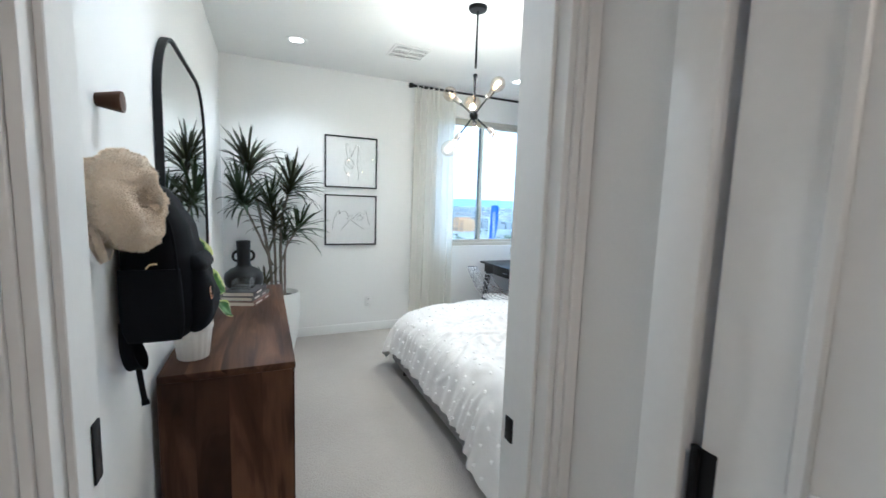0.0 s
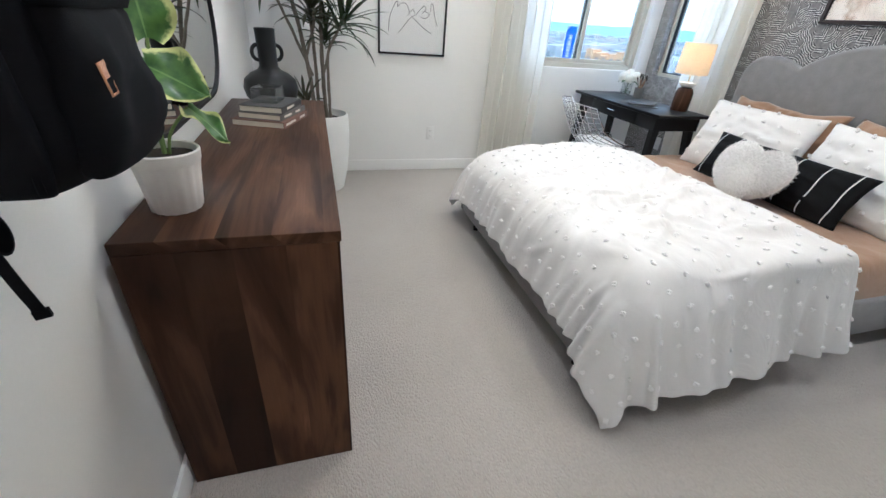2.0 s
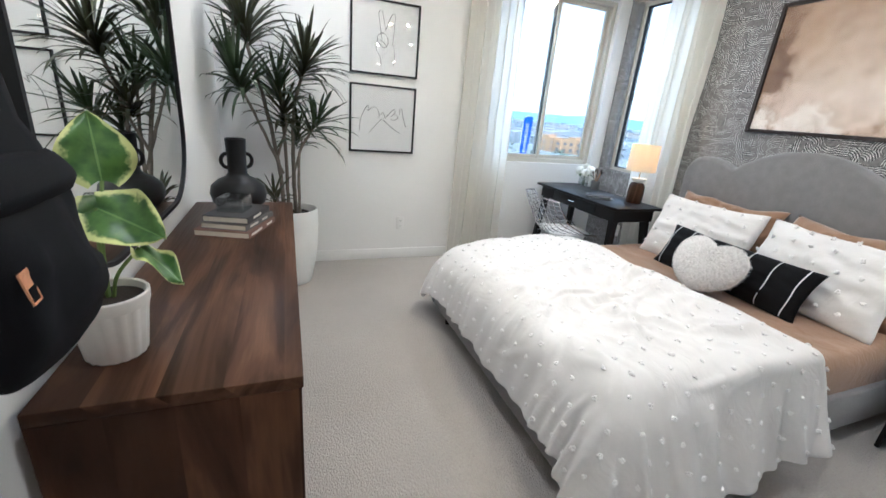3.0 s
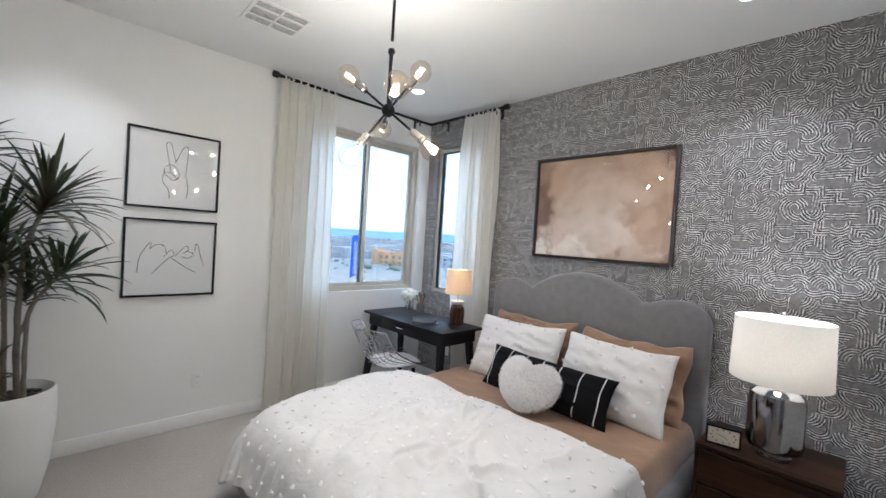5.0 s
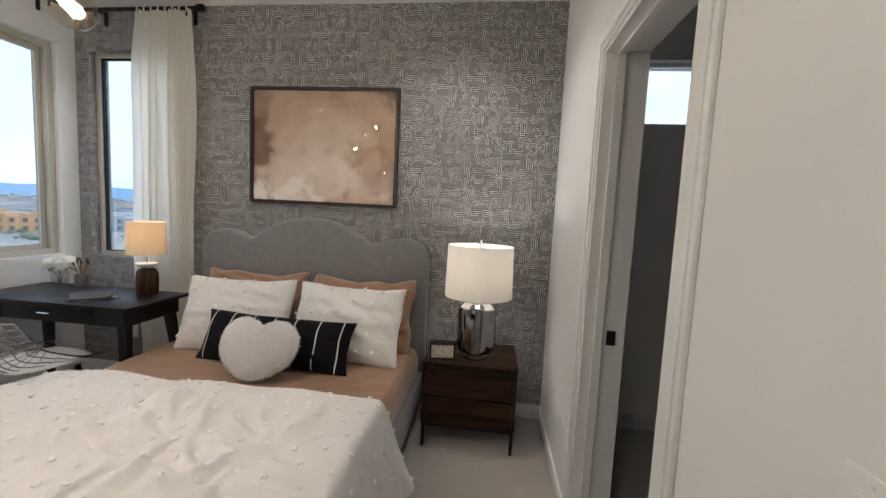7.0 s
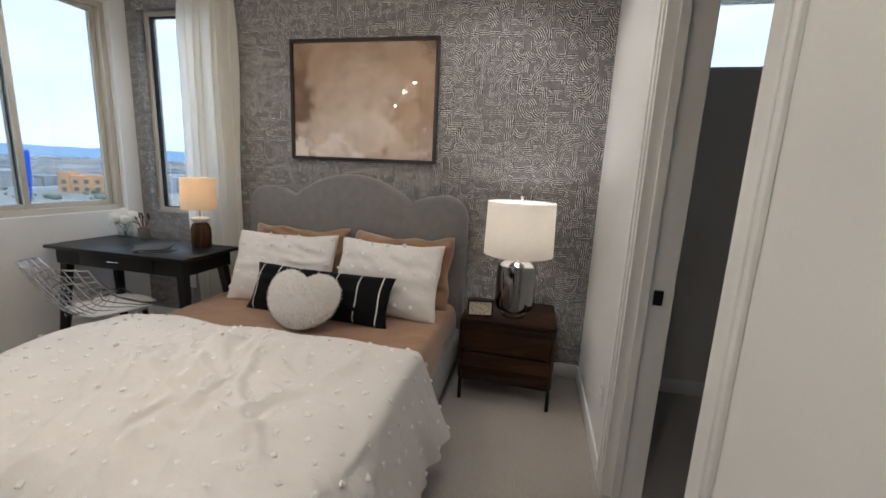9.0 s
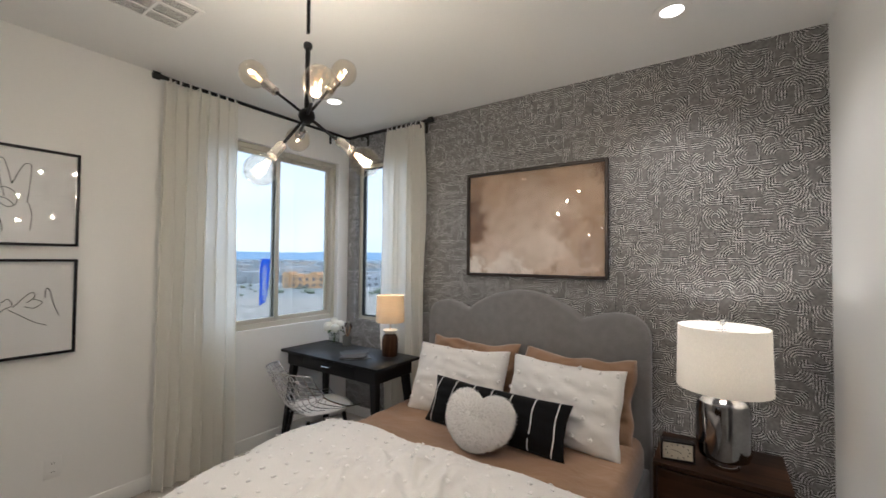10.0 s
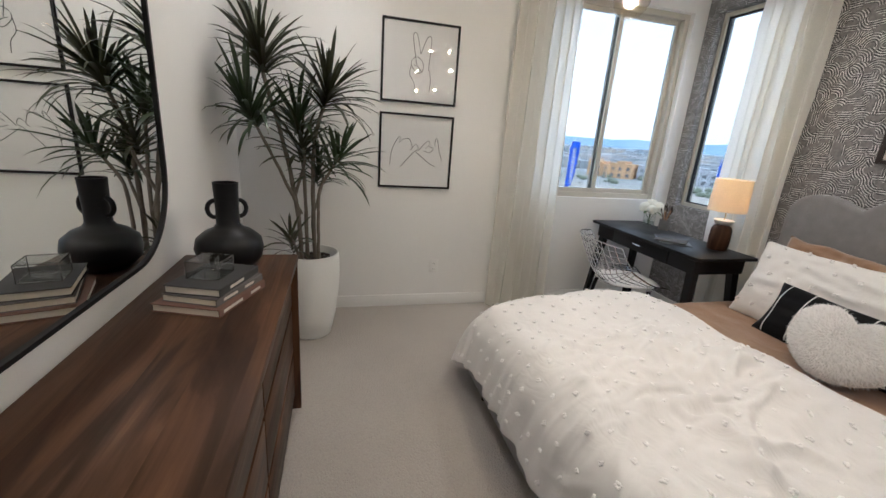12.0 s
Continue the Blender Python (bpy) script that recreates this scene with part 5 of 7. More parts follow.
def tall_plant():
    cx, cy, soil = 0.375, 4.45, 0.53
    pot = thing("planter", "tall white matte planter filled with dark pebbles on the carpet", "planter", (cx, cy, 0))
    bm = bmesh.new()
    lathe(bm, [(0, 0), (0.115, 0), (0.128, 0.012), (0.160, 0.16), (0.180, 0.34), (0.184, 0.46), (0.180, 0.57), (0.176, 0.578), (0.168, 0.578), (0.165, 0.57), (0.166, 0.50), (0, 0.50)], 48)
    part("pot", bm, WHITE_POT, pot)
    rnd = random.Random(3)
    bm = bmesh.new()
    for i in range(230):
        a, r = rnd.uniform(0, 6.28), 0.158 * math.sqrt(rnd.random())
        bmesh.ops.create_icosphere(bm, subdivisions=1, radius=rnd.uniform(0.009, 0.018), matrix=Matrix.Translation((r * math.cos(a), r * math.sin(a), 0.507 + rnd.uniform(0, 0.022))) @ Matrix.Diagonal((1.3, 1, 0.7, 1)))
    tagged(part("pebbles", bm, PEBBLE, pot, "dark pebbles"), kind="stuff")
    plant = thing("dracaena", "tall green dracaena with bare grey stems and spiky leaf heads", "plant", (cx, cy, soil))
    stems = [
        ([(-0.05, 0.0, -0.03), (-0.075, -0.01, 0.35), (-0.14, -0.03, 0.75), (-0.225, -0.06, 1.10), (-0.245, -0.09, 1.22)], 0.015, (-0.25, 0.0, 1), 95, 0.36),
        ([(0.03, 0.03, -0.03), (0.02, 0.02, 0.45), (0.05, 0.0, 0.80), (0.13, -0.02, 1.05)], 0.015, (0.35, -0.1, 1), 95, 0.36),
        ([(0.055, -0.03, -0.03), (0.06, -0.04, 0.42), (0.13, -0.05, 0.58), (0.205, -0.06, 0.68)], 0.011, (0.6, -0.1, 0.9), 46, 0.28),
        ([(-0.05, 0.0, 0.30), (-0.17, -0.11, 0.62), (-0.30, -0.22, 0.92)], 0.011, (-0.35, -0.25, 0.8), 81, 0.36),
        ([(-0.02, 0.05, -0.03), (-0.03, 0.03, 0.5), (-0.06, 0.03, 0.90)], 0.013, (0.0, 0.1, 1), 75, 0.33),
        ([(-0.08, -0.02, 0.42), (-0.02, -0.08, 0.62), (-0.03, -0.09, 0.74)], 0.010, (0.1, -0.3, 1), 60, 0.28),
        ([(-0.05, -0.02, -0.03), (-0.09, -0.04, 0.10), (-0.115, -0.05, 0.17)], 0.009, (-0.1, -0.2, 1), 30, 0.20),
        ([(0.02, 0.02, 0.30), (0.08, 0.05, 0.50), (0.06, 0.03, 0.60)], 0.009, (0.1, 0.1, 1), 40, 0.24),
    ]
    for pts, r, aim, count, length in stems:
        bm = bmesh.new()
        path = smooth_path(pts, 8)
        n = len(path)
        path = [p + Vector((noise.noise(p * 9) * 0.006, noise.noise(p * 9 + Vector((5, 0, 0))) * 0.006, 0)) for p in path]
        tube(bm, path, [r * (1 - 0.35 * i / n) * (1 + 0.08 * math.sin(i * 1.9)) for i in range(n)], 9)
        part("stem", bm, BARK, plant)
        bm = bmesh.new()
        tip = path[-1]
        aim = Vector(aim).normalized()
        count = int(count * 0.68)
        for k in range(count):
            u = k / count
            a = k * 2.399963
            spread = 0.15 + 1.75 * (1 - u) ** 0.8
            e1 = aim.orthogonal().normalized()
            e2 = aim.cross(e1)
            d = aim + (e1 * math.cos(a) + e2 * math.sin(a)) * spread
            base = tip - aim * (0.13 * (1 - u)) + (e1 * math.cos(a) + e2 * math.sin(a)) * r * 0.7
            ln = length * rnd.uniform(0.8, 1.35) * (0.75 + 0.25 * (1 - u))
            if (base + d.normalized() * ln).x + cx < WEST + 0.03:
                d.x *= 0.25
                ln *= 0.75
            blade(bm, base, d, ln, 0.0170 * rnd.uniform(0.8, 1.2), rnd.uniform(0.12, 0.36) * (1.25 - u), rnd.uniform(-0.5, 0.5))
        for v in bm.verts:
            v.co.x = max(v.co.x, WEST + 0.02 - cx)
            v.co.y = min(v.co.y, NORTH - 0.03 - cy)
        tagged(part("leaf_head", bm, LEAF if count % 2 else LEAF_RED, plant, "spiky green leaf head", angle=180), kind="stuff")


tall_plant()


# ---- things on the dresser ----
DT = 0.805


def leaf_variegated():
    """Green in the middle, cream-yellow towards the rim, by the leaf's own coordinates."""
    m, t, b = material("variegated_leaf")
    uv = node(t, "ShaderNodeUVMap")
    sep = node(t, "ShaderNodeSeparateXYZ", Vector=uv.outputs[0])
    tc = node(t, "ShaderNodeTexCoord")
    nz = node(t, "ShaderNodeTexNoise", Vector=tc.outputs["Object"], Scale=38.0, Detail=4.0)
    edge = calc(t, "ADD", calc(t, "ABSOLUTE", calc(t, "MULTIPLY_ADD", sep.outputs[0], 2.0, -1.0)), calc(t, "MULTIPLY_ADD", nz.outputs["Fac"], 0.7, -0.35))
    green = ramp(t, nz.outputs["Fac"], (0.35, (0.035, 0.095, 0.016)), (0.65, (0.085, 0.18, 0.030)))
    col = blend(t, node(t, "ShaderNodeMapRange", Value=edge, From_Min=0.74, From_Max=0.86).outputs[0], green, (0.58, 0.62, 0.24))
    rib = calc(t, "LESS_THAN", calc(t, "ABSOLUTE", calc(t, "MULTIPLY_ADD", sep.outputs[0], 2.0, -1.0)), 0.035)
    col = blend(t, calc(t, "MULTIPLY", rib, 0.6), col, (0.20, 0.34, 0.09))
    t.links.new(col, b.inputs["Base Color"])
    b.inputs["Roughness"].default_value = 0.38
    return m


VARIEGATED = leaf_variegated()
STALK = plain("green_stalk", (0.16, 0.24, 0.06), 0.5, var=0.2, bump=0.05)
SOIL = plain("potting_soil", (0.025, 0.018, 0.013), 0.95, var=0.4, scale=60, fine=300, bump=0.8, depth=0.004)


def broad_leaf(length, width, cup, droop):
    """A heart-shaped leaf along +x from its stalk, with uv across and along."""
    bm = bmesh.new()
    uvl = bm.loops.layers.uv.new("UVMap")
    nu, nv = 12, 14
    g = []
    for j in range(nv + 1):
        v = j / nv
        w = width / 2 * (math.sin(math.pi * min(1, v * 0.93 + 0.07)) ** 0.75) * (1.15 - 0.45 * v)
        row = []
        for i in range(nu + 1):
            a = 2 * i / nu - 1
            y = a * w
            x = length * v - 0.10 * length * (abs(a) ** 2) * (1 - v) + 0.0
            z = cup * (abs(a) ** 1.6) * width - droop * v * v * length + 0.012 * math.sin(v * 9 + a * 3) * abs(a)
            row.append((bm.verts.new((x, y, z)), (i / nu, v)))
        g.append(row)
    for j in range(nv):
        for i in range(nu):
            q = (g[j][i], g[j][i + 1], g[j + 1][i + 1], g[j + 1][i])
            f = bm.faces.new([p[0] for p in q])
            for lp, p in zip(f.loops, q):
                lp[uvl].uv = p[1]
    return bm


def small_plant():
    px, py = 0.008, 2.285
    pot = thing("plant_pot", "small white fluted ceramic pot on the walnut dresser", "plant pot", (px, py, DT))
    bm = bmesh.new()
    lathe(bm, [(0, 0), (0.052, 0), (0.055, 0.004), (0.066, 0.095), (0.069, 0.112)], 72, flute=16, depth=0.05)
    lathe(bm, [(0.069, 0.112), (0.0715, 0.118), (0.0725, 0.138), (0.070, 0.141), (0.066, 0.139), (0.065, 0.120), (0, 0.120)], 72)
    part("pot", bm, CERAMIC, pot)
    bm = bmesh.new()
    lathe(bm, [(0, 0.126), (0.03, 0.127), (0.0635, 0.124), (0.0635, 0.121), (0, 0.121)], 32)
    part("soil", bm, SOIL, pot)
    plant = thing("variegated_plant", "small plant with broad green leaves edged in cream", "plant", (px, py, DT + 0.12))
    leaves = [  # the stalk's end, the way to the tip, the way the face looks, length, width
        ((0.010, 0.050, 0.235), (-0.06, 0.10, 0.95), (0.40, -1.0, 0.30), 0.132, 0.130), ((0.000, 0.030, 0.185), (0.85, -0.40, -0.30), (0.35, -0.95, 0.50), 0.135, 0.132),
        ((0.062, 0.020, 0.105), (0.70, -0.45, -0.42), (0.30, -0.35, 0.90), 0.115, 0.060), ((-0.015, 0.055, 0.150), (-0.1, 0.8, 0.45), (0.2, -0.5, 0.8), 0.110, 0.08)]
    for (x, y, z), tip, face, ln, wd in leaves:
        stalk = bmesh.new()
        tube(stalk, smooth_path([(x * 0.15, y * 0.15, 0.0), (x * 0.35, y * 0.35, z * 0.5), (x, y, z)], 6), 0.0035, 7)
        part("stalk", stalk, STALK, plant)
        lf = part("leaf", broad_leaf(ln, wd, 0.10, 0.16), VARIEGATED, plant, angle=180)
        ax = Vector(tip).normalized()
        nz = Vector(face)
        nz = (nz - ax * nz.dot(ax)).normalized()
        ay = nz.cross(ax)
        lf.matrix_local = Matrix.Translation((x, y, z)) @ Matrix((ax, ay, nz)).transposed().to_4x4()


small_plant()


def black_vase():
    v = thing("vase", "matte black ceramic vase with two small ring handles on the dresser", "vase", (0.135, 3.50, DT))
    bm = bmesh.new()
    lathe(bm, [(0, 0), (0.065, 0), (0.085, 0.012), (0.115, 0.045), (0.124, 0.085), (0.116, 0.122), (0.085, 0.150), (0.052, 0.165), (0.042, 0.180), (0.041, 0.24), (0.044, 0.325), (0.045, 0.338), (0.041, 0.339), (0.038, 0.325), (0.036, 0.20), (0, 0.18)], 48)
    part("body", bm, BLACK_CERAMIC, v)
    for s in (-1, 1):
        bm = bmesh.new()
        pts = [(s * (0.041 + 0.026 * math.sin(a)), 0.0, 0.238 + 0.032 * math.cos(a)) for a in [math.pi * i / 12 for i in range(13)]]
        tube(bm, pts, 0.0085, 10)
        h = part("handle", bm, BLACK_CERAMIC, v)
        h.rotation_euler = (0, 0, radians(20))


black_vase()

PAGES = plain("book_pages", (0.62, 0.57, 0.47), 0.9, var=0.12, scale=3, fine=300, bump=0.4)
BOOK_INK = plain("spine_print", (0.62, 0.58, 0.52), 0.7, var=0.1, bump=0.0)


def book(label, z, size, cover, turn, spine_bars, place):
    b = thing("book", label, "book", (place[0], place[1], z), turn, group="books stacked on the dresser")
    L, W, T = size
    c = 0.003
    bm = bmesh.new()
    box(bm, (-L / 2, -W / 2, 0), (L / 2, W / 2, c), 0.0008)
    box(bm, (-L / 2, -W / 2, T - c), (L / 2, W / 2, T), 0.0008)
    box(bm, (L / 2 - c, -W / 2, c), (L / 2, W / 2, T - c), 0.0008)
    part("cover", bm, cover, b)
    bm = bmesh.new()
    box(bm, (-L / 2 + 0.004, -W / 2 + 0.004, c), (L / 2 - c, W / 2 - 0.004, T - c))
    part("page_block", bm, PAGES, b, smooth=False)
    for a, w in spine_bars:
        bm = bmesh.new()
        box(bm, (L / 2, a, T * 0.32), (L / 2 + 0.0006, a + w, T * 0.68))
        part("spine_title", bm, BOOK_INK, b, smooth=False)
    return b


def books():
    c1 = plain("brown_book_cloth", (0.16, 0.085, 0.06), 0.7, var=0.1, fine=400, bump=0.2)
    c2 = plain("grey_book_cloth", (0.11, 0.10, 0.095), 0.7, var=0.1, fine=400, bump=0.2)
    c3 = plain("charcoal_book_cloth", (0.028, 0.027, 0.027), 0.7, var=0.1, fine=400, bump=0.2)
    book("large brown clothbound book at the bottom of the stack", DT, (0.215, 0.265, 0.026), c1, -19, [(-0.11, 0.10), (0.04, 0.06)], (0.150, 3.185))
    book("grey clothbound book in the middle of the stack", DT + 0.0262, (0.18, 0.25, 0.024), c2, -21, [(-0.09, 0.07), (0.02, 0.05)], (0.158, 3.195))
    book("charcoal clothbound book at the top of the stack", DT + 0.0504, (0.175, 0.235, 0.026), c3, -17, [(-0.06, 0.08)], (0.155, 3.20))
    g = thing("glass_box", "small clear glass box with thin dark metal edges on books", "box", (0.145, 3.20, DT + 0.0766), -14)
    a, b2, h = 0.050, 0.050, 0.056
    bm = bmesh.new()
    for z in (0.002, h):
        for p, q in (((-a, -b2, z), (a, -b2, z)), ((a, -b2, z), (a, b2, z)), ((a, b2, z), (-a, b2, z)), ((-a, b2, z), (-a, -b2, z))):
            tube(bm, [p, q], 0.0017, 6)
    for x, y in ((-a, -b2), (a, -b2), (a, b2), (-a, b2)):
        tube(bm, [(x, y, 0.002), (x, y, h)], 0.0017, 6)
    part("edges", bm, GUNMETAL, g)
    for p, q in (((-a, -b2, 0.003), (a, -b2 + 0.0015, h)), ((-a, b2 - 0.0015, 0.003), (a, b2, h)), ((-a, -b2 + 0.002, 0.003), (-a + 0.0015, b2 - 0.002, h)), ((a - 0.0015, -b2 + 0.002, 0.003), (a, b2 - 0.002, h)), ((-a, -b2, h + 0.0005), (a, b2, h + 0.002)), ((-a, -b2, 0.0008), (a, b2, 0.002))):
        bm = bmesh.new()
        box(bm, p, q)
        part("pane", bm, CLEAR, g, smooth=False)


books()


# ---- peg, cap and backpack on the west wall ----
def peg(label, y, z):
    bm = bmesh.new()
    lathe(bm, [(0, 0), (0.016, 0), (0.018, 0.010), (0.026, 0.050), (0.0255, 0.054), (0, 0.055)], 28)
    for v in bm.verts:
        v.co = Vector((v.co.z, v.co.y, -v.co.x))
    return one("wall_peg", bm, PEG_WOOD, label, "peg", place=(WEST, y, z), group="wooden pegs on the wall")


peg("tapered walnut peg on the white wall above the cap", 1.775, 1.66)
peg("tapered walnut peg holding the black backpack", 1.89, 1.449)
peg("tapered walnut peg inside the fleece cap", 1.61, 1.42)

FLEECE = plain("cream_fleece", (0.74, 0.60, 0.43), 0.95, var=0.12, scale=18, fine=260, bump=0.9, depth=0.006, sheen=0.5)


def cap():
    """A fleece cap hung by its opening, crown out into the room and peak down along the wall."""
    c = thing("cap", "cream fleece cap with a short peak hanging on the wall", "cap", (WEST + 0.010, 1.618, 1.420))
    c.scale = (0.80, 0.82, 0.82)
    rnd = random.Random(8)

    def crown(u, v):
        a = 2 * math.pi * u
        prof = [(0.100, 0.0), (0.107, 0.022), (0.110, 0.040), (0.128, 0.062), (0.137, 0.098), (0.128, 0.140), (0.100, 0.172), (0.055, 0.190), (0.0, 0.192)]
        k = v * (len(prof) - 1)
        i = min(int(k), len(prof) - 2)
        r = prof[i][0] + (prof[i + 1][0] - prof[i][0]) * (k - i)
        x = prof[i][1] + (prof[i + 1][1] - prof[i][1]) * (k - i)
        d = Vector((0, math.cos(a), math.sin(a)))
        p = Vector((x, 0, 0)) + d * r
        soft = min(1.0, v * 2.2)
        lump = 0.030 * noise.noise(p * 11 + Vector((2.4, 0.7, 0))) + 0.010 * noise.noise(p * 30)
        dent = -0.060 * math.exp(-((p - Vector((0.16, -0.045, 0.01))).length / 0.058) ** 2) - 0.045 * math.exp(-((p - Vector((0.13, 0.06, 0.09))).length / 0.05) ** 2)
        nrm = (d * (1 - v) + Vector((1, 0, 0)) * v).normalized()
        p += nrm * (lump + dent) * soft
        p.z -= 0.020 * max(0, p.x / 0.19) ** 1.5
        p.y *= 0.92
        return p

    def peak(u, v):
        a = radians(-150 + 120 * u)
        r = 0.100 + 0.072 * v * math.sin(math.pi * u) ** 0.55
        return Vector((0.012 + 0.035 * v + 0.008 * math.sin(u * 7), math.cos(a) * r * 0.92 - 0.012, math.sin(a) * r))
    bm = bmesh.new()
    sheet(bm, 72, 40, crown)
    bmesh.ops.remove_doubles(bm, verts=bm.verts, dist=0.0005)
    part("crown", bm, FLEECE, c, angle=180)
    bm = bmesh.new()
    sheet(bm, 30, 10, peak)
    pk = part("peak", bm, FLEECE, c, angle=180)
    sol = pk.modifiers.new("thickness", "SOLIDIFY")
    sol.thickness = 0.018
    bm = bmesh.new()
    for k in range(15000):
        if k % 6:
            u, v = rnd.random(), rnd.random() ** 0.8
            f, lim = crown, 0.97
        else:
            u, v = rnd.random(), rnd.random()
            f, lim = peak, 0.98
        v = min(v, lim)
        p = f(u, v)
        n = (f(min(u + 0.01, 1), v) - p).cross(f(u, min(v + 0.01, 1)) - p)
        if n.length < 1e-9:
            continue
        n.normalize()
        if (p - Vector((0.05, 0, 0))).dot(n) < 0:
            n = -n
        d = (n + Vector((rnd.uniform(-0.9, 0.9), rnd.uniform(-0.9, 0.9), rnd.uniform(-0.9, 0.9)))).normalized()
        tip = p + d * rnd.uniform(0.004, 0.0085)
        w = d.orthogonal().normalized() * 0.0012
        bm.faces.new((bm.verts.new(p - w), bm.verts.new(p + w), bm.verts.new(tip)))
    tagged(part("plush", bm, FLEECE, c, "short cream pile", angle=180), kind="stuff")


cap()

COPPER = plain("copper", (0.72, 0.36, 0.20), 0.25, metal=1.0, var=0.08, scale=30, fine=200, bump=0.05)
BRASS = plain("brass", (0.75, 0.58, 0.30), 0.25, metal=1.0, var=0.08, scale=30, fine=200, bump=0.05)


def loft(bm, levels, n=36, power=3.2):
    """Sections (z, x0, x1, y0, y1) of soft-cornered plan, joined and closed."""
    rows = []
    for z, xa, xb, ya, yb in levels:
        row = []
        for i in range(n):
            a = 2 * math.pi * i / n
            c, s = math.cos(a), math.sin(a)
            row.append(bm.verts.new(((xa + xb) / 2 + (xb - xa) / 2 * math.copysign(abs(c) ** (2 / power), c), (ya + yb) / 2 + (yb - ya) / 2 * math.copysign(abs(s) ** (2 / power), s), z)))
        rows.append(row)
    for p, q in zip(rows, rows[1:]):
        for i in range(n):
            bm.faces.new((p[i], p[(i + 1) % n], q[(i + 1) % n], q[i]))
    bm.faces.new(rows[0][::-1])
    bm.faces.new(rows[-1])


def curve_levels(keys, n):
    """Levels between key rows, eased."""
    out = []
    pts = smooth_path([Vector(k[:3]) for k in keys], n), smooth_path([Vector((k[3], k[4], 0)) for k in keys], n)
    for a, b in zip(*pts):
        out.append((a.x, a.y, a.z, b.x, b.y))
    return out


def backpack():
    p = thing("backpack", "black nylon backpack with a front pocket hanging on the wall", "backpack", (WEST + 0.004, 1.908, 1.022))
    p.scale = (0.92, 0.84, 1.0)
    bm = bmesh.new()
    loft(bm, curve_levels([(0.0, 0.03, 0.15, -0.105, 0.105), (0.015, 0.012, 0.185, -0.135, 0.135), (0.07, 0.004, 0.208, -0.150, 0.150), (0.20, 0.003, 0.205, -0.152, 0.152),
                           (0.32, 0.004, 0.185, -0.148, 0.148), (0.40, 0.008, 0.145, -0.128, 0.128), (0.435, 0.018, 0.105, -0.095, 0.095), (0.448, 0.035, 0.07, -0.05, 0.05)], 5))
    for v in bm.verts:
        v.co += Vector((0.012, 0.009, 0.004)) * (noise.noise(v.co * 11) + 0.5 * noise.noise(Vector((v.co.x * 12, v.co.y * 12, v.co.z * 34)))) if v.co.x > 0.02 else Vector()
    part("body", bm, PACK_CLOTH, p, angle=80)
    bm = bmesh.new()
    loft(bm, curve_levels([(0.015, 0.175, 0.205, -0.085, 0.085), (0.03, 0.165, 0.232, -0.108, 0.108), (0.09, 0.165, 0.252, -0.118, 0.118), (0.17, 0.165, 0.240, -0.116, 0.116), (0.215, 0.165, 0.218, -0.105, 0.105), (0.228, 0.170, 0.200, -0.08, 0.08)], 5))
    for v in bm.verts:
        v.co += Vector((0.012, 0.006, 0.005)) * (noise.noise(v.co * 15) + 0.5 * noise.noise(Vector((v.co.x * 14, v.co.y * 14, v.co.z * 40))))
    pocket = part("front_pocket", bm, PACK_CLOTH, p, angle=80)
    bm = bmesh.new()
    loft(bm, curve_levels([(0.198, 0.178, 0.232, -0.112, 0.112), (0.215, 0.172, 0.238, -0.116, 0.116), (0.238, 0.172, 0.222, -0.106, 0.106), (0.246, 0.178, 0.205, -0.09, 0.09)], 4))
    part("pocket_flap", bm, PACK_CLOTH, p, angle=80)
    bm = bmesh.new()
    loft(bm, curve_levels([(0.012, 0.03, 0.165, -0.150, -0.120), (0.06, 0.018, 0.175, -0.164, -0.125), (0.15, 0.016, 0.172, -0.166, -0.125), (0.212, 0.016, 0.168, -0.163, -0.128)], 5))
    part("side_pocket", bm, PACK_CLOTH, p, angle=80)
    for y0, pts in ((0, [(0.160, -0.152, 0.02), (0.162, -0.154, 0.20), (0.150, -0.150, 0.32), (0.112, -0.124, 0.405), (0.085, -0.07, 0.442)]),):
        bm = bmesh.new()
        tube(bm, smooth_path(pts, 10), 0.0045, 7)
        part("piping", bm, PACK_CLOTH, p)
    bm = bmesh.new()
    tube(bm, smooth_path([(0.115, -0.161, 0.228), (0.098, -0.163, 0.226), (0.088, -0.166, 0.216)], 5), 0.003, 6)
    part("side_zip_pull", bm, BRASS, p, "brass zip pull")
    bm = bmesh.new()
    for a, b in (((0, -0.008, 0.0), (0.003, -0.006, 0.036)), ((0, 0.006, 0.0), (0.003, 0.008, 0.036)), ((0, -0.006, 0.0), (0.003, 0.006, 0.003)), ((0, -0.006, 0.018), (0.003, 0.006, 0.036))):
        box(bm, a, b, 0.0006)
    tab = part("metal_tab", bm, COPPER, pocket, "copper metal tab")
    tab.location = (0.2420, -0.092, 0.115)
    tab.rotation_euler = (radians(10), radians(-6), radians(-6))
    # straps at the back and the loop over the peg
    bm = bmesh.new()

    def strap(pts, width, thick):
        path = smooth_path(pts, 7)
        rows = []
        for i, q in enumerate(path):
            d = (path[min(i + 1, len(path) - 1)] - path[max(i - 1, 0)]).normalized()
            s = Vector((1, 0.25, 0))
            s = (s - d * s.dot(d)).normalized()
            t = d.cross(s)
            rows.append([bm.verts.new(q + s * width * a + t * thick * b) for a, b in ((-1, -1), (1, -1), (1, 1), (-1, 1))])
        for a, b in zip(rows, rows[1:]):
            for i in range(4):
                bm.faces.new((a[i], a[(i + 1) % 4], b[(i + 1) % 4], b[i]))
        bm.faces.new(rows[0][::-1])
        bm.faces.new(rows[-1])
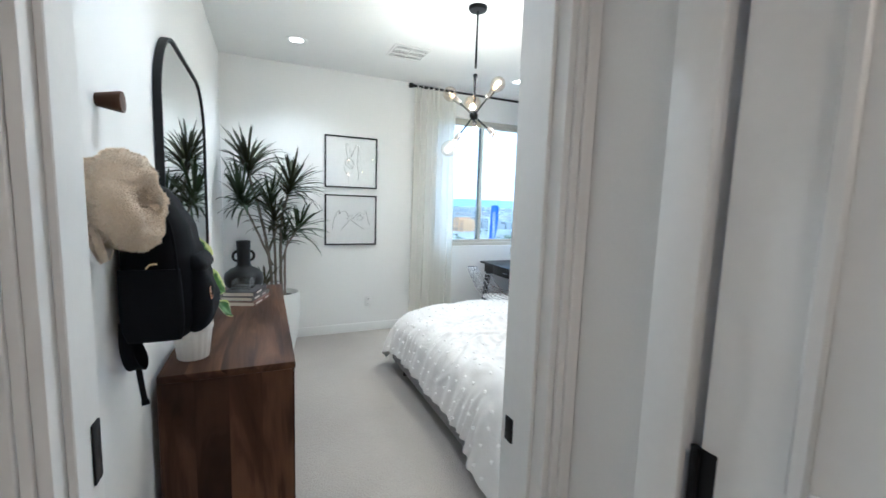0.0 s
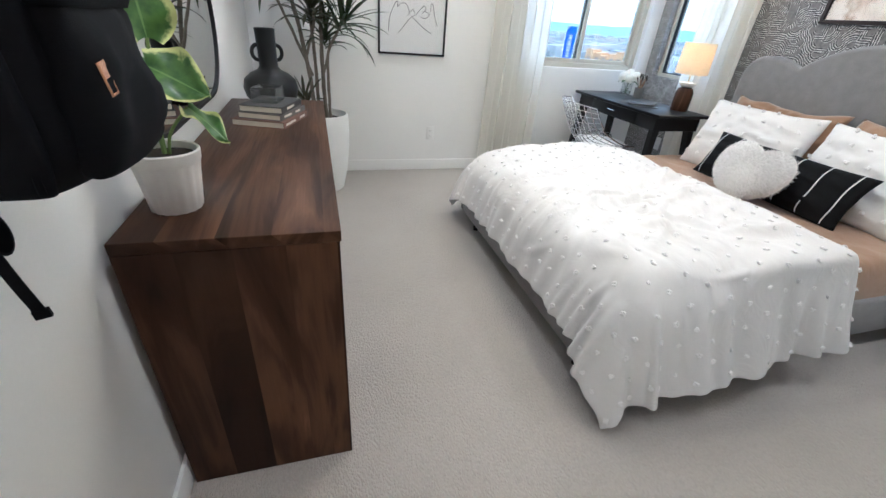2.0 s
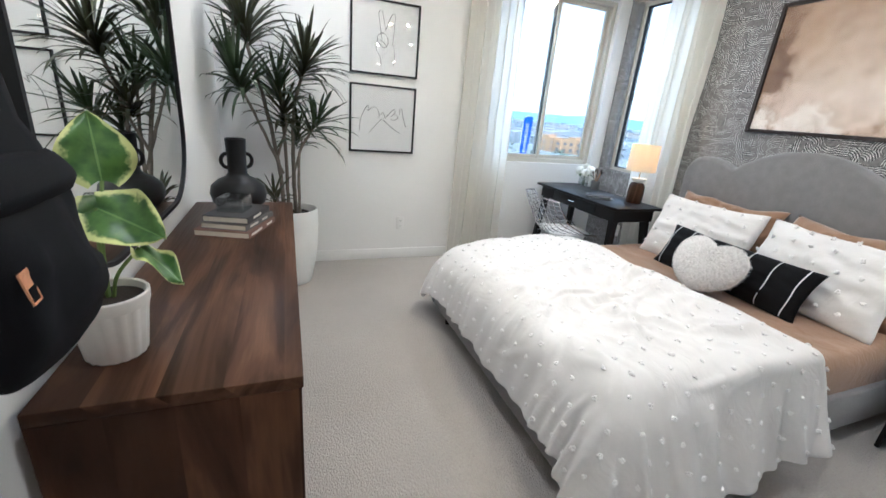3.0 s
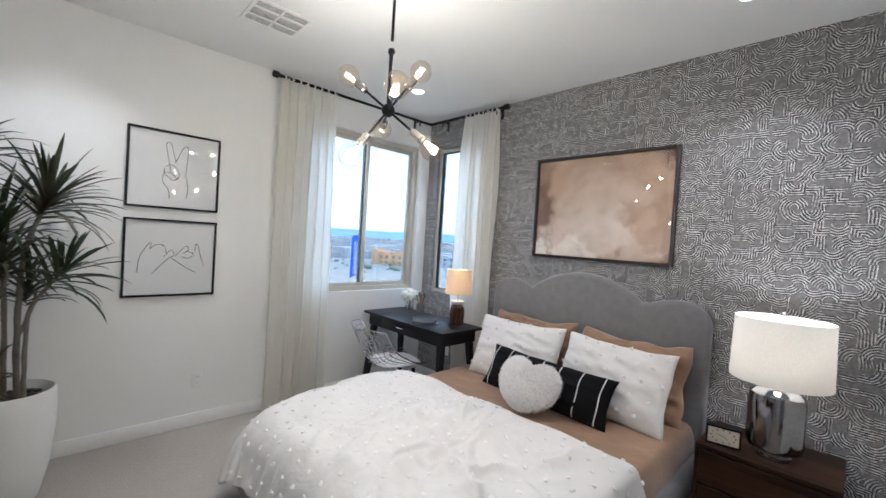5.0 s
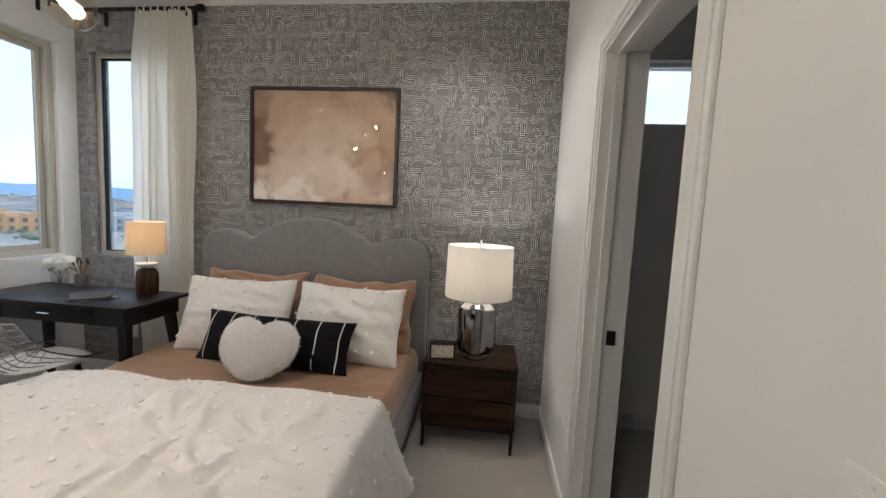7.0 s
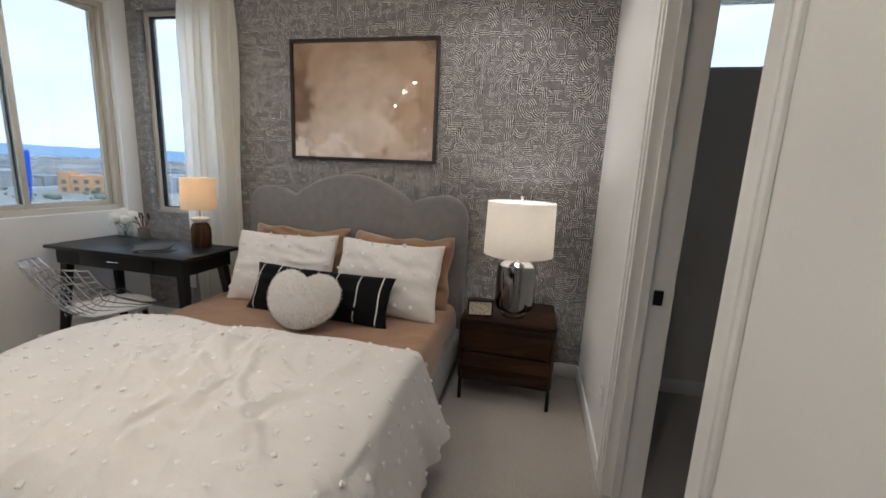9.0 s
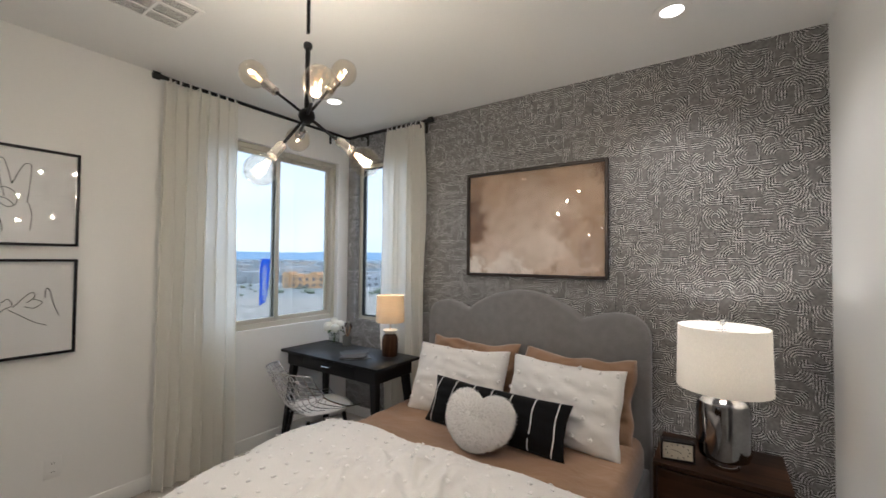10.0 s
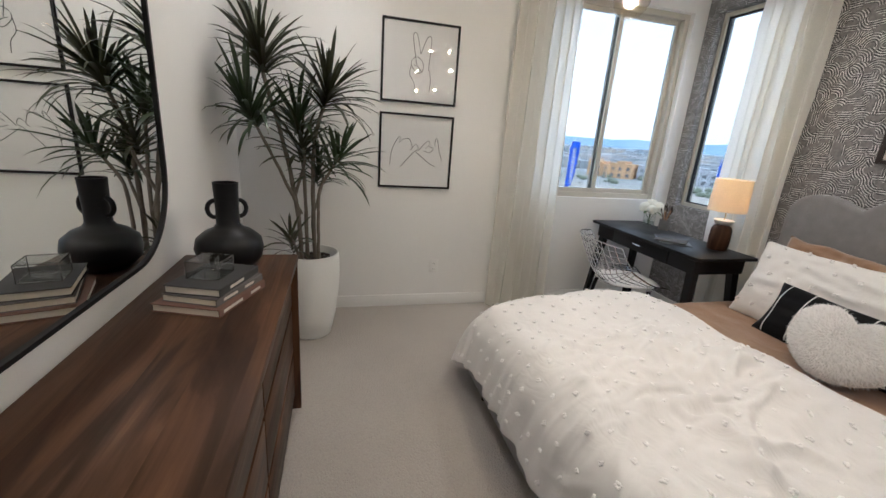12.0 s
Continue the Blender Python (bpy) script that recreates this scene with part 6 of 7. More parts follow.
    strap([(0.016, -0.10, 0.06), (0.020, -0.118, -0.01), (0.030, -0.110, -0.06), (0.045, -0.085, -0.075), (0.048, -0.075, -0.05), (0.035, -0.085, 0.0)], 0.016, 0.003)
    part("shoulder_strap", bm, PACK_CLOTH, p)
    bm = bmesh.new()
    strap([(0.040, -0.088, -0.06), (0.044, -0.080, -0.12), (0.050, -0.070, -0.185)], 0.008, 0.0016)
    strap([(0.050, -0.070, -0.178), (0.051, -0.069, -0.192)], 0.0105, 0.004)
    part("webbing_tail", bm, PACK_CLOTH, p)
    bm = bmesh.new()
    strap([(0.030, -0.035, 0.440), (0.045, -0.028, 0.466), (0.045, 0.0, 0.4695), (0.045, 0.028, 0.466), (0.030, 0.035, 0.440)], 0.010, 0.002)
    part("hanging_loop", bm, PACK_CLOTH, p)


backpack()


# ---- nightstand lamp and clock ----
WARM = (1.0, 0.72, 0.45)
GLOW_BULB = glow_material("warm_bulb", (1.0, 0.70, 0.40), 14.0)


def drum_shade(parent, r0, r1, z0, z1, mat, name="shade"):
    bm = bmesh.new()
    lathe(bm, [(r0, z0), (r1, z1), (r1 - 0.003, z1), (r0 - 0.003, z0), (r0, z0)], 56)
    s = part(name, bm, mat, parent)
    return s


def nightstand_lamp():
    x, y, z = 3.095, 1.757, 0.515
    l = thing("table_lamp", "table lamp with a white drum shade and a mirrored glass body", "lamp", (x, y, z))
    bm = bmesh.new()
    lathe(bm, [(0, 0), (0.066, 0), (0.068, 0.004), (0.068, 0.016), (0.060, 0.019), (0.060, 0.030), (0.066, 0.034), (0, 0.036)], 40)
    part("foot", bm, CHROME, l)
    bm = bmesh.new()
    lathe(bm, [(0, 0.036), (0.075, 0.036), (0.106, 0.052), (0.115, 0.080), (0.115, 0.275), (0.108, 0.313), (0.075, 0.337), (0.040, 0.345), (0, 0.345)], 48)
    part("body", bm, GUNMETAL, l)
    bm = bmesh.new()
    lathe(bm, [(0, 0.345), (0.028, 0.345), (0.028, 0.357), (0.012, 0.363), (0.012, 0.44), (0, 0.44)], 24)
    part("neck", bm, BRASS, l)
    drum_shade(l, 0.200, 0.193, 0.378, 0.680, SHADE)
    bm = bmesh.new()
    tube(bm, [(0, 0, 0.44), (0, 0, 0.685)], 0.003, 8)
    for a in (0, 120, 240):
        tube(bm, [(0, 0, 0.665), (0.196 * math.cos(radians(a)), 0.196 * math.sin(radians(a)), 0.665)], 0.002, 6)
    tube(bm, [(0.03, 0.0, 0.45), (0.06, 0, 0.56), (0.03, 0, 0.65), (0, 0, 0.665), (-0.03, 0, 0.65), (-0.06, 0, 0.56), (-0.03, 0, 0.45)], 0.0018, 6)
    part("harp", bm, CHROME, l)
    bm = bmesh.new()
    lathe(bm, [(0, 0.685), (0.010, 0.688), (0.012, 0.696), (0.006, 0.706), (0.010, 0.714), (0, 0.722)], 20)
    part("finial", bm, CHROME, l)
    bm = bmesh.new()
    lathe(bm, [(0, 0.445), (0.012, 0.447), (0.028, 0.495), (0.026, 0.52), (0, 0.538)], 20)
    part("bulb", bm, GLOW_BULB, l, "lit warm bulb")
    lamp("table_lamp_light", "POINT", (x, y, z + 0.565), LAMP_WATTS, (1.0, 0.88, 0.72), 0.03)


nightstand_lamp()


def desk_lamp():
    x, y, z = 3.045, 3.905, 0.758
    l = thing("table_lamp", "small desk lamp with a beige drum shade on a walnut body", "lamp", (x, y, z))
    wood = walnut("lamp_walnut", 2, 2.0)
    bm = bmesh.new()
    lathe(bm, [(0, 0), (0.058, 0), (0.061, 0.004), (0.063, 0.08), (0.061, 0.135), (0.050, 0.160), (0.035, 0.168), (0, 0.169)], 40)
    part("body", bm, wood, l, "turned walnut body")
    bm = bmesh.new()
    lathe(bm, [(0, 0.169), (0.030, 0.169), (0.052, 0.185), (0.060, 0.200), (0.056, 0.203), (0, 0.203)], 40)
    part("cap", bm, WHITE_POT, l, "white stone cap")
    bm = bmesh.new()
    tube(bm, [(0, 0, 0.203), (0, 0, 0.30)], 0.004, 8)
    part("stem", bm, BRASS, l)
    drum_shade(l, 0.112, 0.106, 0.262, 0.470, SHADE_BEIGE)
    bm = bmesh.new()
    for a in (90, 210, 330):
        tube(bm, [(0, 0, 0.30), (0.108 * math.cos(radians(a)), 0.108 * math.sin(radians(a)), 0.30)], 0.0016, 6)
    part("spider", bm, BRASS, l)
    bm = bmesh.new()
    lathe(bm, [(0, 0.30), (0.010, 0.302), (0.020, 0.34), (0.018, 0.36), (0, 0.372)], 18)
    part("bulb", bm, GLOW_BULB, l, "lit warm bulb")
    lamp("desk_lamp_light", "POINT", (x, y, z + 0.395), DESK_LAMP_WATTS, (1.0, 0.72, 0.42), 0.025)


desk_lamp()


def words(text, size, mat, parent, name, m):
    cu = bpy.data.curves.new(name, "FONT")
    cu.body, cu.size, cu.align_x, cu.align_y = text, size, "CENTER", "CENTER"
    ob = new(name, cu)
    me = bpy.data.meshes.new_from_object(ob)
    bpy.data.objects.remove(ob)
    me.materials.append(mat)
    ob = new(name, me)
    ob.parent = parent
    ob.matrix_local = m
    return ob


def clock():
    c = thing("clock", "small rectangular clock with a black case and cream dial", "clock", (3.005, 1.945, 0.515), 12)
    bm = bmesh.new()
    w, h, d = 0.15, 0.098, 0.05
    ring(bm, 0, -w / 2, w / 2, 0, h, 0.009, -0.002, d, 0.002)
    box(bm, (0.012, -w / 2 + 0.0095, 0.0095), (d - 0.001, w / 2 - 0.0095, h - 0.0095))
    part("case", bm, BLACK_WOOD, c)
    bm = bmesh.new()
    box(bm, (0.006, -w / 2 + 0.0095, 0.0095), (0.0115, w / 2 - 0.0095, h - 0.0095))
    part("dial", bm, PAGES, c, smooth=False)
    for k in range(12):
        a = radians(30 * k)
        y, z = -0.052 * math.sin(a), 0.049 + 0.031 * math.cos(a)
        bm = bmesh.new()
        box(bm, (0.0050, y - 0.0028, z - 0.0030), (0.0056, y + 0.0028, z + 0.0030))
        part("hour_mark", bm, INK, c, smooth=False)
    for nm, a, ln, wd in (("hour_needle", 118, 0.020, 0.0028), ("minute_needle", 285, 0.030, 0.0018)):
        bm = bmesh.new()
        box(bm, (0.0040, -wd / 2, -0.004), (0.0047, wd / 2, ln))
        part(nm, bm, BLACK_METAL, c, smooth=False).matrix_local = Matrix.Translation((0, 0, 0.049)) @ Matrix.Rotation(radians(a), 4, "X")


clock()


# ---- things on the desk ----
DK = 0.758
PETAL = plain("white_petals", (0.80, 0.80, 0.74), 0.7, var=0.06, scale=40, fine=300, bump=0.2)
GREEN_LEAF = plain("flower_leaf", (0.05, 0.11, 0.035), 0.5, var=0.35, scale=30, bump=0.1)
WATER = glass_material("vase_water", (0.90, 0.93, 0.92), 0.5)
GREY_STONE = plain("grey_stone", (0.17, 0.17, 0.17), 0.7, var=0.15, scale=30, fine=250, bump=0.3)


def flowers():
    x, y = 3.10, 4.625
    v = thing("flower_vase", "clear glass vase of water on the black desk", "vase", (x, y, DK))
    bm = bmesh.new()
    lathe(bm, [(0, 0.0005), (0.045, 0.0005), (0.047, 0.004), (0.047, 0.098), (0.044, 0.098), (0.044, 0.008), (0, 0.008)], 32)
    part("glass", bm, CLEAR, v)
    bm = bmesh.new()
    lathe(bm, [(0, 0.009), (0.0432, 0.009), (0.0432, 0.035), (0, 0.035)], 32)
    part("water", bm, WATER, v)
    f = thing("flowers", "bunch of white peony flowers with green leaves in a vase", "flowers", (x, y, DK + 0.01))
    rnd = random.Random(21)
    heads = [(-0.045, 0.02, 0.135, 0.052), (0.035, -0.035, 0.145, 0.055), (0.03, 0.04, 0.150, 0.048), (-0.03, -0.045, 0.125, 0.046), (0.0, 0.0, 0.172, 0.045)]
    for hx, hy, hz, r in heads:
        bm = bmesh.new()
        tube(bm, smooth_path([(hx * 0.1, hy * 0.1, 0.0), (hx * 0.25, hy * 0.25, 0.05), (hx, hy, hz - r * 0.5)], 5), 0.0022, 6)
        part("stem", bm, GREEN_LEAF, f)
        bm = bmesh.new()
        for k in range(34):
            a, el = k * 2.4, radians(-25 + 105 * (k / 34))
            d = Vector((math.cos(a) * math.cos(el), math.sin(a) * math.cos(el), math.sin(el)))
            s = d.cross(Vector((0, 0, 1))).normalized() if abs(d.z) < 0.98 else Vector((1, 0, 0))
            t = s.cross(d)
            c0 = Vector((hx, hy, hz)) + d * r * rnd.uniform(0.62, 0.9)
            w = r * rnd.uniform(0.38, 0.55)
            g = [[bm.verts.new(c0 + s * w * (i - 1) + t * w * (j - 1) + d * (-0.28 * w * ((i - 1) ** 2 + (j - 1) ** 2) + rnd.uniform(-0.002, 0.002))) for j in range(3)] for i in range(3)]
            for i in range(2):
                for j in range(2):
                    bm.faces.new((g[i][j], g[i + 1][j], g[i + 1][j + 1], g[i][j + 1]))
        part("flower_head", bm, PETAL, f, angle=180)
    for k, (a, el) in enumerate(((200, 5), (120, -5), (250, 12), (20, 0), (300, -8))):
        lf = bmesh.new()
        sheet(lf, 6, 4, lambda u, v: (0.075 * u, (v - 0.5) * 0.034 * math.sin(math.pi * min(1, u * 0.92 + 0.08)), -0.03 * u * u))
        ob = part("leaf", lf, GREEN_LEAF, f, angle=180)
        ob.matrix_local = Matrix.Translation((0.03 * math.cos(radians(a)), 0.03 * math.sin(radians(a)), 0.115)) @ Matrix.Rotation(radians(a), 4, "Z") @ Matrix.Rotation(radians(-el), 4, "Y")


flowers()


def pencil_cup():
    c = thing("pencil_cup", "grey stone cup on the black desk beside the flowers", "cup", (3.10, 4.455, DK))
    bm = bmesh.new()
    lathe(bm, [(0, 0), (0.036, 0), (0.038, 0.003), (0.038, 0.082), (0.034, 0.082), (0.034, 0.012), (0, 0.012)], 30)
    part("cup", bm, GREY_STONE, c)
    rnd = random.Random(5)
    woods = [plain("brush_wood", (0.34, 0.20, 0.11), 0.5, bump=0.05), plain("brush_wood_dark", (0.10, 0.055, 0.035), 0.5, bump=0.05)]
    bristle = plain("bristles", (0.03, 0.022, 0.018), 0.9, bump=0.4)
    for k in range(8):
        a, tilt = k * 0.8 + rnd.uniform(-0.2, 0.2), rnd.uniform(0.18, 0.38)
        d = Vector((math.cos(a) * tilt, math.sin(a) * tilt, 1)).normalized()
        base = Vector((-math.cos(a) * 0.012, -math.sin(a) * 0.012, 0.013))
        ln = rnd.uniform(0.135, 0.165)
        b = thing("paintbrush", "wooden paintbrush standing in the grey stone cup", "brush", (3.10, 4.455, DK), group="paintbrushes in the cup")
        bm = bmesh.new()
        tube(bm, [base, base + d * ln * 0.5, base + d * ln], [0.0026, 0.0036, 0.0028], 7)
        part("shaft", bm, woods[k % 2], b)
        bm = bmesh.new()
        tube(bm, [base + d * ln, base + d * (ln + 0.006), base + d * (ln + 0.020), base + d * (ln + 0.028)], [0.0032, 0.0058, 0.0055, 0.001], 7)
        part("bristles", bm, bristle, b, "dark bristles")


pencil_cup()


def folder():
    grey = plain("grey_card", (0.12, 0.125, 0.13), 0.45, var=0.08, fine=300, bump=0.1)
    dark = plain("charcoal_card", (0.05, 0.05, 0.055), 0.45, var=0.08, fine=300, bump=0.1)
    f = thing("magazine", "thin grey magazine lying on the black desk", "magazine", (2.865, 4.125, DK), -34)
    bm = bmesh.new()
    box(bm, (-0.085, -0.145, 0), (0.115, 0.145, 0.006), 0.001)
    part("page_block", bm, grey, f)
    g = thing("magazine", "thin charcoal magazine lying askew on another magazine", "magazine", (2.875, 4.115, DK + 0.0065), -50)
    bm = bmesh.new()

    def fl(u, v):
        return ((u - 0.5) * 0.20, (v - 0.5) * 0.27, 0.004 + 0.010 * (u ** 3))
    sheet(bm, 14, 2, fl)
    ob = part("cover", bm, dark, g)
    sol = ob.modifiers.new("thickness", "SOLIDIFY")
    sol.thickness = 0.003


folder()


# ---- wire chair ----
def wire_chair():
    c = thing("chair", "chrome wire chair with a white seat pad and black legs", "chair", (2.585, 4.19, 0), -12)
    prof = smooth_path([(0.215, 0, 0.425), (0.05, 0, 0.405), (-0.12, 0, 0.415), (-0.225, 0, 0.50), (-0.30, 0, 0.64), (-0.355, 0, 0.762)], 8)
    n = len(prof)

    def at(u, v):
        k = v * (n - 1)
        i = min(int(k), n - 2)
        p = prof[i].lerp(prof[i + 1], k - i)
        half = 0.255 + 0.035 * max(0, v - 0.5) * 2 - 0.02 * (1 - v)
        back = max(0.0, min(1.0, (v - 0.30) / 0.35))
        wing = abs(u) ** 2.2
        return Vector((p.x + 0.17 * wing * back, u * half * (1 - 0.06 * wing * back), p.z + (0.035 + 0.14 * math.exp(-((v - 0.42) / 0.24) ** 2)) * wing * (1 - 0.35 * back) - 0.045 * wing * max(0, (v - 0.7) / 0.3)))
    for k in range(17):
        u = -1 + 2 * k / 16
        bm = bmesh.new()
        tube(bm, [at(u, i / 26) for i in range(27)], 0.0030 if 0 < k < 16 else 0.005, 6)
        part("wire", bm, CHROME, c)
    for k in range(13):
        v = k / 12
        bm = bmesh.new()
        tube(bm, [at(-1 + 2 * i / 20, v) for i in range(21)], 0.0030 if 0 < k < 12 else 0.005, 6)
        part("wire", bm, CHROME, c)
    pad = bmesh.new()

    def pt(u, v, s):
        a, b = 2 * u - 1, 2 * v - 1
        m = max(abs(a), abs(b)) or 1
        r = m / (math.hypot(a, b) or 1)
        x, y = 0.205 * a * (0.35 + 0.65 * r) if m else 0, 0.205 * b * (0.35 + 0.65 * r) if m else 0
        e = max(0, 1 - m ** 5)
        return (x + 0.03, y, 0.437 + s * 0.014 * e + 0.008 * m * m)
    for s in (-1, 1):
        sheet(pad, 16, 16, lambda u, v: pt(u, v, s))
    bmesh.ops.remove_doubles(pad, verts=pad.verts, dist=0.0005)
    part("seat_pad", pad, WHITE_COTTON, c, "white padded seat", angle=180)
    for x, y in ((0.14, 0.13), (0.14, -0.13), (-0.13, 0.13), (-0.13, -0.13)):
        bm = bmesh.new()
        tube(bm, [(x, y, 0.398), (x * 1.45, y * 1.45, 0.0)], [0.015, 0.010], 12)
        part("leg", bm, BLACK_WOOD, c, "black tapered leg")
    for y in (0.13, -0.13):
        bm = bmesh.new()
        tube(bm, [(0.15, y, 0.385), (0.0, y * 0.4, 0.36), (-0.14, y, 0.385)], 0.004, 6)
        tube(bm, [(0.15, y, 0.385), (0.16, y, 0.408)], 0.004, 6)
        tube(bm, [(-0.14, y, 0.385), (-0.15, y, 0.412)], 0.004, 6)
        part("strut", bm, CHROME, c)


wire_chair()


# ---- chandelier ----
FILAMENT = glow_material("filament", (1.0, 0.60, 0.24), 6.0)
BULB_GLASS = glass_material("bulb_glass", (0.95, 0.91, 0.84), 1.7)
SOCKET = plain("nickel_socket", (0.50, 0.46, 0.42), 0.25, metal=1.0, var=0.06, scale=20, fine=120, bump=0.03)


def chandelier():
    hx, hy, hz = 1.587, 3.020, 2.040
    c = thing("chandelier", "black six-arm chandelier with clear round filament bulbs", "chandelier", (hx, hy, TOP))
    dz = hz - TOP
    bm = bmesh.new()
    lathe(bm, [(0, 0), (0.062, 0), (0.062, -0.012), (0.055, -0.024), (0.012, -0.028), (0, -0.028)], 36)
    part("canopy", bm, BLACK_METAL, c)
    bm = bmesh.new()
    tube(bm, [(0, 0, -0.026), (0, 0, dz + 0.31)], 0.0065, 12)
    tube(bm, [(0, 0, dz + 0.26), (0, 0, dz)], 0.0095, 12)
    part("stem", bm, BLACK_METAL, c)
    bm = bmesh.new()
    lathe(bm, [(0, 0.248), (0.012, 0.250), (0.016, 0.256), (0.016, 0.268), (0.012, 0.274), (0, 0.276)], 20, (0, 0, dz))
    part("collar", bm, BLACK_METAL, c)
    bm = bmesh.new()
    bmesh.ops.create_icosphere(bm, subdivisions=3, radius=0.030, matrix=Matrix.Translation((0, 0, dz)))
    part("hub", bm, BLACK_METAL, c)
    for u in ((-0.083, 0.220, 0.182), (0.125, 0.220, -0.007), (0.200, 0.010, 0.258)):
        d0 = Vector(u).normalized()
        for s in (1, -1):
            d = d0 * s
            rot = d.to_track_quat("Z", "Y").to_matrix().to_4x4()
            m = Matrix.Translation((0, 0, dz)) @ rot
            bm = bmesh.new()
            tube(bm, [(0, 0, 0.02), (0, 0, 0.165)], 0.0055, 10)
            arm = part("arm", bm, BLACK_METAL, c)
            arm.matrix_local = m
            bm = bmesh.new()
            lathe(bm, [(0, 0.16), (0.010, 0.16), (0.013, 0.166), (0.0175, 0.170), (0.0175, 0.218), (0.0195, 0.222), (0.0195, 0.230), (0, 0.230)], 24)
            part("socket", bm, SOCKET, arm, "nickel bulb socket")
            bm = bmesh.new()
            lathe(bm, [(0.013, 0.230), (0.018, 0.242), (0.036, 0.257), (0.048, 0.278), (0.051, 0.298), (0.047, 0.320), (0.034, 0.339), (0.015, 0.349), (0, 0.351)], 32)
            part("bulb_glass", bm, BULB_GLASS, arm, "clear round glass bulb").visible_shadow = False
            bm = bmesh.new()
            for k in range(3):
                a, b = 2 * math.pi * k / 3, 2 * math.pi * (k + 0.5) / 3
                tube(bm, [(0.006 * math.cos(a), 0.006 * math.sin(a), 0.250), (0.013 * math.cos(b), 0.013 * math.sin(b), 0.296), (0.006 * math.cos(a + 1.2), 0.006 * math.sin(a + 1.2), 0.252)], 0.0009, 5)
            part("filament", bm, FILAMENT, arm, "glowing filament")
            lamp("bulb_light", "POINT", Vector((hx, hy, hz)) + d * 0.285, BULB_WATTS, (1.0, 0.78, 0.52), 0.016)


chandelier()


# ---- ceiling and wall fittings ----
CAN_GLOW = glow_material("can_lens", (1.0, 0.86, 0.68), 6.0)
for cx, cy in CANS:
    g = thing("downlight", "round white recessed ceiling light, lit warm", "ceiling light", (cx, cy, TOP), group="recessed ceiling lights")
    bm = bmesh.new()
    lathe(bm, [(0.052, -0.003), (0.080, -0.006), (0.088, -0.003), (0.088, -0.0005), (0.050, -0.0005), (0.050, -0.002)], 40)
    part("trim_ring", bm, TRIM, g)
    bm = bmesh.new()
    lathe(bm, [(0, -0.0035), (0.0515, -0.0035), (0.0515, -0.0008), (0, -0.0008)], 32)
    part("lens", bm, CAN_GLOW, g, "glowing frosted lens")


def vent():
    x0, x1, y0, y1 = 1.275, 1.605, 3.865, 4.175
    v = thing("ceiling_vent", "white ceiling air vent with six louvred openings", "vent", (x0, y0, TOP))
    W, L = x1 - x0, y1 - y0
    bm = bmesh.new()
    box(bm, (0.008, 0.008, -0.002), (W - 0.008, L - 0.008, -0.0005))
    part("backing", bm, plain("vent_shadow_grey", (0.06, 0.06, 0.06), 0.8, bump=0.0), v, smooth=False)
    bm = bmesh.new()
    bars = [((0, 0), (W, 0.022)), ((0, L - 0.022), (W, L)), ((0, 0.0222), (0.022, L - 0.0222)), ((W - 0.022, 0.0222), (W, L - 0.0222)), ((W / 2 - 0.008, 0.0222), (W / 2 + 0.008, L - 0.0222))]
    for k in (1, 2):
        ym = L * k / 3
        bars += [((0.0222, ym - 0.008), (W / 2 - 0.0082, ym + 0.008)), ((W / 2 + 0.0082, ym - 0.008), (W - 0.0222, ym + 0.008))]
    for a, b in bars:
        box(bm, (*a, -0.010), (*b, -0.002), 0.002)
    part("frame", bm, TRIM, v)
    k = 0
    for xa, xb in ((0.024, W / 2 - 0.010), (W / 2 + 0.010, W - 0.024)):
        for j in range(3):
            ya, yb = 0.024 + j * (L - 0.03) / 3, (j + 1) * (L - 0.03) / 3 + 0.002
            for i in range(6):
                yy = ya + (yb - ya) * (i + 0.5) / 6
                bm = bmesh.new()
                box(bm, (xa, yy - 0.0035, -0.007), (xb, yy + 0.0005, -0.0058))
                part("slat", bm, TRIM, v, smooth=False)


vent()

OUTLET = plain("outlet_plastic", (0.76, 0.755, 0.74), 0.4, var=0.02, bump=0.02)
SLOT = plain("outlet_slot", (0.05, 0.05, 0.05), 0.6, bump=0.0)


def outlet(label, m):
    o = thing("wall_outlet", label, "outlet", group="wall outlets")
    bm = bmesh.new()
    box(bm, (-0.036, -0.006, -0.058), (0.036, -0.0002, 0.058), 0.003, 2)
    part("cover_plate", bm, OUTLET, o)
    for z in (-0.024, 0.024):
        bm = bmesh.new()
        box(bm, (-0.017, -0.0085, z - 0.015), (0.017, -0.0055, z + 0.015), 0.002)
        s = part("socket", bm, OUTLET, o)
        for x in (-0.006, 0.006):
            bm = bmesh.new()
            box(bm, (x - 0.0012, -0.0088, z - 0.004), (x + 0.0012, -0.0084, z + 0.005))
            part("slot", bm, SLOT, s, smooth=False)
    o.matrix_world = m


outlet("white double wall outlet below the framed drawings", Matrix.Translation((1.304, NORTH, 0.336)))
outlet("white double wall outlet near the closet doorway", Matrix.Translation((2.62, SOUTH, 0.36)) @ Matrix.Rotation(math.pi, 4, "Z"))
outlet("white double wall outlet under the black desk", Matrix.Translation((EAST, 4.40, 0.36)) @ Matrix.Rotation(-math.pi / 2, 4, "Z"))


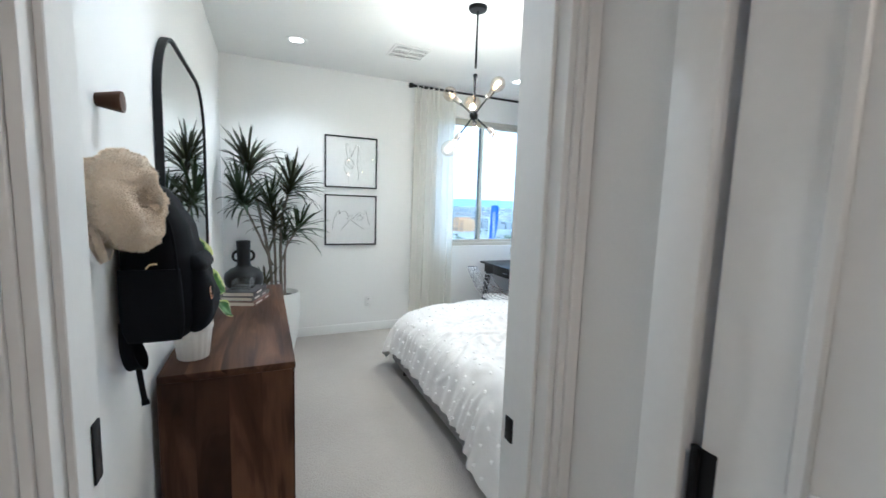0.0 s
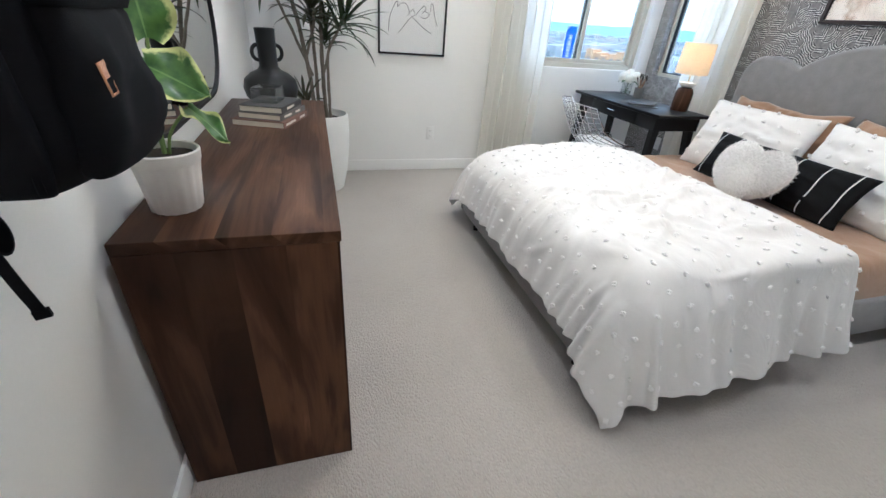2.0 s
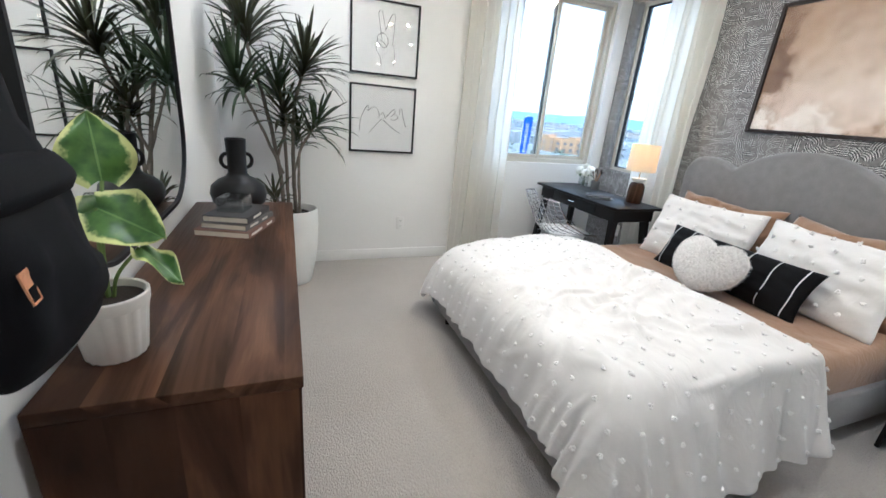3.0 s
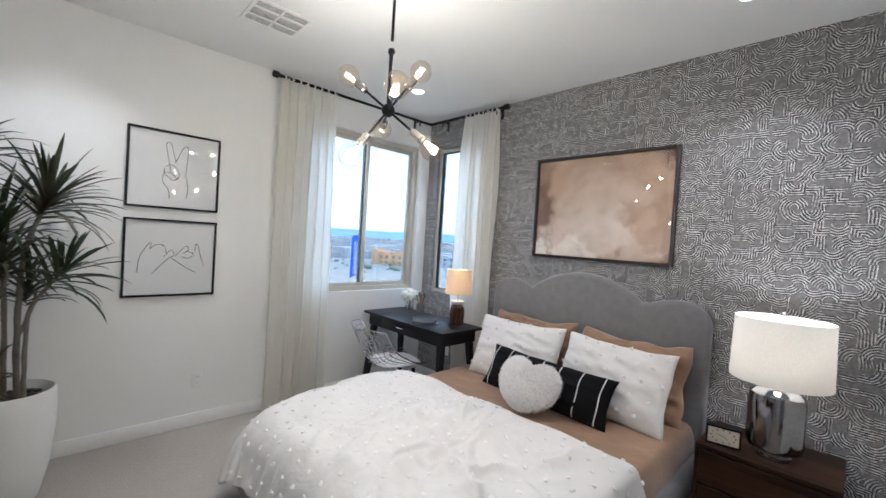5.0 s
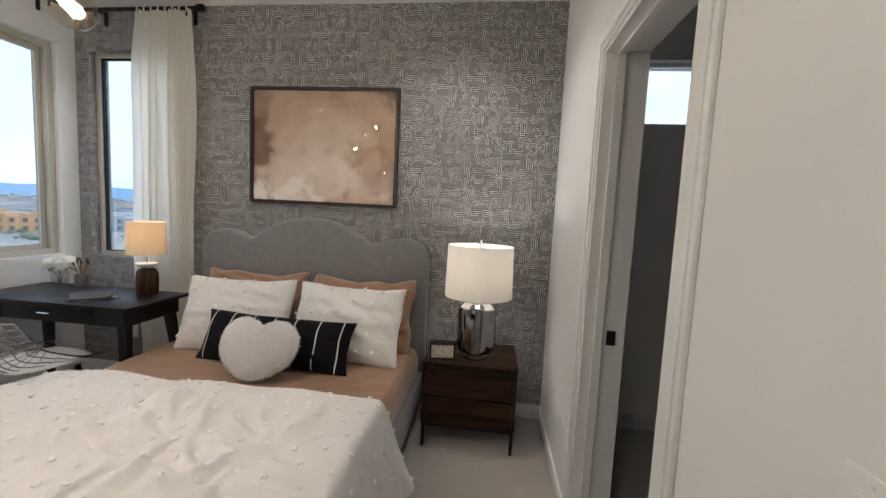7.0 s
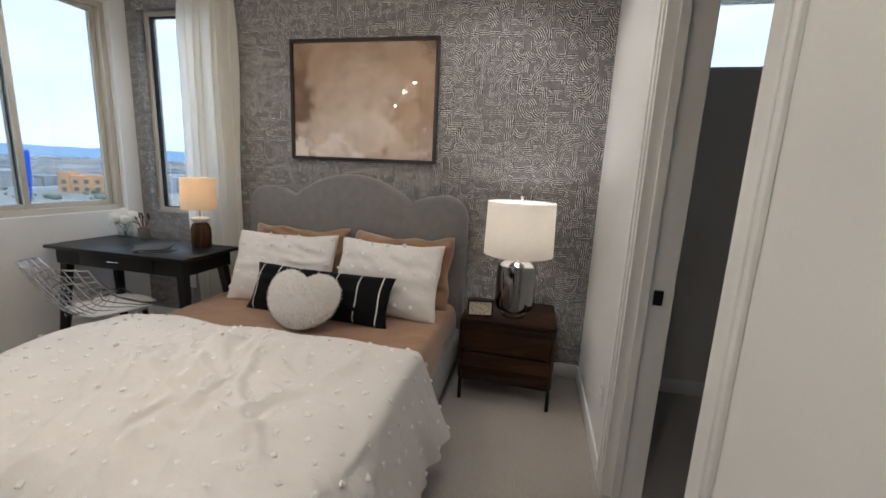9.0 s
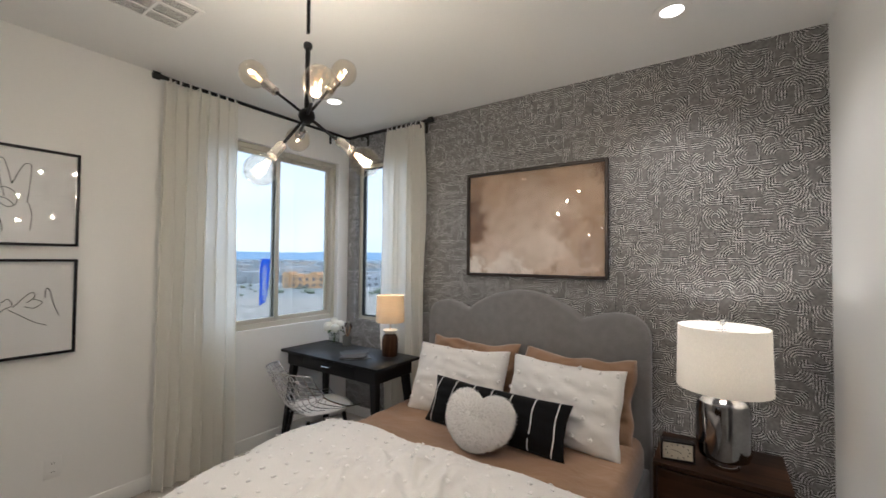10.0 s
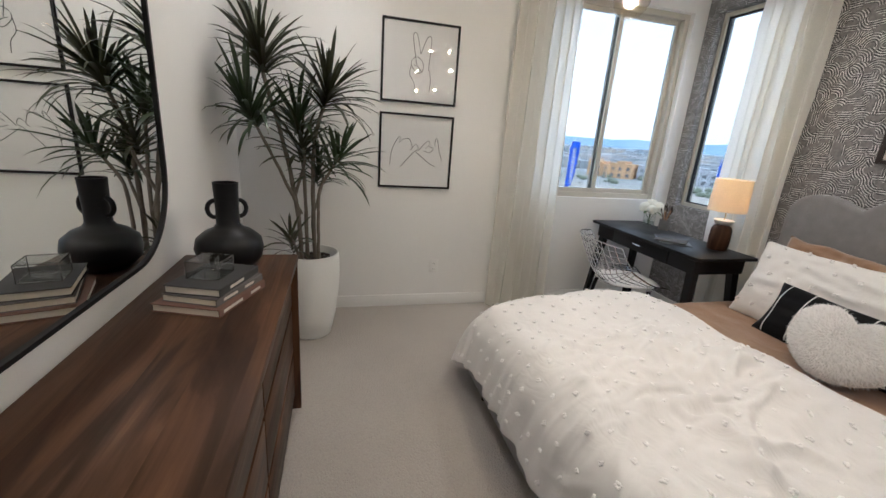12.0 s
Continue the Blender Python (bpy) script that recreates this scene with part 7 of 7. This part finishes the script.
def switch():
    s = thing("light_switch", "white two-rocker light switch on the white wall", "light switch")
    bm = bmesh.new()
    box(bm, (-0.058, -0.006, -0.058), (0.058, -0.0002, 0.058), 0.003, 2)
    part("cover_plate", bm, OUTLET, s)
    for x in (-0.023, 0.023):
        bm = bmesh.new()
        box(bm, (x - 0.017, -0.0095, -0.033), (x + 0.017, -0.0055, 0.033), 0.002, 2)
        part("rocker", bm, OUTLET, s)
        for z in (-0.048, 0.048):
            bm = bmesh.new()
            lathe(bm, [(0, 0.0), (0.0035, 0.0), (0.003, 0.001), (0, 0.0012)], 12)
            ob = part("screw", bm, OUTLET, s)
            ob.matrix_local = Matrix.Translation((x, -0.006, z)) @ Matrix.Rotation(math.pi / 2, 4, "X")
    s.matrix_world = Matrix.Translation((1.115, SOUTH, 1.085)) @ Matrix.Rotation(math.pi, 4, "Z")


switch()


# ---- outside ----
def ground_material():
    m, t, b = material("desert_ground")
    tc = node(t, "ShaderNodeTexCoord")
    n1 = node(t, "ShaderNodeTexNoise", Vector=tc.outputs["Object"], Scale=0.02, Detail=8.0)
    n2 = node(t, "ShaderNodeTexNoise", Vector=tc.outputs["Object"], Scale=0.6, Detail=6.0)
    v = node(t, "ShaderNodeTexVoronoi", Vector=tc.outputs["Object"], Scale=0.035)
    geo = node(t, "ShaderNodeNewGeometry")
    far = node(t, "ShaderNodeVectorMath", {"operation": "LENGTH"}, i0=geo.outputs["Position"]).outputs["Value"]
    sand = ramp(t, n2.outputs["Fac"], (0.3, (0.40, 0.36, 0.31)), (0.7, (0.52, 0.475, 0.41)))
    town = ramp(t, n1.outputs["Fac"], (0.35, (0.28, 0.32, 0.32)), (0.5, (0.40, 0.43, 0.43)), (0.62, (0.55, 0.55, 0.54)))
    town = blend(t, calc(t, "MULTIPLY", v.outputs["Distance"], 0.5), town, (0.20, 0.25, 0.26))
    # distance haze put into the ground colour: bluer from 400 to 1500 m
    haze_blue = ramp(t, n1.outputs["Fac"], (0.35, (0.27, 0.36, 0.43)), (0.65, (0.40, 0.48, 0.54)))
    town = blend(t, node(t, "ShaderNodeMapRange", Value=far, From_Min=400.0, From_Max=1500.0).outputs[0], town, haze_blue)
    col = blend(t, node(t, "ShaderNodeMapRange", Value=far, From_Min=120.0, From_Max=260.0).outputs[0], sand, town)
    t.links.new(col, b.inputs["Base Color"])
    b.inputs["Roughness"].default_value = 0.95
    return m


def outside():
    rnd = random.Random(31)
    bm = bmesh.new()
    radii = [6, 12, 20, 30, 42, 55, 70, 90, 115, 150, 210, 300, 450, 700, 1100, 1800, 3000, 4600]
    rows = []
    n = 72
    for r in radii:
        s = max(0.0, min(1.0, (r - 44) / 70))
        z = -3.0 - 11.0 * s * s * (3 - 2 * s)
        rows.append([bm.verts.new((2 + r * math.cos(2 * math.pi * i / n), 3 + r * math.sin(2 * math.pi * i / n), z + 0.25 * noise.noise(Vector((r * 0.05, i * 0.6, 0))))) for i in range(n)])
    for p, q in zip(rows, rows[1:]):
        for i in range(n):
            bm.faces.new((p[i], p[(i + 1) % n], q[(i + 1) % n], q[i]))
    bm.faces.new(rows[0])
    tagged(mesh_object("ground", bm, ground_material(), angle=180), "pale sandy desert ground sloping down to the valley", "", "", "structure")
    # far mountains: a glowing backdrop with the distance haze in its blue
    bm = bmesh.new()
    low, high = [], []
    for i in range(161):
        a = radians(-40 + 200 * i / 160)
        h = 78 + 34 * noise.noise(Vector((i * 0.07, 1.7, 0))) + 20 * noise.noise(Vector((i * 0.35, 4.0, 0))) + 8 * noise.noise(Vector((i * 1.1, 9.0, 0)))
        low.append(bm.verts.new((4400 * math.cos(a), 4400 * math.sin(a), -40)))
        high.append(bm.verts.new((4400 * math.cos(a), 4400 * math.sin(a), h)))
    for i in range(160):
        bm.faces.new((low[i], low[i + 1], high[i + 1], high[i]))
    m, t, b = material("haze_glow_mountains")
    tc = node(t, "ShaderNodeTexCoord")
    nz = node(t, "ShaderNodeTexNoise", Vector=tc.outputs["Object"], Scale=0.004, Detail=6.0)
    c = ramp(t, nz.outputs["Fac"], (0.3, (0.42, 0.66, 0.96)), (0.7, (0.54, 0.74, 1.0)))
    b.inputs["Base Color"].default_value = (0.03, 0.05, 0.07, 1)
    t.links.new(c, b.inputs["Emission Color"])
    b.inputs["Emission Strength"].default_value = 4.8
    tagged(mesh_object("backdrop", bm, m, angle=180), "mountain range backdrop that glows in a painted haze blue", "", "", "structure")
    # the town in the valley
    bm = bmesh.new()
    for k in range(900):
        a, r = radians(rnd.uniform(5, 85)), 260 * (10 ** rnd.uniform(0, 0.95))
        x, y = r * math.cos(a), r * math.sin(a)
        w, d, h = rnd.uniform(8, 26), rnd.uniform(8, 26), rnd.choice((3, 3.5, 4, 4.5, 5, 7))
        box(bm, (x, y, -14.2), (x + w, y + d, -14.2 + h))
    m, t, b = material("distant_roofs")
    geo = node(t, "ShaderNodeNewGeometry")
    t.links.new(ramp(t, geo.outputs["Random Per Island"], (0.0, (0.27, 0.31, 0.34)), (0.4, (0.40, 0.42, 0.43)), (0.75, (0.52, 0.52, 0.52)), (1.0, (0.55, 0.45, 0.35))), b.inputs["Base Color"])
    b.inputs["Roughness"].default_value = 0.9
    tagged(mesh_object("distant_town", bm, m, False), "low pale buildings of a distant town in the valley", "town", "", "stuff")
    bm = bmesh.new()
    for k in range(700):
        a, r = radians(rnd.uniform(5, 85)), 130 * (10 ** rnd.uniform(0, 1.1))
        p = Vector((r * math.cos(a), r * math.sin(a), -13.2))
        s = rnd.uniform(0.5, 1.5)
        bmesh.ops.create_icosphere(bm, subdivisions=1, radius=s, matrix=Matrix.Translation(p) @ Matrix.Diagonal((1.4, 1.4, 0.8, 1)))
    tagged(mesh_object("distant_shrubs", bm, plain("shrub_green", (0.22, 0.25, 0.18), 0.9, var=0.3, scale=0.5, fine=3, bump=0.0), angle=180), "dark green shrubs scattered over the valley", "shrubs", "", "stuff")

    def building(label, x, y, turn, length, depth, floors, paint, bays):
        h = floors * 3.0 + 0.8
        g = thing("apartment_building", label, "building", (x, y, -14.2), turn, group="apartment buildings below the hill")
        bm = bmesh.new()
        for k in range(bays):
            a = length * k / bays
            up = (0.0, 1.2, 0.0, -0.9)[k % 4]
            box(bm, (-0.6 * (k % 2), a, 0), (depth, a + length / bays - 0.01, h + up))
        part("wall", bm, paint, g, smooth=False)
        bm = bmesh.new()
        for k in range(bays):
            a = length * k / bays
            up = (0.0, 1.2, 0.0, -0.9)[k % 4]
            box(bm, (-0.6 * (k % 2) - 0.25, a, h + up), (depth + 0.2, a + length / bays - 0.01, h + up + 0.35))
        part("roof", bm, paint, g, smooth=False)
        dark = plain("window_dark", (0.16, 0.17, 0.19), 0.25, var=0.2, scale=0.4, fine=2, bump=0.0)
        for fl in range(floors):
            for k in range(bays):
                a = length * (k + 0.28) / bays
                bm = bmesh.new()
                box(bm, (-0.6 * (k % 2) - 0.06, a, fl * 3.0 + 1.0), (-0.6 * (k % 2) + 0.1, a + length / bays * 0.42, fl * 3.0 + 2.5))
                part("window", bm, dark, g, smooth=False)
    orange = plain("orange_sheathing", (0.72, 0.45, 0.24), 0.9, var=0.2, scale=0.15, fine=1.2, bump=0.0)
    pale = plain("pale_stucco", (0.55, 0.57, 0.60), 0.9, var=0.1, scale=0.15, fine=1.2, bump=0.0)
    building("unfinished apartment building in orange sheathing below the hill", 138, 171, 38, 21, 13, 2, orange, 6)
    building("unfinished apartment building in orange sheathing below the hill", 104, 207, 30, 12, 12, 2, orange, 4)
    building("pale stucco apartment building below the hill", 168, 150, 45, 34, 14, 2, pale, 9)
    building("pale stucco apartment building below the hill", 182, 112, 60, 30, 14, 3, pale, 8)
    # banners
    blue = sheer_material("blue_banner_cloth", (0.06, 0.16, 0.80), 0.5, 0.0, 30.0)
    white = plain("banner_white", (0.75, 0.75, 0.75), 0.8, bump=0.0)

    def banner(x, y, turn, top, height):
        g = thing("banner_flag", "tall blue feather banner with white marks on a pole", "banner", (x, y, -3.0), turn, group="blue feather banners")
        z0 = top - height + 3.0
        z1 = top + 3.0
        bm = bmesh.new()
        tube(bm, [(0, 0, 0), (0, 0, z1 - 0.4), (0.12, 0, z1), (0.35, 0, z1 + 0.1)], 0.025, 8)
        part("pole", bm, CHROME, g)
        bm = bmesh.new()
        sheet(bm, 6, 30, lambda u, v: (0.03 + u * (0.58 - 0.2 * (1 - v) ** 2), 0.05 * math.sin(u * 5 + v * 6), z0 + (z1 - z0) * v + 0.25 * u * (1 - v)))
        part("cloth", bm, blue, g, angle=180)
        for k in range(7):
            z = z0 + 0.35 + (z1 - z0 - 0.7) * k / 7
            for s in (-0.09, 0.09):
                bm = bmesh.new()
                box(bm, (0.20, s - 0.004, z), (0.42, s + 0.004, z + 0.10))
                box(bm, (0.20, s - 0.004, z + 0.16), (0.42, s + 0.004, z + 0.22))
                part("mark", bm, white, g, smooth=False)
    banner(15.2, 26.0, -35, 1.45, 3.0)
    banner(22.0, 21.0, -40, 1.0, 2.5)


outside()
